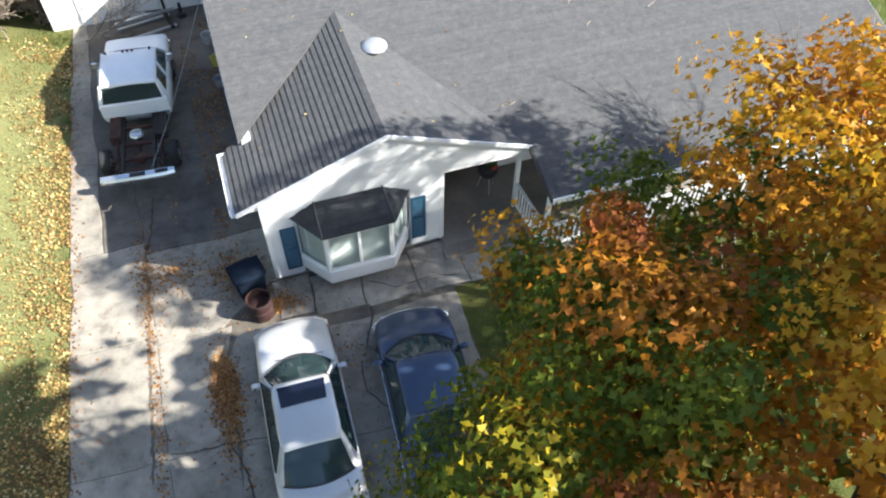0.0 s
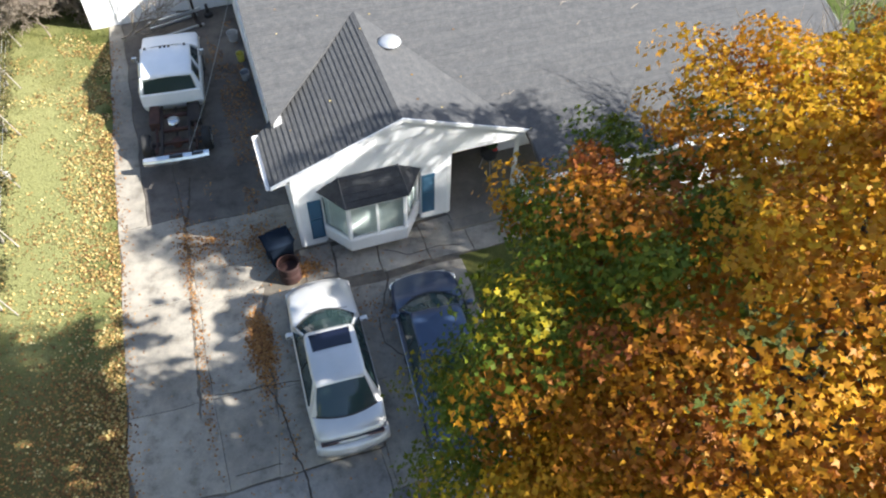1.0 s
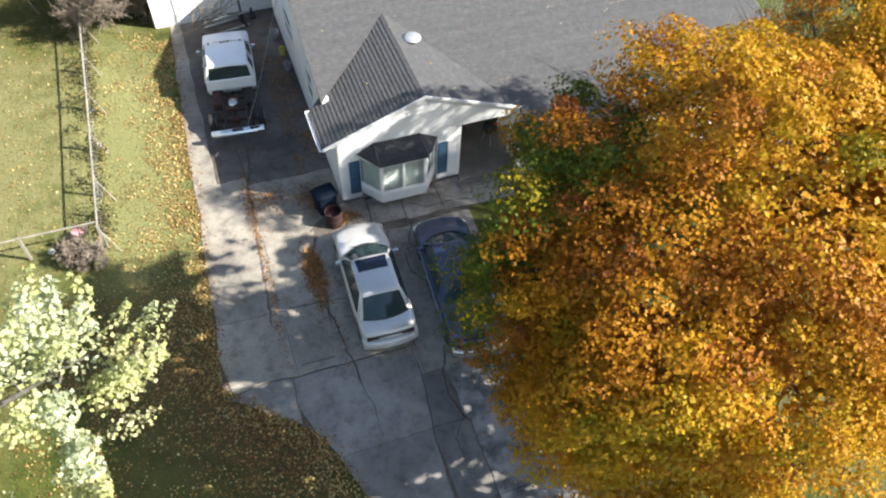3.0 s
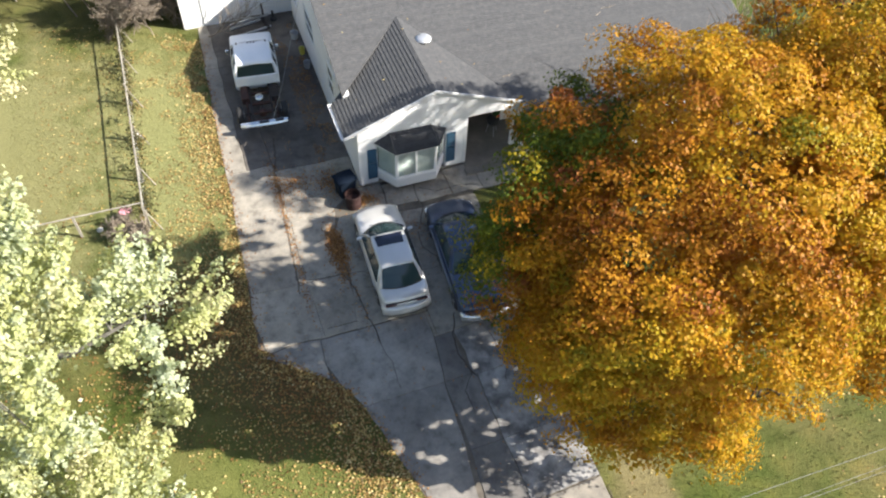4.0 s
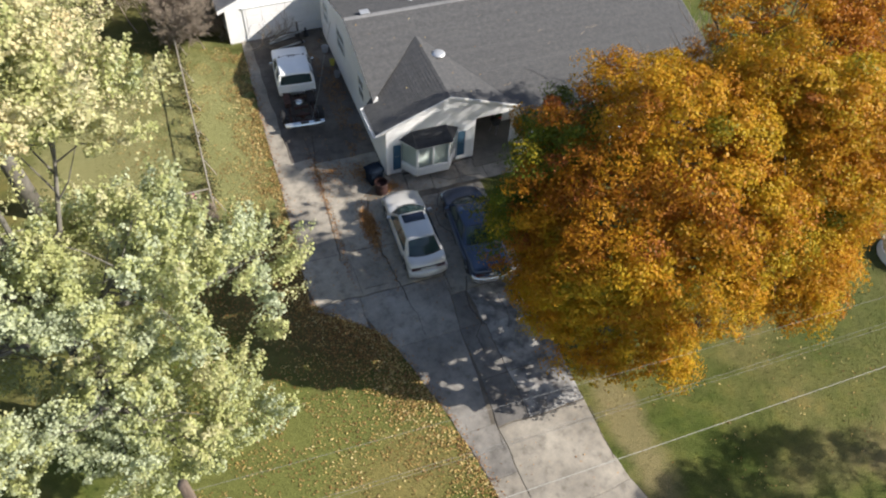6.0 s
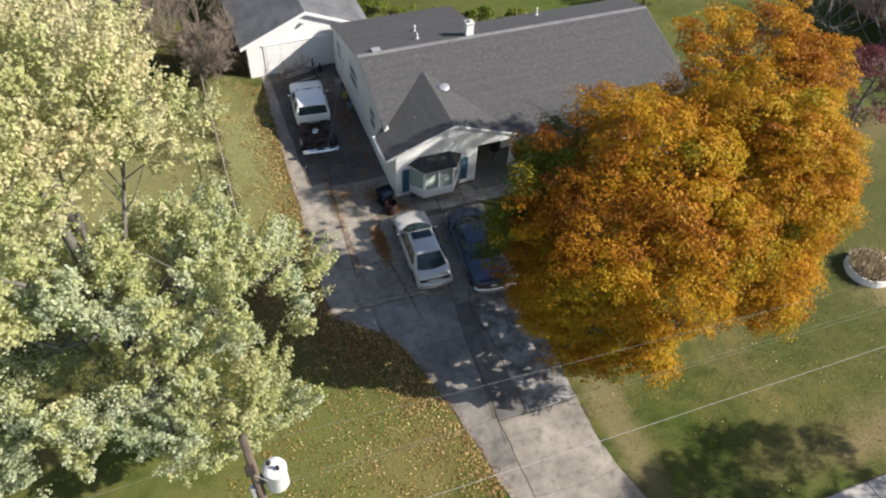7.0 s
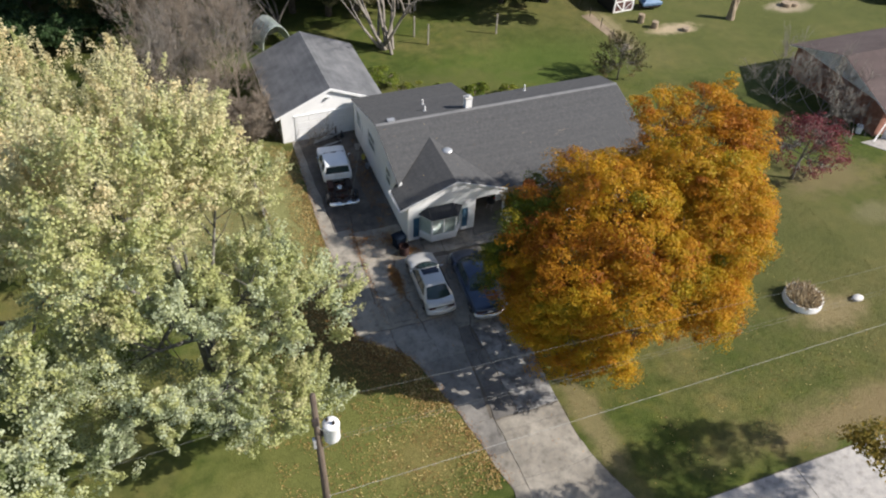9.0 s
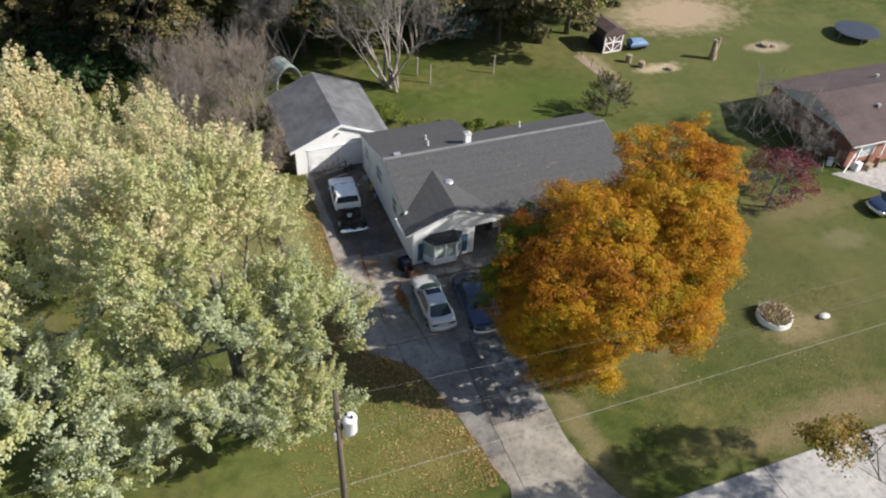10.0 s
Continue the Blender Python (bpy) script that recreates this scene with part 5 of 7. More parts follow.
for y, w, z in ((2.50, 0.94, 1.16), (3.2, 0.98, 1.18), (4.15, 0.98, 1.18), (4.5, 0.97, 1.16), (5.0, 0.95, 1.13), (5.7, 0.93, 1.08), (5.85, 0.90, 1.0)):
    half = [(w * 0.9, 0.48), (w, 0.60), (w, 0.95), (w * 0.985, z - 0.06), (w * 0.93, z), (w * 0.5, z + 0.02)]
    rows.append([(x, y, q) for x, q in half] + [(-x, y, q) for x, q in half[::-1]])
cab = new("cab")
cab.parent = truck
part("lower_body", loft(rows, closed=True), M_TRUCK, cab, smooth=True)
rows = []
for y, w, z in ((2.58, 0.76, 1.765), (2.70, 0.79, 1.81), (3.3, 0.80, 1.835), (4.0, 0.79, 1.815), (4.15, 0.76, 1.77)):
    rows.append([(-w, y, z - 0.09), (-w * 0.98, y, z - 0.03), (-w * 0.9, y, z), (0, y, z + 0.02), (w * 0.9, y, z), (w * 0.98, y, z - 0.03), (w, y, z - 0.09)])
part("roof", loft(rows, closed=True), M_TRUCK, cab, smooth=True)
part("rear_window", quad_panel(((-0.80, 2.47, 1.22), (0.80, 2.47, 1.22), (0.72, 2.60, 1.72), (-0.72, 2.60, 1.72)), 0.02, 6, 0.02), M_CAR_GLASS, cab)
part("back_panel", loft([[(x, 2.50, 0.72), (x, 2.42, 0.74), (x, 2.42, 1.17), (x, 2.45, 1.21), (x, 2.52, 1.2)] for x in (-0.94, -0.5, 0, 0.5, 0.94)], closed=True), M_TRUCK, cab)
part("windscreen", quad_panel(((0.84, 4.72, 1.20), (-0.84, 4.72, 1.20), (-0.72, 4.17, 1.74), (0.72, 4.17, 1.74)), 0.02, 6, 0.05), M_CAR_GLASS, cab)
for sx in (-1, 1):
    for y0, y1, u0, u1 in ((2.80, 3.42, 2.72, 3.38), (3.50, 4.50, 3.46, 4.10)):
        q = ((sx * 0.93, y0, 1.20), (sx * 0.93, y1, 1.20), (sx * 0.775, u1, 1.70), (sx * 0.775, u0, 1.70))
        part("side_window", quad_panel(q if sx > 0 else (q[1], q[0], q[3], q[2]), 0.015, 3), M_CAR_GLASS, cab)
    for p, q in (((0.88, 2.50, 1.2), (0.765, 2.63, 1.74)), ((0.94, 3.46, 1.19), (0.79, 3.42, 1.74)), ((0.90, 4.66, 1.18), (0.76, 4.14, 1.73)), ((0.92, 2.62, 1.2), (0.775, 2.70, 1.72))):
        part("pillar", tube([(sx * p[0], *p[1:]), (sx * q[0], *q[1:])], 0.05, 8), M_TRUCK, cab)
    mr = new("mirror")
    mr.parent = truck
    part("shell", box(sx * 1.08 - 0.08, sx * 1.08 + 0.08, 4.18, 4.26, 1.18, 1.42, 0.02), M_CHROME, mr)
    part("arm", tube([(sx * 0.95, 4.25, 1.15), (sx * 1.05, 4.24, 1.22)], 0.015, 6), M_BLACK, mr)
    wheel(truck, sx * 0.85, 4.95, 0.38, 0.24)
    wheel(truck, sx * 0.92, 0.95, 0.38, 0.26)
    part("frame_rail", box(sx * 0.42 - 0.04, sx * 0.42 + 0.04, 0.08, 5.2, 0.48, 0.64, 0.01), M_CHASSIS, truck)
    part("leaf_spring", tube([(sx * 0.60, 0.35, 0.55), (sx * 0.60, 0.95, 0.40), (sx * 0.60, 1.6, 0.55)], 0.045, 6), M_RUST, truck)
    part("fender_skirt", box(sx * 0.95 - 0.02, sx * 0.95 + 0.02, 4.45, 5.45, 0.42, 0.75), M_BLACK, truck)
for i, x in enumerate((-0.62, -0.13, 0.0, 0.13, 0.62)):
    part("cab_light", box(x - 0.035, x + 0.035, 3.98, 4.07, 1.825, 1.875, 0.012), M_BLACK, truck, "small dark cab marker light")
for y in (0.25, 0.75, 1.35, 2.05):
    part("cross_member", box(-0.40, 0.40, y - 0.05, y + 0.05, 0.50, 0.60), M_RUST, truck)
part("axle", tube([(-0.85, 0.95, 0.38), (0.85, 0.95, 0.38)], 0.07, 10), M_CHASSIS, truck)
part("differential", lathe([(0.02, -0.17), (0.14, -0.12), (0.18, 0.0), (0.14, 0.12), (0.02, 0.17)], 14, (0, 0.92, 0.40)), M_RUST, truck)
part("drive_shaft", tube([(0, 1.05, 0.42), (0, 3.0, 0.5)], 0.045, 8), M_CHASSIS, truck)
part("fuel_tank", box(-0.78, -0.46, 1.55, 2.45, 0.42, 0.74, 0.03), M_RUST, truck, "rust-red steel tank")
part("fuel_tank", box(0.46, 0.78, 1.55, 2.45, 0.40, 0.68, 0.03), M_CHASSIS, truck)
part("spare_part", lathe([(0.17, 0.62), (0.20, 0.66), (0.17, 0.72), (0.05, 0.74)], 18, (-0.05, 1.65, 0)), M_CHROME, truck, "pale round metal cap on the chassis")
rows = []
for s in np.linspace(-1, 1, 11):
    x, bow = s * 0.97, 0.05 * abs(s) ** 4
    rows.append([(x, -0.14 + bow, 0.50), (x, -0.16 + bow, 0.62), (x, -0.12 + bow, 0.70), (x, 0.06, 0.70), (x, 0.06, 0.50)])
part("rear_bumper", loft(rows, closed=True), M_CHROME, truck, "dented chrome step bumper")
part("bumper_step", box(-0.20, 0.20, -0.12, 0.03, 0.702, 0.72, 0.005), M_BLACK, truck)
part("bumper_step", box(0.46, 0.80, -0.10, 0.03, 0.702, 0.716, 0.005), M_BLACK, truck)
part("front_bumper", box(-0.95, 0.95, 5.86, 5.98, 0.48, 0.68, 0.02), M_CHROME, truck)
part("grille", box(-0.7, 0.7, 5.84, 5.90, 0.72, 0.98, 0.01), M_BLACK, truck)

# ---- trees ----
def ease(x):
    x = min(1.0, max(0.0, x))
    return x * x * (3 - 2 * x)


def maple_hue(p):
    """Yellow on the face to the street, green low on the side turned from the sun, rust above it, gold and orange
    elsewhere. The dark hues of the lee side also stand in for its shade.
    """
    n = noise.noise(p * 0.62 + Vector((3.1, 0, 0))) + 0.5 * noise.noise(p * 1.5)
    face = ease((-3.1 - p.y + 0.25 * (7.0 - p.z)) / 1.4) * ease((11.0 - p.z) / 4.0 + 0.25)
    # lee side: its own leaf colours, deepened in place of missing shade
    lee = ease((5.9 - p.x + 0.35 * (p.y + 2.0)) / 3.0) * (1 - face) * (1 - 0.8 * ease((p.x - 2.2) / 1.5) * ease((p.z - 9.8) / 1.2))
    rust = ease((p.z - 7.9 + 2.6 * n) / 1.6) * ease((13.2 - p.z) / 1.0)
    patch = ease((0.06 - noise.noise(p * 0.75 + Vector((2, 7, 4))) - 0.4 * noise.noise(p * 1.3) - 0.9 * ease((-1.0 - p.y - 0.15 * (8.5 - p.z)) / 1.4) - 0.7 * ease((p.z - 9.9) / 1.5) + 0.25 * ease((1.3 - p.x) / 1.0) * ease((p.y + 1.2) / 0.8)) / 0.03)
    shade = 0.62 + 0.13 * rust + (0.08 - 0.62 - 0.10 * rust) * patch + 0.10 * (1 - 0.7 * patch) * math.tanh(2.4 * noise.noise(p * 1.1 + Vector((0, 8, 2))))
    open_ = 0.62 - 0.11 * ease((p.z - 9.3) / 2.0) + 0.20 * n
    h = open_ + (shade - open_) * lee
    return h + (0.51 - 0.04 * ease((6.5 - p.z) / 2.0) - 0.09 * ease((2.6 - p.x) / 1.2) * ease((p.z - 4.4) / 0.8) + 0.18 * n - h) * face


def airy(p):
    """Shafts in the crown along the sun's way, many in its thinner back, none of it past its sunny rim."""
    u, v = p[0] - 1.22 * p[2], p[1] + 0.65 * p[2]
    shaft = noise.noise(Vector((u * 0.75, v * 1.8, 2.0))) + 0.45 * noise.noise(Vector((u * 2.2, v * 4.2, 7.0)))
    back = (0.25 * ease((v - 4.6) / 0.6) + 0.75 * ease((v - 5.9) / 0.7)) * ease((u + 7.2) / 0.8) * ease((-1.2 - u) / 1.0)
    rim = ease((-0.2 - v) / 1.5) * ease((2.6 - u) / 1.0)
    if v < -4.55 - 0.57 * u + 0.5 * noise.noise(Vector((u * 1.1, v * 1.1, 4.0))):
        return True
    return shaft < -0.56 + 0.76 * back + 0.30 * rim


def undercut(p):
    """The crown of the large maple narrows downwards over the drive."""
    return p[2] < min(5.8, 4.4 - 2.2 * p[0]) + 0.3 * (p[1] + 2.0) + 1.2 * noise.noise(Vector(p * 0.8))


def open_heart(p):
    """The tall pale tree is thin inside and full at its tips towards the drive."""
    full = max(ease((p[0] + 12.2) / 1.6), ease((p[2] - 12.5) / 2.5) * 0.9, ease((7.0 - p[2]) / 2.0) * 0.6)
    n = noise.noise(Vector(p * 0.55) + Vector((2, 5, 1))) + 0.4 * noise.noise(Vector(p * 1.4))
    return n < -0.20 - 0.40 * full


def sparse(p):
    """The thin, half-bare back and top of the smaller maple."""
    bare = 0.5 * ease((p[1] - 2.2) / 2.0) + 0.45 * ease((13.0 - p[0]) / 2.5) * ease((p[2] - 7.0) / 2.0)
    return noise.noise(Vector(p * 1.3)) < -0.35 + 0.75 * bare


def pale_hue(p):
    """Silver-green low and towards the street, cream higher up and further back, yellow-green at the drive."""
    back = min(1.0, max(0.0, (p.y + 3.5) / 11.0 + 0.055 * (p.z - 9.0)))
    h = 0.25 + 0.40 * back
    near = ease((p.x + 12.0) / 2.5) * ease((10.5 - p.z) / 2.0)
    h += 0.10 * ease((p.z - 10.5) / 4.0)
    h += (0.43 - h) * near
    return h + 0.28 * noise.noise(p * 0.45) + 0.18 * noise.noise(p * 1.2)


make_tree("maple_tree", "large sugar maple in orange, gold and green autumn leaf", (4.9, -1.6, 0), [(5.75, -1.6, 6.65, 5.85, 4.6, 5.35), (3.3, -1.5, 6.9, 2.6, 2.8, 2.85), (10.1, -2.55, 8.5, 2.7, 3.15, 3.7), (3.5, -3.8, 3.6, 2.4, 2.8, 2.15), (1.7, -3.8, 6.9, 1.8, 1.3, 1.9), (2.4, -1.2, 2.9, 1.5, 1.4, 1.4), (9.6, -3.5, 5.0, 2.4, 3.0, 2.25), (3.45, 0.8, 6.2, 1.7, 1.8, 2.5), (8.9, -1.1, 10.45, 1.9, 1.9, 2.3), (6.4, -0.85, 9.3, 2.1, 1.8, 1.7)], 2300, 160, 0.096, M_LEAF_GOLD, M_BARK, 11, 0.36, "maple", (0.30, 0.72), limbs=20, twigs=0.3, holes=-0.9, shafts=airy, tilt=0.42, hue_of=maple_hue, inner=0.16, ragged=0.12, fill=2600, thin=undercut, lift=0.1)
make_tree("maple_tree", "smaller orange maple with thinning leaves beside the house", (12.8, 2.2, 0), [(13.3, 2.9, 8.0, 2.95, 2.8, 4.0), (14.8, 1.4, 5.0, 2.6, 2.6, 2.9), (11.2, 3.4, 7.0, 1.8, 1.75, 2.9), (10.3, 3.5, 10.7, 1.5, 1.5, 2.0), (14.4, 1.7, 9.1, 2.0, 1.8, 2.2)], 640, 105, 0.105, M_LEAF_GOLD, M_BARK, 12, 0.24, "maple", (0.30, 0.66), limbs=16, twigs=0.95, holes=-0.34, hue_of=lambda p: 0.56 + 0.30 * noise.noise(p * 0.5), ragged=0.2, thin=sparse)
PALE = "row of pale trees"
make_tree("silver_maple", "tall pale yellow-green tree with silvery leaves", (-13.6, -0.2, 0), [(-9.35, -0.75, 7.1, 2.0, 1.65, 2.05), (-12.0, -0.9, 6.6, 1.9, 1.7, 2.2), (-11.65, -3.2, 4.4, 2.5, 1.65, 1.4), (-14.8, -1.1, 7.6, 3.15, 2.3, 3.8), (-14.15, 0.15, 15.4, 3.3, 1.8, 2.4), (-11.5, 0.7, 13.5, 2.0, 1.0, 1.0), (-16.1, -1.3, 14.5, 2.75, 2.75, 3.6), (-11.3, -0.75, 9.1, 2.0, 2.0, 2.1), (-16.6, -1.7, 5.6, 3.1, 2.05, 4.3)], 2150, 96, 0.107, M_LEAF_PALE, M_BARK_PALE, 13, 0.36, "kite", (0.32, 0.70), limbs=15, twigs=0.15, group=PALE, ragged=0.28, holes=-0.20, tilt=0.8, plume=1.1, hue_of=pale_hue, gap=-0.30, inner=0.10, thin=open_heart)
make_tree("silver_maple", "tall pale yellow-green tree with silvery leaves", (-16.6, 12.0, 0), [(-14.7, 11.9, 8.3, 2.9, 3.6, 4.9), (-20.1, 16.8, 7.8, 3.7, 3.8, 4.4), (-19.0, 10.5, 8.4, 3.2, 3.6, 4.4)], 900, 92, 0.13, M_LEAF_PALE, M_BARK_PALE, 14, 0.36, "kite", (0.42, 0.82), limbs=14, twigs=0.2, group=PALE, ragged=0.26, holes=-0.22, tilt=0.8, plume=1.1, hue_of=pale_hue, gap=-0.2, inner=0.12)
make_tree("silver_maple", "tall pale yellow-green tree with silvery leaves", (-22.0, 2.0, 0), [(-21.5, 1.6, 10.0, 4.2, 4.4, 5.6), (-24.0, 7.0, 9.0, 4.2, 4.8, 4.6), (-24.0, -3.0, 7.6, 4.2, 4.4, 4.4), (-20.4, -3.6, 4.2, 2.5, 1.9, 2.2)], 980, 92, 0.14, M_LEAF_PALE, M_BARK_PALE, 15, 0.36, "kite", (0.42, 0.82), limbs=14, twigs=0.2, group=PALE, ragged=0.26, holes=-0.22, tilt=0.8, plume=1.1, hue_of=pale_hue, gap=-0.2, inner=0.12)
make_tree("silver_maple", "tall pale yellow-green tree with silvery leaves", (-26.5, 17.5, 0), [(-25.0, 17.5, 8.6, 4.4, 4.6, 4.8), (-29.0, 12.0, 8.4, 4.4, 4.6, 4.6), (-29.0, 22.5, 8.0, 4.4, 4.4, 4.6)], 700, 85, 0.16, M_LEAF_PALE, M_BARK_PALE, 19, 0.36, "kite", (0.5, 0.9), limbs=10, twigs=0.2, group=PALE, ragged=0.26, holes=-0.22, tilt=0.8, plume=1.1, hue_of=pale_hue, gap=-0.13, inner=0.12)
make_tree("street_tree", "green and yellow tree across the street", (17.0, -21.2, 0), [(21.6, -18.3, 11.2, 4.2, 2.6, 2.6), (9.4, -15.1, 8.1, 1.5, 1.0, 0.8), (17.5, -17.6, 10.2, 2.2, 1.8, 1.5), (12.4, -16.4, 8.9, 1.2, 0.8, 0.6)], 300, 85, 0.14, M_LEAF_AUTUMN, M_BARK, 16, 0.16, "maple", (0.3, 0.7), limbs=6, twigs=0.35)
make_tree("red_tree", "small ornamental tree with dark red leaves", (27.0, 7.2, 0), [(26.5, 7.2, 2.6, 2.4, 2.2, 2.2), (28.5, 7.5, 2.1, 2.1, 2.0, 1.9)], 210, 34, 0.11, M_LEAF_RED, M_TWIG_GREY, 17, 0.10, "kite", (0.3, 0.65), limbs=12, holes=-0.2)

# ---- woods and bushes behind the place ----
make_tree("woodland_tree", "olive-brown woodland tree at the back of the lots", (-30, 52, 0), [(-30, 52, 6.5, 3.8, 3.8, 5.0), (-28.5, 53, 4.0, 3.2, 3.2, 3.2)], 190, 80, 0.30, M_LEAF_OLIVE, M_BARK, 21, 0.25, "kite", (0.5, 1.1), "woods behind the lots", limbs=9)
make_tree("woodland_tree", "dark green woodland tree at the back of the lots", (-22, 56, 0), [(-22, 56, 6.0, 3.4, 3.4, 5.0)], 130, 75, 0.30, M_LEAF_DARK, M_BARK, 22, 0.25, "kite", (0.5, 1.1), "woods behind the lots", limbs=9)
make_tree("woodland_tree", "yellowing woodland tree at the back of the lots", (-12, 50, 0), [(-12, 50, 5.6, 3.2, 3.2, 4.4)], 120, 70, 0.28, M_LEAF_LIME, M_BARK, 23, 0.22, "kite", (0.5, 1.0), "woods behind the lots", limbs=9)
woods = {o.name: o for o in scene.objects if o.name.startswith("woodland_tree")}
rw = random.Random(4)
keys = sorted(woods)
spots = [(-38, 47), (-34, 58), (-26, 63), (-17, 60), (-8, 58), (-2, 52), (3, 57), (9, 61), (14, 54), (20, 50), (25, 47), (19, 58), (28, 55), (-44, 58), (-5, 64), (33, 62), (-18, 50), (-33, 44), (15, 46), (8, 50), (42, 66), (52, 68), (60, 62), (-50, 45), (-47, 36), (-42, 30), (-26, 48), (-12, 45), (-6, 46), (0, 45), (6, 44.5), (11, 43.5), (16, 42.5), (21, 42), (23.5, 39.5), (-14, 54), (-22, 52), (-9, 51), (5, 52), (12, 50), (-36, 52), (-40, 40), (-36, 36), (-32, 33), (18.2, 38.6), (22.4, 37.6), (26.2, 38.8), (20.5, 41), (30.5, 42), (1.8, 40.5), (-1.2, 42), (4.6, 41), (8.0, 41.5), (11.0, 41.5), (-14.5, 41.5), (-32, 40.5)]
for x, y in spots:
    src = woods[keys[rw.choice((0, 0, 0, 2, 0, 1))]]
    s = rw.uniform(0.75, 1.3)
    copy_thing(src, Matrix.Translation((x, y, 0)) @ Euler((0, 0, rw.uniform(0, 6.28))).to_matrix().to_4x4() @ Matrix.Diagonal((s, s, s * rw.uniform(0.8, 1.15), 1)))
for k, (x, y, rx, ry, h, m) in enumerate(((-23, 46.5, 4.2, 1.7, 1.9, M_LEAF_DARK), (-30, 45.0, 3.8, 1.7, 2.2, M_LEAF_LIME), (-17.5, 45.0, 3.2, 1.6, 2.0, M_LEAF_DARK), (-25.2, 41.2, 3.4, 1.7, 1.6, M_LEAF_DARK), (-19.2, 40.6, 3.5, 1.8, 1.7, M_LEAF_DARK))):
    make_tree("hedge", "dense overgrown evergreen hedge", (x, y, 0), [(x, y, h, rx, ry, h * 0.9)], 150, 90, 0.2, m, M_BARK, 30 + k, 0.08, "kite", (0.35, 0.7), limbs=6, category="hedge", group="overgrown hedge at the back")
for k, (x, y, r, h) in enumerate(((4.2, 24.6, 1.3, 0.9), (6.6, 23.8, 1.4, 0.8), (9.2, 23.4, 1.2, 0.7), (2.6, 27.5, 1.2, 0.9), (11.8, 22.8, 0.9, 0.6))):
    make_tree("weed_clump", "low tangle of green weeds behind the house", (x, y, 0), [(x, y, h * 0.6, r, r * 0.8, h)], 40, 75, 0.14, M_LEAF_LIME, M_TWIG, 40 + k, 0.03, "kite", (0.2, 0.45), limbs=4, category="bush", group="weeds behind the house")
make_tree("garden_bush", "round olive half-bare bush at the house corner", (21.8, 22.8, 0), [(21.8, 22.8, 1.8, 2.0, 1.8, 1.8)], 110, 46, 0.12, M_LEAF_OLIVE, M_TWIG_GREY, 46, 0.06, "kite", (0.3, 0.6), limbs=10, category="bush", plume=1.0)
make_tree("spruce_tree", "blue-grey spruce with drooping tiers at the lawn edge", (14.0, 41.0, 0), [(14.0, 41.0, 1.6 + 1.3 * k, 3.6 - 0.5 * k, 3.6 - 0.5 * k, 0.7) for k in range(7)], 260, 70, 0.22, M_LEAF_SPRUCE, M_BARK, 47, 0.2, "kite", (0.35, 0.7), limbs=12)
T = "bare thickets by the garage"
for k, (x, y, n, L) in enumerate(((-8.6, 26.0, 14, 2.3), (-10.4, 29.0, 16, 2.6), (-9.4, 32.5, 16, 2.7), (-12.4, 33.0, 14, 2.7), (-12.6, 37.0, 14, 2.9), (-9.6, 37.0, 14, 2.6), (-13.0, 28.0, 12, 2.4))):
    bare_plant("thicket", "dense leafless brown thicket beside the garage", (x, y, 0), n, L * 1.12, 0.048, 4, 151 + k, (M_TWIG, M_TWIG_GREY)[k % 2], 0.42, 0.42, "thicket", T, ring=1.2, kids=2)
bare_plant("thicket", "low leafless brush at the garage corner", (-8.0, 23.4, 0), 14, 1.3, 0.03, 4, 54, M_TWIG, 0.6, 0.6, "thicket", T, ring=0.6)
bare_plant("bare_tree", "large leafless many-stemmed tree behind the garage", (4.8, 33.2, 0), 11, 5.8, 0.17, 4, 55, M_TWIG_GREY, 0.36, 0.36, "tree", ring=0.4, kids=2)
bare_plant("bare_tree", "leafless woodland tree at the back of the lots", (-3.0, 40.0, 0), 6, 5.0, 0.13, 4, 61, M_TWIG_GREY, 0.42, 0.35, "tree", ring=0.4)
bare_plant("bare_tree", "leafless woodland tree at the back of the lots", (9.5, 39.5, 0), 6, 5.0, 0.13, 4, 62, M_TWIG_GREY, 0.42, 0.35, "tree", ring=0.4)
bare_plant("bare_tree", "leafless tree top beyond the maples", (11.4, 4.9, 0), 5, 4.1, 0.06, 3, 56, M_TWIG, 0.38, 0.16, "tree", ring=0.5)
bare_plant("bare_bush", "leafless grey ornamental tree by a brown-roofed house", (34.4, 13.0, 0), 9, 2.5, 0.055, 4, 57, M_TWIG_GREY, 0.55, 0.6, "bush", ring=0.5, kids=2)
bare_plant("bare_bush", "leafless grey ornamental tree by a brown-roofed house", (33.0, 16.2, 0), 8, 2.4, 0.055, 4, 58, M_TWIG_GREY, 0.55, 0.6, "bush", ring=0.5, kids=2)
bare_plant("bare_bush", "leafless grey ornamental tree by a brown-roofed house", (34.6, 10.6, 0), 7, 1.6, 0.045, 4, 63, M_TWIG_GREY, 0.55, 0.6, "bush", ring=0.4, kids=2)
bare_plant("garden_bush", "half-bare dark shrub at the fence corner", (-10.0, 9.6, 0), 14, 0.45, 0.014, 3, 59, M_TWIG, 0.6, 0.7, "bush", ring=0.35)
bare_plant("dead_branch", "dead branch leaning by the garage", (-5.0, 21.2, 0.03), 2, 1.6, 0.035, 2, 60, M_TWIG, 0.5, 1.1, "branch", ring=0.2)

# ---- fence on the left boundary ----
fence = thing("fence", "weathered post and wire fence between the lots", "fence", (-9.1, 17.0, 0))
fy = np.arange(-7.2, 8.5, 2.45)
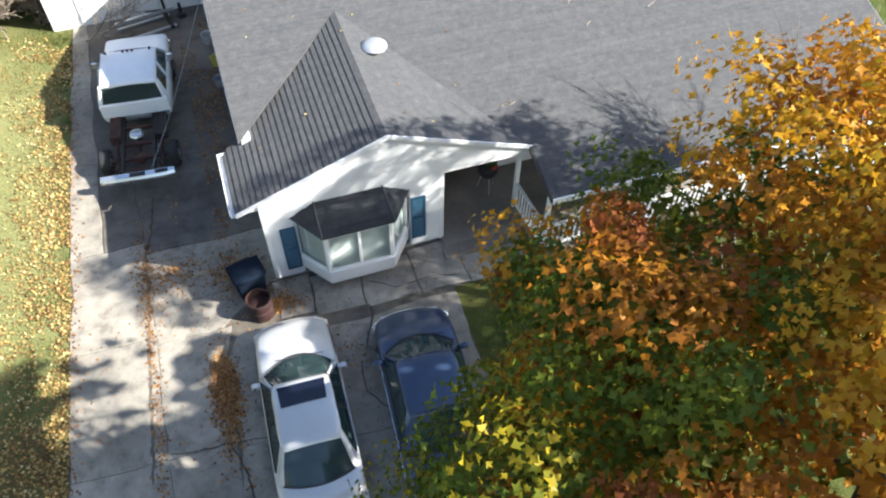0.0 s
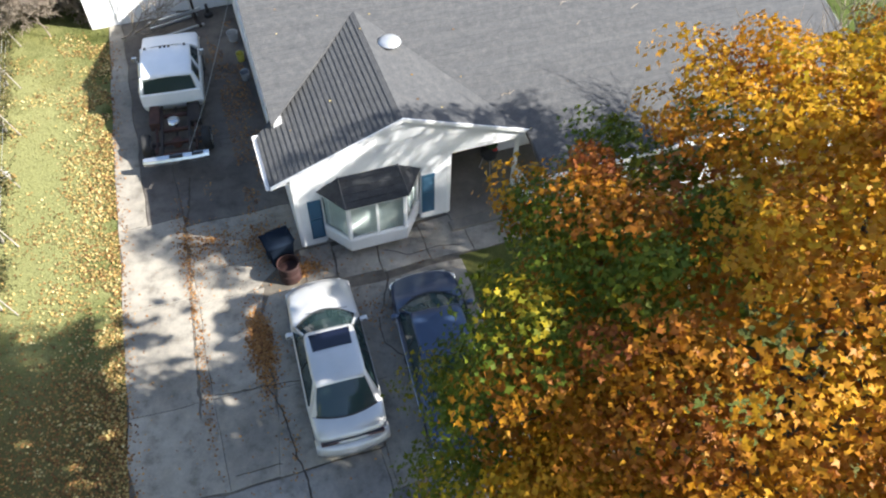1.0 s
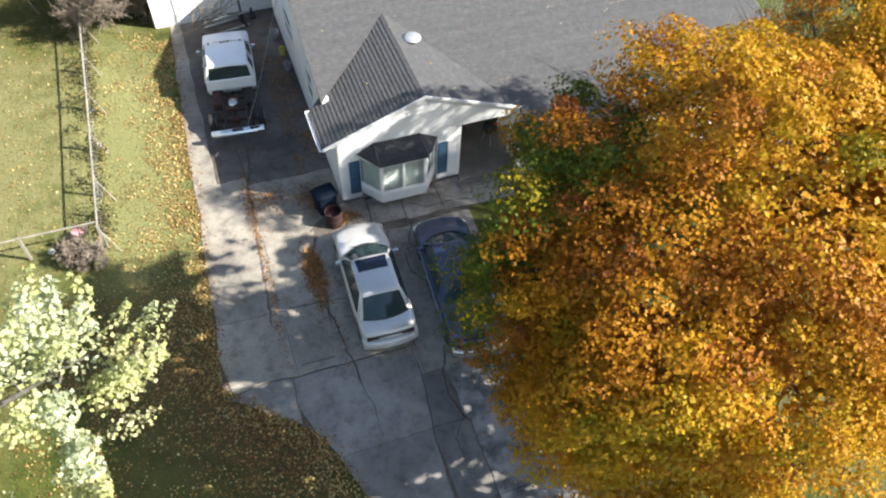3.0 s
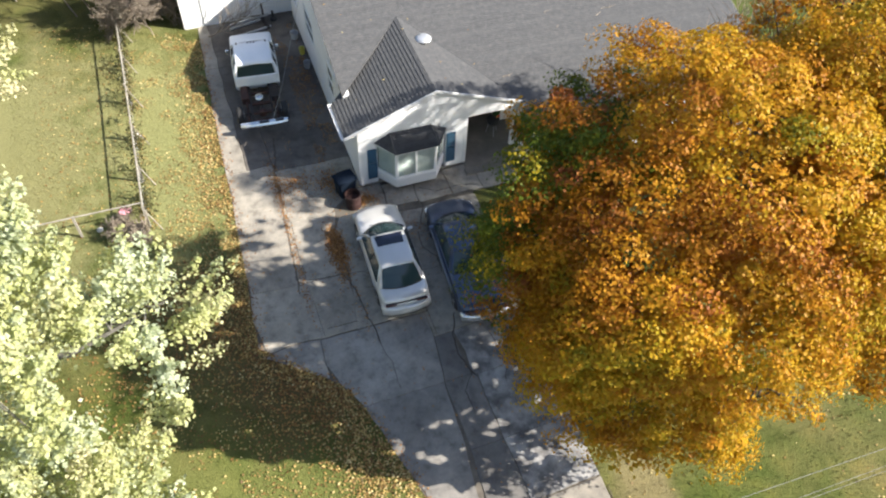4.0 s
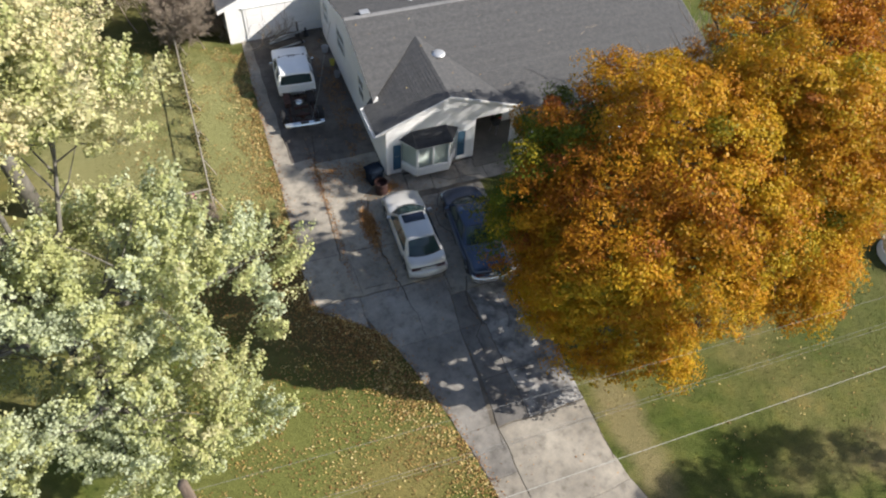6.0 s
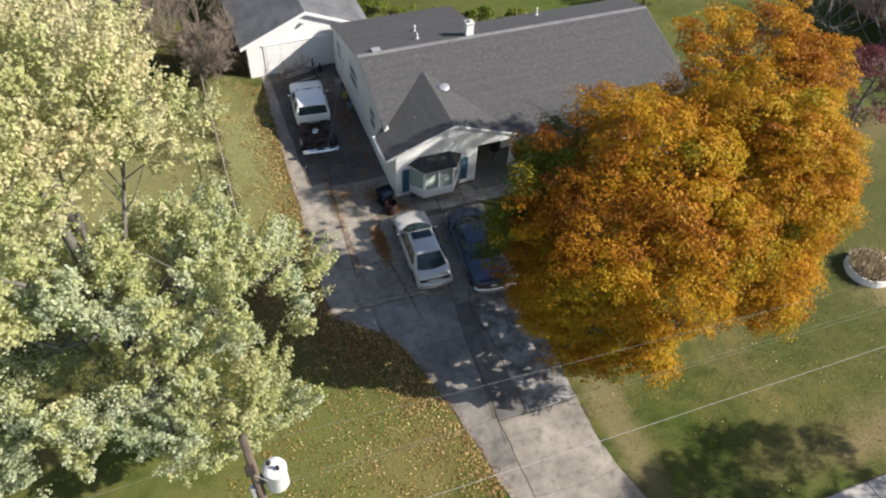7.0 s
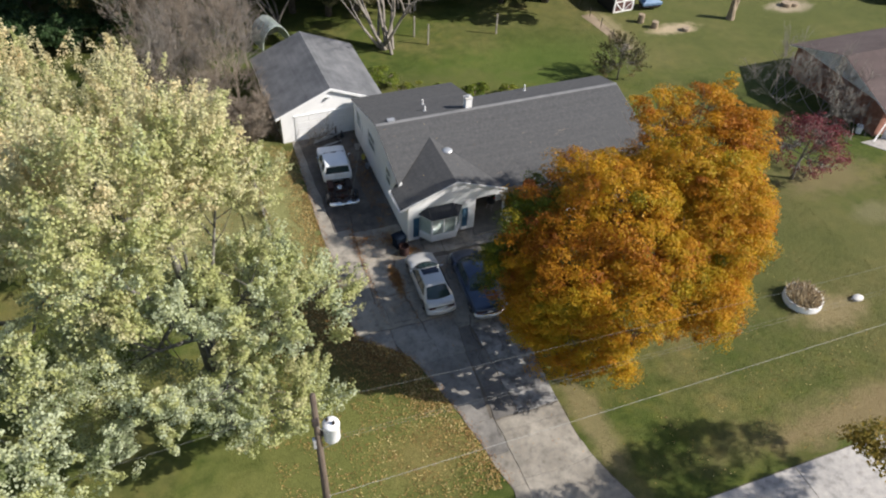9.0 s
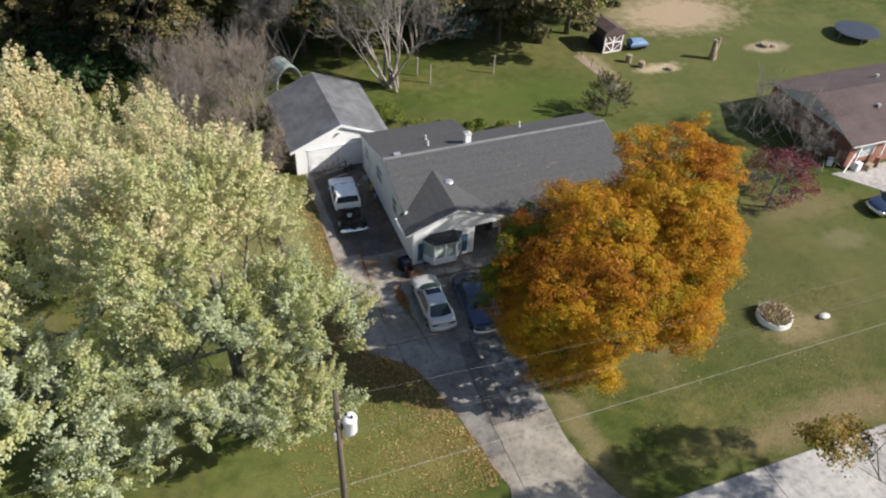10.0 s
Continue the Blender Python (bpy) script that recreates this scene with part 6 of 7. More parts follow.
for y in fy:
    part("post", box(-0.04, 0.04, y - 0.04, y + 0.04, 0, 1.12 + 0.05 * math.sin(y * 3)), M_FENCE, fence)
    part("brace", tube([(0.04, y, 0.8), (0.45, y - 0.35, 0.02)], 0.018, 5), M_FENCE, fence)
part("top_rail", tube([(0, fy[0], 1.08), (0.015, 0, 1.05), (0, fy[-1], 1.08)], 0.032, 6), M_FENCE, fence)
for z in (0.25, 0.55, 0.82):
    part("wire", tube([(0.0, fy[0], z), (0.0, fy[-1], z)], 0.006, 4), M_GALV, fence)
for x in np.arange(-2.4, -13, -2.45):
    part("post", box(x - 0.04, x + 0.04, -7.0, -6.92, 0, 1.1), M_FENCE, fence)
part("top_rail", tube([(0, -6.96, 1.06), (-12.3, -6.96, 1.06)], 0.03, 6), M_FENCE, fence)
for x, y, r in ((-9.05, 15.0, 0.14), (-10.85, 10.15, 0.12), (-9.45, 9.7, 0.12), (-9.9, 9.9, 0.1)):
    st = thing("stone", "small pale stone in the grass by the fence", "stone", (x, y, 0), group="stones by the fence")
    bm = bmesh.new()
    bmesh.ops.create_icosphere(bm, subdivisions=2, radius=r)
    for v in bm.verts:
        v.co *= 1 + 0.25 * noise.noise(v.co * 6 + Vector((x, y, 0)))
        v.co.z = v.co.z * 0.6 + r * 0.4
    part("rock", bm, M_STONE, st)
rv = np.random.default_rng(77)
yv = rv.uniform(-7.2, 8.4, 5200)
pv = np.stack([rv.normal(0.0, 0.16, 5200), yv, rv.uniform(0.02, 0.9, 5200) ** 1.3], 1)
pv = pv[np.array([noise.noise(Vector((y * 0.9, z * 1.2, 4.0))) > -0.05 for y, z in pv[:, 1:]])]
v, f, tone = scatter(KITE, KITE_F, pv, rv.uniform(0.05, 0.12, len(pv)), None, 0.9, rv)
vine = new("vine", from_arrays("vine", v, f, M_LEAF_OLIVE, tone))
vine.parent = fence
tagged(vine, "olive green vine on the wires")
pin = thing("pinwheel", "faded pink garden pinwheel in the shrub", "garden ornament", (-9.75, 10.0, 0.0))
part("stick", tube([(0, 0, 0), (0, 0, 0.9)], 0.01, 5), M_FENCE, pin)
for k in range(6):
    a = k * math.pi / 3
    part("vane", slab([(0, 0, 0.9), (0.22 * math.cos(a), 0.22 * math.sin(a), 0.92), (0.2 * math.cos(a + 0.6), 0.2 * math.sin(a + 0.6), 0.86)], 0.008), plain("pink_plastic%d" % k, (0.5, 0.22, 0.26), 0.5), pin)

# ---- loose things by the house ----
can = thing("wheeled_bin", "navy plastic wheeled bin against the house corner", "bin", (-1.70, 9.12, ZD), 12)
part("body", loft([[(x * 0.37 * s, y * 0.29 * s, z) for x, y in ((-1, -0.8), (-0.85, -1), (0.85, -1), (1, -0.8), (1, 1), (-1, 1))] for s, z in ((0.78, 0.05), (0.82, 0.12), (1.0, 0.82), (1.05, 0.84), (1.05, 0.87))], closed=True), M_BIN, can)
part("lid", loft([[(x * 0.41 * s, y * 0.33 * s + 0.02, z) for x, y in ((-1, -0.8), (-0.85, -1), (0.85, -1), (1, -0.8), (1, 1), (-1, 1))] for s, z in ((1.0, 0.872), (1.0, 0.91), (0.86, 0.965), (0.5, 0.99), (0.2, 0.995))], closed=True), M_BIN, can, smooth=True)
for sx in (-0.30, 0.30):
    part("wheel", lathe([(0.02, -0.03), (0.11, -0.025), (0.11, 0.025), (0.02, 0.03)], 16, (0, 0, 0)), M_TYRE, can).matrix_basis = pose(sx, 0.24, 0.11, 0, 90, 0)
part("handle", tube([(-0.22, 0.32, 0.86), (-0.2, 0.38, 0.9), (0.2, 0.38, 0.9), (0.22, 0.32, 0.86)], 0.016, 6), M_BLACK, can)
barrel = thing("barrel", "open rusty red burn barrel", "barrel", (-1.58, 8.45, ZD))
part("shell", lathe([(0.29, 0.0), (0.30, 0.02), (0.29, 0.28), (0.305, 0.30), (0.29, 0.32), (0.29, 0.56), (0.305, 0.58), (0.29, 0.60), (0.305, 0.63), (0.275, 0.63), (0.27, 0.40), (0.02, 0.38)], 28), M_BARREL, barrel)
hoist = thing("engine_hoist", "grey steel engine hoist lying before the garage", "hoist", (-3.2, 21.2, 0.03), 14)
part("beam", box(-0.95, 1.0, -0.05, 0.05, 0.42, 0.54, 0.01), M_GALV, hoist)
part("beam", box(-0.9, 0.9, 0.30, 0.38, 0.02, 0.10, 0.01), M_GALV, hoist)
part("beam", box(-0.9, 0.9, -0.42, -0.34, 0.02, 0.10, 0.01), M_GALV, hoist)
part("mast", tube([(0.75, 0, 0.03), (0.72, 0, 1.1)], 0.05, 8), M_CHASSIS, hoist)
part("cross_bar", box(0.68, 0.80, -0.45, 0.42, 0.02, 0.12), M_CHASSIS, hoist)
part("ram", tube([(0.7, 0, 0.5), (0.1, 0, 0.62)], 0.035, 8), M_BLACK, hoist)
part("jack", lathe([(0.16, 0.0), (0.16, 0.12), (0.07, 0.18), (0.05, 0.5)], 14, (1.25, 0.1, 0)), M_BLACK, hoist)
for x, y, c, w in ((-1.28, 18.5, (0.62, 0.55, 0.10), 0.14), (-1.35, 19.8, (0.42, 0.42, 0.42), 0.2), (-1.30, 17.4, (0.30, 0.31, 0.33), 0.16)):
    bk = thing("bucket", "small plastic bucket beside the house wall", "bucket", (x, y, ZD), group="buckets along the wall")
    part("pail", lathe([(w * 0.75, 0), (w * 0.8, 0.02), (w, 0.32), (w * 1.06, 0.33), (w * 0.9, 0.32), (w * 0.7, 0.05)], 18), plain("bucket_%d" % int(y), c, 0.5), bk)
    part("bail", tube([(-w, 0, 0.3), (-w * 0.5, 0.04, 0.42), (w * 0.5, 0.04, 0.42), (w, 0, 0.3)], 0.006, 5), M_GALV, bk)
strap = thing("cable", "slack grey cable from the truck to the house wall", "cable", (-3.55, 13.6, 0.75))
part("line", tube([(0, 0, 0), (0.75, 1.6, 0.35), (1.5, 3.3, 0.9), (2.45, 5.3, 1.75)], 0.009, 5), M_WIRE, strap)
wreath = thing("hanging_basket", "red and green hanging decoration in the porch", "decoration", (4.75, 9.75, 2.05))
part("foliage", lathe([(0.02, -0.16), (0.15, -0.1), (0.18, 0.0), (0.14, 0.1), (0.02, 0.14)], 10), M_LEAF_DARK, wreath)
part("bow", lathe([(0.02, -0.06), (0.09, 0.0), (0.02, 0.06)], 8, (0.05, -0.12, -0.12)), plain("red_ribbon", (0.45, 0.02, 0.02), 0.6), wreath)
part("hook", tube([(0, 0, 0.13), (0, 0, 0.6)], 0.006, 5), M_BLACK, wreath)

# things on the entry porch
bench = thing("porch_bench", "dark brown slatted wooden bench on the porch", "bench", (4.35, 12.25, 0.162))
for k in range(4):
    part("seat_slat", box(-0.70, 0.70, -0.30 + k * 0.13, -0.19 + k * 0.13, 0.42, 0.445, 0.006), M_POLE, bench)
for k in range(3):
    part("back_slat", box(-0.70, 0.70, 0.24 + k * 0.012, 0.265 + k * 0.012, 0.52 + k * 0.14, 0.63 + k * 0.14, 0.006), M_POLE, bench)
for sx in (-0.66, 0.66):
    part("leg", box(sx - 0.03, sx + 0.03, -0.30, -0.24, 0, 0.62, 0.006), M_POLE, bench)
    part("leg", box(sx - 0.03, sx + 0.03, 0.29, 0.35, 0, 0.92, 0.006), M_POLE, bench)
    part("armrest", box(sx - 0.04, sx + 0.04, -0.32, 0.30, 0.621, 0.655, 0.006), M_POLE, bench)
grill = thing("kettle_grill", "black round kettle grill on three legs", "grill", (5.05, 10.55, 0.162))
part("bowl", lathe([(0.03, 0.52), (0.20, 0.56), (0.28, 0.70), (0.28, 0.74)], 22), M_BLACK, grill, smooth=True)
part("lid", lathe([(0.285, 0.742), (0.27, 0.84), (0.17, 0.94), (0.03, 0.97)], 22), M_BLACK, grill, smooth=True)
part("handle", tube([(-0.06, 0, 0.965), (-0.05, 0, 1.02), (0.05, 0, 1.02), (0.06, 0, 0.965)], 0.011, 6), M_POLE, grill)
for k in range(3):
    ca, sa = math.cos(k * 2.1 + 0.4), math.sin(k * 2.1 + 0.4)
    part("leg", tube([(0.14 * ca, 0.14 * sa, 0.58), (0.27 * ca, 0.27 * sa, 0.0)], 0.012, 6), M_GALV, grill)
entry = new("door")
entry.parent = house
entry.matrix_basis = HB
part("leaf", box(3.50, 4.40, 12.76, 12.795, 0.18, 2.2, 0.006), M_SHUTTER, entry, "dark blue entry door")
part("pane", box(3.68, 4.22, 12.745, 12.758, 1.25, 2.0), M_CAR_GLASS, entry)
for x0, x1, z0, z1 in ((3.41, 3.50, 0.17, 2.29), (4.40, 4.49, 0.17, 2.29), (3.50, 4.40, 2.2, 2.29)):
    part("frame", box(x0, x1, 12.74, 12.797, z0, z1), M_TRIM, entry)
part("handle", lathe([(0.01, -0.03), (0.03, 0.0), (0.01, 0.03)], 10, (4.32, 12.73, 1.15)), M_CHROME, entry)
rug = thing("door_mat", "dark brown door mat on the porch floor", "mat", (4.0, 11.75, 0.162))
part("pile", box(-0.42, 0.42, -0.25, 0.25, 0, 0.014, 0.005), M_STUMP, rug)
part("border", loft([[(x * s, y * s, z) for x, y in ((-0.45, -0.28), (0.45, -0.28), (0.45, 0.28), (-0.45, 0.28))] for s, z in ((1.0, 0.0), (1.0, 0.009), (0.9, 0.010))], closed=True), M_BLACK, rug)

# ---- utility pole and lines ----
pole = thing("utility_pole", "weathered wooden utility pole with a white transformer", "utility pole", (-10.45, -8.7, 0))
part("shaft", tube([(0, 0, 0), (0.02, 0, 6), (0.0, 0.0, 12.0)], [0.17, 0.14, 0.10], 12), M_POLE, pole, smooth=True)
tank = part("transformer", lathe([(0.02, -0.50), (0.26, -0.48), (0.29, -0.40), (0.29, 0.34), (0.31, 0.36), (0.28, 0.44), (0.10, 0.50), (0.02, 0.51)], 24, (0.48, 0.0, 9.75)), M_TRIM, pole, "white transformer can", True)
part("bracket", box(0.08, 0.24, -0.06, 0.06, 9.6, 9.95), M_CHASSIS, pole)
part("bushing", lathe([(0.03, 0), (0.06, 0.04), (0.03, 0.08), (0.06, 0.12), (0.03, 0.2)], 10, (0.38, 0.1, 10.2)), M_CHASSIS, pole)
part("bushing", lathe([(0.03, 0), (0.06, 0.04), (0.03, 0.08), (0.06, 0.12), (0.03, 0.2)], 10, (0.56, -0.1, 10.2)), M_CHASSIS, pole)
part("cutout", box(-0.16, 0.06, -0.22, -0.08, 10.5, 10.85, 0.02), M_CHASSIS, pole)
part("lead", tube([(-0.05, -0.15, 10.5), (0.3, -0.25, 10.0), (0.56, -0.1, 10.35)], 0.012, 5), M_WIRE_DARK, pole)
part("lead", tube([(0.7, 0.1, 9.4), (0.75, 0.05, 8.9), (0.12, 0.05, 8.7)], 0.012, 5), M_WIRE_DARK, pole)
part("rack", box(-0.2, -0.1, -0.08, 0.08, 9.0, 9.5, 0.01), M_GALV, pole)
part("rack", box(0.10, 0.16, -0.06, 0.06, 5.3, 5.6, 0.01), M_GALV, pole)


def line(label, a, b, sag, r, material, n=20):
    ob = thing("overhead_line", label, "cable", a)
    a, b = Vector(a), Vector(b)
    pts = []
    for i in range(n + 1):
        s = i / n
        p = a.lerp(b, s) - a
        pts.append((p.x, p.y, p.z - 4 * sag * s * (1 - s)))
    part("strand", tube(pts, r, 5), material, ob)


line("thick pale overhead telephone cable along the street", (-10.35, -8.75, 5.55), (48, -9.6, 7.4), 0.35, 0.008, M_WIRE)
line("thick pale overhead telephone cable along the street", (-10.35, -8.75, 5.5), (-60, -8.4, 6.0), 0.5, 0.008, M_WIRE)
line("thin overhead power line along the street", (-10.45, -8.7, 11.6), (48, -9.6, 11.8), 1.1, 0.0032, M_WIRE_DARK)
line("thin overhead power line along the street", (-10.45, -8.7, 11.6), (-60, -8.4, 11.8), 1.1, 0.0032, M_WIRE_DARK)
line("thin overhead power line along the street", (-10.35, -8.6, 9.2), (48, -9.0, 9.4), 0.9, 0.0032, M_WIRE_DARK)
line("thin overhead power line along the street", (-10.35, -8.6, 9.0), (48, -9.2, 9.1), 0.8, 0.0032, M_WIRE_DARK)

# ---- yard things to the right ----
planter = thing("planter", "round white planter ring full of dry brown stalks", "planter", (19.6, -2.75, 0))
part("ring", lathe([(1.12, 0.0), (1.15, 0.05), (1.12, 0.42), (1.05, 0.42), (1.03, 0.36), (0.05, 0.34)], 32), M_TRIM, planter)
part("soil", lathe([(0.02, 0.30), (1.02, 0.30), (1.02, 0.365), (0.02, 0.40)], 24), M_DRYPLANT, planter)
rg = np.random.default_rng(3)
ang, rr = rg.uniform(0, 6.28, 900), np.sqrt(rg.random(900)) * 1.02
pl = np.stack([rr * np.cos(ang), rr * np.sin(ang), np.full(900, 0.36)], 1)
v, f, tone = scatter(BLADE * (1.2, 1, 1), BLADE_F, pl, rg.uniform(0.34, 0.62, 900), None, 0.42, rg)
ob = new("dry_stalk_mass", from_arrays("dry_stalk_mass", v, f, M_DRYPLANT))
ob.parent = planter
orn = thing("lawn_boulder", "pale rounded boulder lying on the lawn", "boulder", (22.9, -3.75, 0))
bm = bmesh.new()
bmesh.ops.create_icosphere(bm, subdivisions=3, radius=0.32)
for v in bm.verts:
    v.co = Vector((v.co.x * 1.3, v.co.y * 0.75, v.co.z * 0.5 + 0.12)) * (1 + 0.12 * noise.noise(v.co * 4))
part("rock", bm, M_STONE, orn, smooth=True)

# ---- brown-roofed house to the right ----
nb = thing("neighbour_house", "brown-roofed brick house with white porch posts", "house", (36.7, 9.6, 0))
part("wall", box(0, 0.2, 0, 9.8, 0, 2.55), M_BRICK, nb)
part("wall", box(0.2, 20, 0, 0.2, 0, 2.55), M_BRICK, nb, "sunlit brick front wall")
part("wall", box(0.2, 20, 9.6, 9.8, 0, 2.55), M_BRICK, nb)
part("wall", box(19.8, 20, 0.2, 9.6, 0, 2.55), M_BRICK, nb)
part("gable", slab([(-0.02, 0.0, 2.552), (-0.02, 9.8, 2.552), (-0.02, 4.9, 4.15)], (0.2, 0, 0)), M_SIDING, nb, "pale sided gable triangle")
for sy, y0 in ((-1, -0.55), (1, 10.35)):
    courses("nb%d" % sy, ((-0.5, 4.9, 4.35), (20.5, 4.9, 4.35)), ((-0.5, y0, 2.5), (20.5, y0, 2.5)), 24, M_SHINGLE_BROWN, nb)
    part("roof_deck", slab([(-0.48, 4.9, 4.31), (20.45, 4.9, 4.31), (20.45, y0, 2.46), (-0.48, y0, 2.46)], 0.08), M_TRIM, nb)
for x in (0.6, 3.2, 5.8):
    part("porch_post", box(x - 0.06, x + 0.06, -0.45, -0.33, 0, 2.4), M_TRIM, nb)
for x, w in ((2.0, 1.4), (6.2, 1.4)):
    win = new("window")
    win.parent = nb
    part("pane", box(x - w / 2, x + w / 2, -0.025, -0.012, 0.9, 2.1), M_GLASS, win)
    part("frame", box(x - w / 2 - 0.08, x + w / 2 + 0.08, -0.02, -0.003, 0.82, 2.18), M_TRIM, win)
for x, y in ((4.5, 2.6), (8.0, 6.5)):
    part("roof_vent", box(x - 0.15, x + 0.15, y - 0.12, y + 0.12, 2.5 + min(y + 0.55, 10.35 - y) * 0.339, 2.78 + min(y + 0.55, 10.35 - y) * 0.339), M_GALV, nb)
flat("neighbour_pavement", [(35.2, 9.2), (58, 9.2), (58, 5.6), (37.9, 5.6)], 0.03, 0.1, M_ROAD, "pale concrete pad before the brick house", "pavement")
sedan("parked_car", "dark teal car parked by the brick house", (38.9, 4.2, 0.0), 92, 4.6, 1.75, M_CAR_BLUE, (3.45, 3.1, 2.6, 1.2, 0.5, 0.65), M_CHROME)
for k, (x, y, w, h, m) in enumerate(((37.6, 9.0, 0.5, 0.7, M_TRIM), (38.6, 8.8, 0.7, 0.5, M_STUMP), (39.6, 9.0, 0.5, 0.9, M_BRICK), (36.0, 10.4, 0.6, 0.5, M_TRIM))):
    bx = thing("porch_crate", "crate stacked on the brick house porch", "crate", (x, y, 0.032), 15 * k, group="clutter on the porch")
    part("side", box(-w / 2, w / 2, -0.2, 0.2, 0, h, 0.02), m, bx)
    part("lid", box(-w / 2 - 0.02, w / 2 + 0.02, -0.22, 0.22, h, h + 0.03, 0.005), m, bx)
leanto = thing("lean_board", "white board leaning at the house corner", "board", (36.2, 9.0, 0.0))
part("plank", slab([(0, 0, 0), (0.9, 0.3, 1.9), (1.05, 0.28, 1.9), (0.15, -0.02, 0)], 0.05), M_TRIM, leanto)

# ---- back yard ----
shed = thing("shed", "small dark shed with a white cross-braced door", "shed", (28.7, 33.6, 0), 3)
part("wall", box(-1.2, 1.2, 0.05, 2.6, 0, 1.9), M_DARK, shed)
part("roof", loft([[(x, -0.1, z) for x, z in ((-1.4, 1.8), (-1.1, 2.3), (0, 2.75), (1.1, 2.3), (1.4, 1.8))], [(x, 2.8, z) for x, z in ((-1.4, 1.8), (-1.1, 2.3), (0, 2.75), (1.1, 2.3), (1.4, 1.8))]], closed=True), M_SHINGLE_BROWN, shed)
door = new("door")
door.parent = shed
part("leaf", box(-1.05, 1.05, 0.0, 0.04, 0.05, 2.0), plain("dark_barn_paint", (0.11, 0.05, 0.045), 0.7), door)
for x0, x1, z0, z1 in ((-1.1, -0.95, 0.02, 2.05), (0.95, 1.1, 0.02, 2.05), (-0.08, 0.08, 0.02, 2.05), (-1.1, 1.1, 1.95, 2.1), (-1.1, 1.1, 0.0, 0.14), (-1.1, 1.1, 1.0, 1.12)):
    part("brace", box(x0, x1, -0.03, -0.004 + 0.001 * z0, z0, z1), M_TRIM, door)
for sx in (-1, 1):
    for z0 in (0.14, 1.12):
        a, b = Vector((sx * 0.08, -0.02, z0)), Vector((sx * 0.95, -0.02, z0 + 0.84))
        part("brace", tube([a, b], 0.05, 4), M_TRIM, door)
cart = thing("utility_trailer", "small trailer under a light blue tarp", "trailer", (31.6, 33.6, 0), -8)
part("bed", box(-0.9, 0.9, -0.6, 0.6, 0.35, 0.5, 0.02), M_CHASSIS, cart)
part("tarp", loft([[(-0.95 * s, -0.62 * s, z), (0.95 * s, -0.65 * s, z + 0.1 * s), (0.92 * s, 0.62 * s, z), (-0.95 * s, 0.6 * s, z + 0.08)] for s, z in ((1.0, 0.48), (1.02, 0.7), (0.7, 0.95), (0.2, 1.0))], closed=True), M_TARP, cart)
for sx in (-0.9, 0.9):
    wheel(cart, sx, 0.0, 0.28, 0.15)
tramp = thing("trampoline", "round black trampoline on short steel legs", "trampoline", (56.6, 29.3, 0))
part("mat", lathe([(0.02, 0.80), (2.0, 0.80), (2.0, 0.82), (0.02, 0.82)], 32), M_BLACK, tramp)
part("pad", lathe([(2.0, 0.79), (2.35, 0.77), (2.38, 0.81), (2.0, 0.84)], 32), plain("dark_blue_pad", (0.03, 0.04, 0.06), 0.6), tramp)
for k in range(6):
    a = k * math.pi / 3
    part("leg", tube([(2.3 * math.cos(a), 2.3 * math.sin(a), 0.78), (2.3 * math.cos(a), 2.3 * math.sin(a), 0)], 0.03, 6), M_GALV, tramp)
stump = thing("tree_stump", "tall split grey tree stump in the lawn", "stump", (38.0, 29.4, 0))
part("bole", tube([(0, 0, 0), (-0.05, 0, 0.9), (-0.2, 0, 2.1)], [0.42, 0.3, 0.2], 9), M_STUMP, stump)
part("bole", tube([(0.05, 0, 0.8), (0.25, 0.05, 1.5), (0.35, 0.05, 2.2)], [0.26, 0.22, 0.14], 9), M_STUMP, stump)
for x, y, r, h in ((29.9, 29.9, 0.32, 0.6), (29.2, 31.2, 0.3, 0.8), (32.4, 28.6, 0.35, 0.3), (45.2, 30.2, 0.5, 0.35), (46.0, 30.0, 0.4, 0.3)):
    lg = thing("cut_log", "short cut log section standing on bare ground", "log", (x, y, 0), group="cut logs in the yard")
    part("round", lathe([(r, 0), (r * 1.02, h * 0.5), (r * 0.97, h), (0.02, h + 0.01)], 14), M_STUMP, lg)
for x, y in ((8.7, 32.8), (15.2, 32.9), (8.0, 34.5)):
    ps = thing("marker_post", "thin pale wooden marker post", "post", (x, y, 0), group="posts at the back line")
    part("stake", box(-0.06, 0.06, -0.06, 0.06, 0, 1.9, 0.01), M_FENCE, ps)
bf = thing("back_fence", "low dark wire fence along the back lawn", "fence", (25.0, 31.0, 0))
for i in range(5):
    part("post", tube([(0.05 * i, -4 + 2.2 * i, 0), (0.05 * i, -4 + 2.2 * i, 0.9)], 0.035, 6), M_CHASSIS, bf)
part("wire", tube([(0, -4, 0.85), (0.2, 4.8, 0.85)], 0.012, 4), M_CHASSIS, bf)
part("wire", tube([(0, -4, 0.4), (0.2, 4.8, 0.4)], 0.012, 4), M_CHASSIS, bf)
flat("back_path", [(24.4, 34.0), (25.2, 27.0), (25.9, 27.0), (25.6, 34.0)], 0.008, 0.05, M_DIRT, "trodden strip beside the back fence", "path")
tent = thing("shelter", "small pale green tarp shelter behind the garage", "shelter", (-4.2, 36.6, 0), 15)
rows = []
for y in (-1.2, 0, 1.2):
    rows.append([(1.3 * math.cos(a), y, 0.3 + 1.9 * math.sin(a)) for a in np.linspace(0, math.pi, 11)] + [(-1.24, y, 0.3)] + [(1.24 * math.cos(a), y, 0.3 + 1.84 * math.sin(a)) for a in np.linspace(math.pi, 0, 11)])
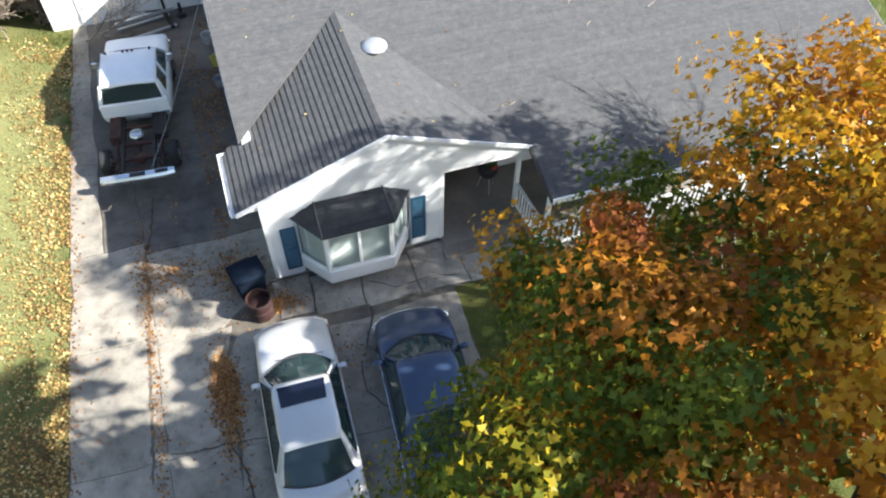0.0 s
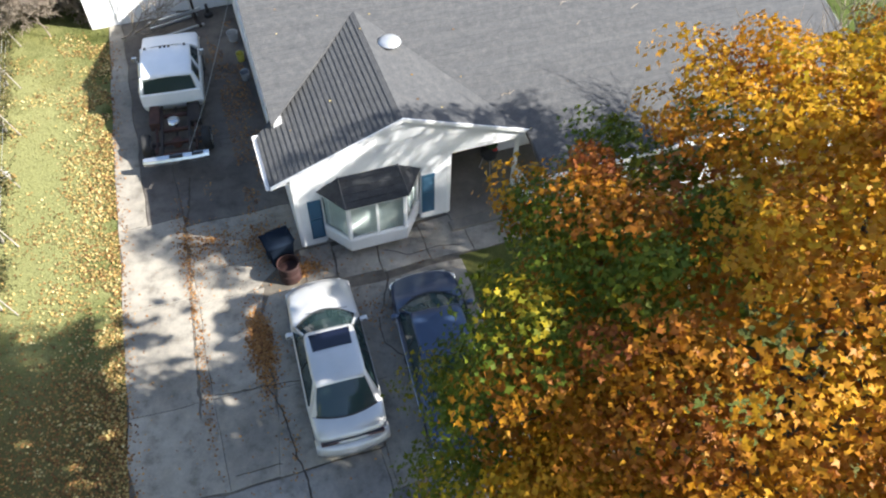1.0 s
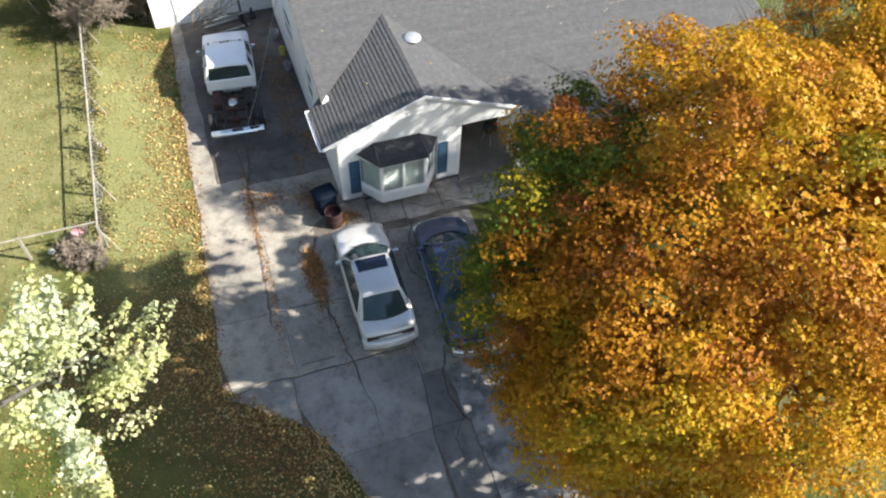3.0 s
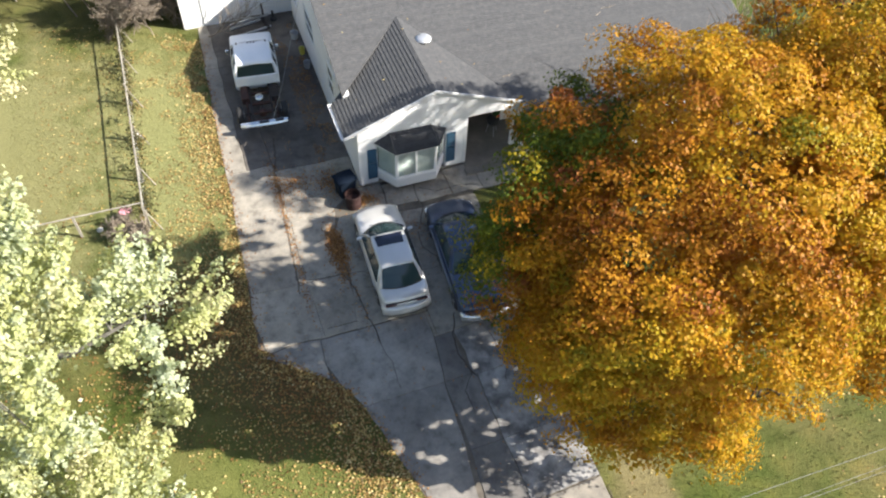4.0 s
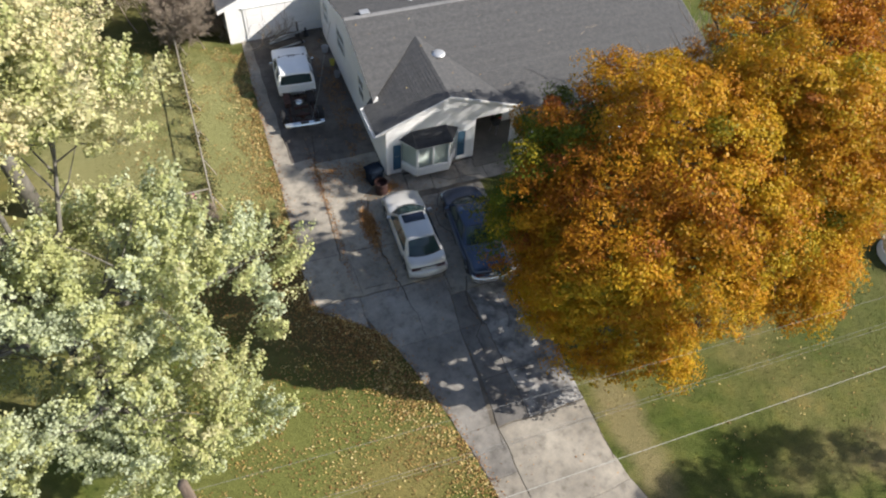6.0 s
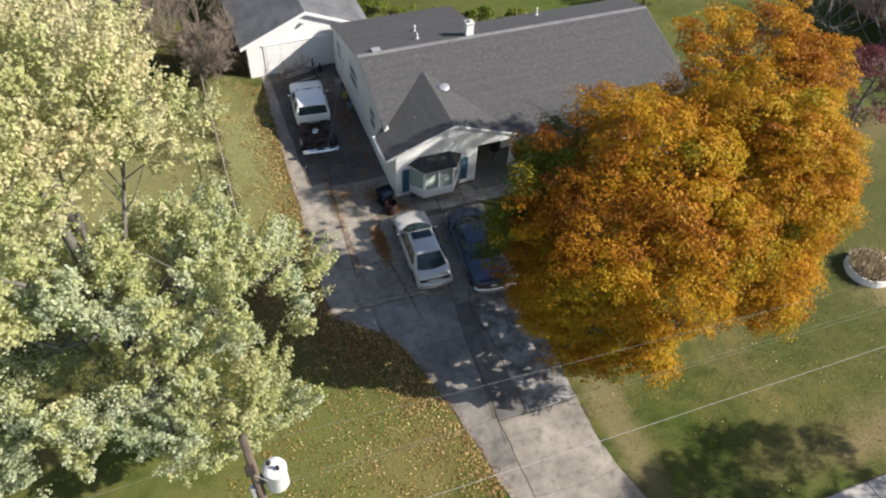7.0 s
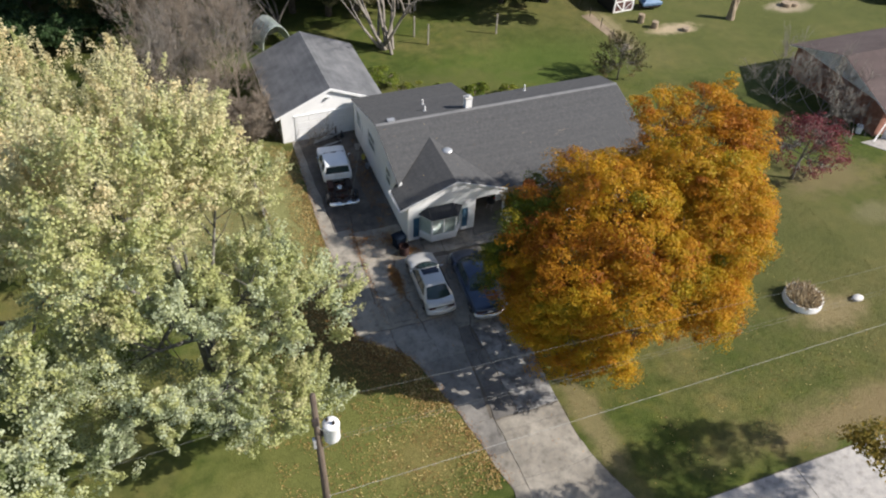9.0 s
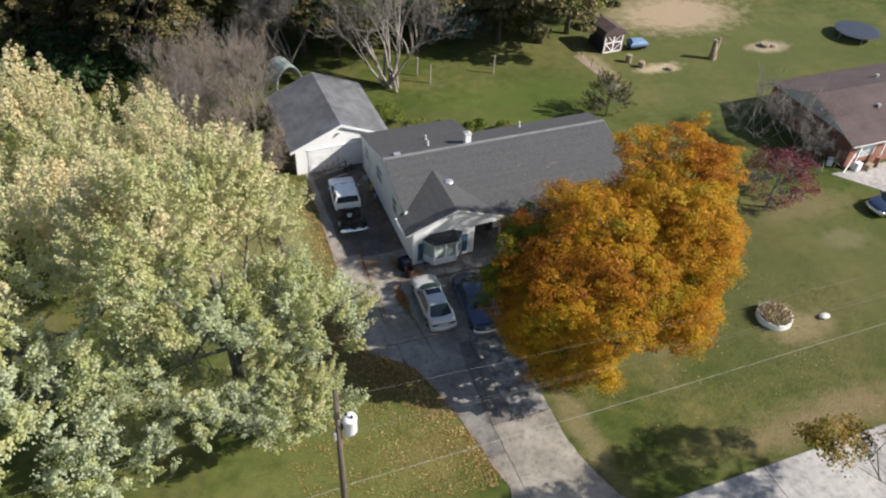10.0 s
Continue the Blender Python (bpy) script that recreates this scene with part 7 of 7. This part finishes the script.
part("cover", loft(rows, closed=True, caps=True), mat("pale_green_tarp", [(0.3, (0.42, 0.50, 0.45)), (0.7, (0.62, 0.66, 0.62))], 2.0, 0.5), tent)
part("end_wall", slab([(1.24 * math.cos(a), 1.15, 0.3 + 1.84 * math.sin(a)) for a in np.linspace(0, math.pi, 11)], (0, 0.03, 0)), M_STONE, tent)
for sx in (-1.27, 1.27):
    for y in (-1.1, 1.1):
        part("leg", tube([(sx, y, 0), (sx, y, 0.4)], 0.03, 6), M_GALV, tent)

# ---- leaf litter and grass ----
def stuff(name, label, v, f, tone, material, category):
    ob = new(name, from_arrays(name, v, f, material, tone))
    return tagged(ob, label, category, kind="stuff")


rg = np.random.default_rng(21)


def on_drive(p):
    lx = np.array([left_x(y) for y in p[:, 1]])
    rx = np.array([right_x(y) if y < 7.75 else (5.3 if y < 9.4 else -1.2) for y in p[:, 1]])
    return (p[:, 0] > lx) & (p[:, 0] < rx) & (p[:, 1] > -11.6)


def spread(n, x0, x1, y0, y1, near_edge=None):
    p = np.stack([rg.uniform(x0, x1, n), rg.uniform(y0, y1, n)], 1)
    if near_edge:
        lx = np.array([left_x(y) for y in p[:, 1]])
        p[:, 0] = lx - np.abs(rg.normal(0, near_edge, n))
    return p


def heap(n, x, y, sx, sy):
    return np.stack([rg.normal(x, sx, n), rg.normal(y, sy, n)], 1)


def clumpy(p, scale, low):
    keep = np.array([noise.noise(Vector((a * scale, b * scale, 3.0))) > low for a, b in p])
    return p[keep]


band = np.concatenate([clumpy(spread(9500, 0, 1, -8, 21, 0.7), 1.3, -0.2), spread(3000, 0, 1, -8, 14, 1.8)])
lawn = np.concatenate([clumpy(spread(9000, -12, -3, -8, 8), 0.8, -0.15), clumpy(spread(5000, -9, -5.5, 8, 22), 0.8, 0.05), clumpy(spread(2500, 3, 22, -11, 8), 0.5, 0.0), spread(1200, -13, -9, 8, 24)])
lawn = np.concatenate([lawn, heap(700, -4.1, -2.0, 0.5, 0.7)])
lawn = lawn[~on_drive(lawn)]
band = band[~on_drive(band)]
pts = np.concatenate([band, lawn])
p3 = np.column_stack([pts, rg.uniform(0.02, 0.055, len(pts))])
stuff("fallen_leaves", "yellow and tan fallen leaves scattered over the grass", *scatter(KITE, KITE_F, p3, rg.uniform(0.04, 0.098, len(p3)), None, 0.45, rg), M_LITTER, "fallen leaves")
shady = np.concatenate([heap(2000, -7.6, 5.4, 1.5, 1.5), heap(900, -9.6, 4.4, 1.6, 1.5), heap(2300, -5.2, 2.6, 1.3, 1.5), heap(2200, -4.6, 0.6, 1.2, 1.3)])
shady = shady[~on_drive(shady)]
red = np.concatenate([heap(2300, -2.74, 6.6, 0.17, 0.52), heap(200, -2.8, 5.5, 0.14, 0.5), heap(420, -3.55, 10.4, 0.42, 0.26), heap(330, -4.15, 10.6, 0.16, 0.75), heap(160, -3.7, 9.7, 0.5, 0.5), heap(760, -2.1, 9.9, 0.34, 0.45), heap(500, -1.1, 8.6, 0.3, 0.18), clumpy(spread(2600, -2.3, -1.25, 9.6, 21), 0.9, -0.1), clumpy(spread(1000, -3.4, -1.4, 12, 20), 0.7, 0.15), spread(420, -6, 3, 2.5, 9.3), spread(120, -3, 2.4, -8, 2.5), heap(330, -4.22, 8.2, 0.07, 1.5), heap(120, -4.3, 5.2, 0.06, 0.8), heap(70, -2.55, 3.6, 0.10, 0.7), heap(120, 0.4, 6.6, 0.3, 0.4)])
ey = rg.uniform(-8, 21, 900)
red = np.concatenate([red, np.stack([np.array([left_x(y) for y in ey]) + np.abs(rg.normal(0, 0.16, 900)), ey], 1)])
zz = rg.uniform(0.036, 0.06, len(red))
red3 = np.concatenate([np.column_stack([red, zz]), np.column_stack([shady, rg.uniform(0.02, 0.05, len(shady))])])
stuff("brown_leaves", "rust-brown leaves heaped on the driveway and along the walls", *scatter(KITE, KITE_F, red3, rg.uniform(0.035, 0.078, len(red3)), None, 0.4, rg), M_LITTER_BROWN, "fallen leaves")
rl = np.concatenate([spread(26, -1, 9, 8.2, 15.5)])
rl3 = np.array([(x, y, (main_z(y) if not (y < valley_top[1] and abs(x - GX) < (GZ - main_z(y)) / SG) else GZ - SG * abs(x - GX)) + 0.03) for x, y in rl if not (y < 9.3 and x < 5.4)])
stuff("roof_leaves", "a few dry leaves lying on the shingles", *scatter(KITE, KITE_F, rl3, rg.uniform(0.05, 0.1, len(rl3)), None, 0.2, rg), M_LITTER, "fallen leaves")
tuft = np.concatenate([spread(70000, -14, -3, -11, 24), spread(45000, 2.4, 26, -11.5, 7), spread(16000, -22, -9, 5, 26), spread(9000, 3, 24, 21, 34)])
tuft = tuft[~on_drive(tuft)]
tuft = tuft[~((tuft[:, 1] > 7.7) & (tuft[:, 0] > -1.2) & (tuft[:, 0] < 16.3) & (tuft[:, 1] < 20.6))]
tuft = tuft[~((tuft[:, 1] > 22) & (tuft[:, 0] > -6.3) & (tuft[:, 0] < 1.3))]
t3 = np.column_stack([tuft, np.full(len(tuft), -0.005)])
stuff("grass", "short uneven lawn grass, green and straw coloured", *scatter(BLADE * (2.2, 1.6, 1.0), BLADE_F, t3, rg.uniform(0.04, 0.10, len(t3)), None, 0.35, rg), M_GROUND, "grass")
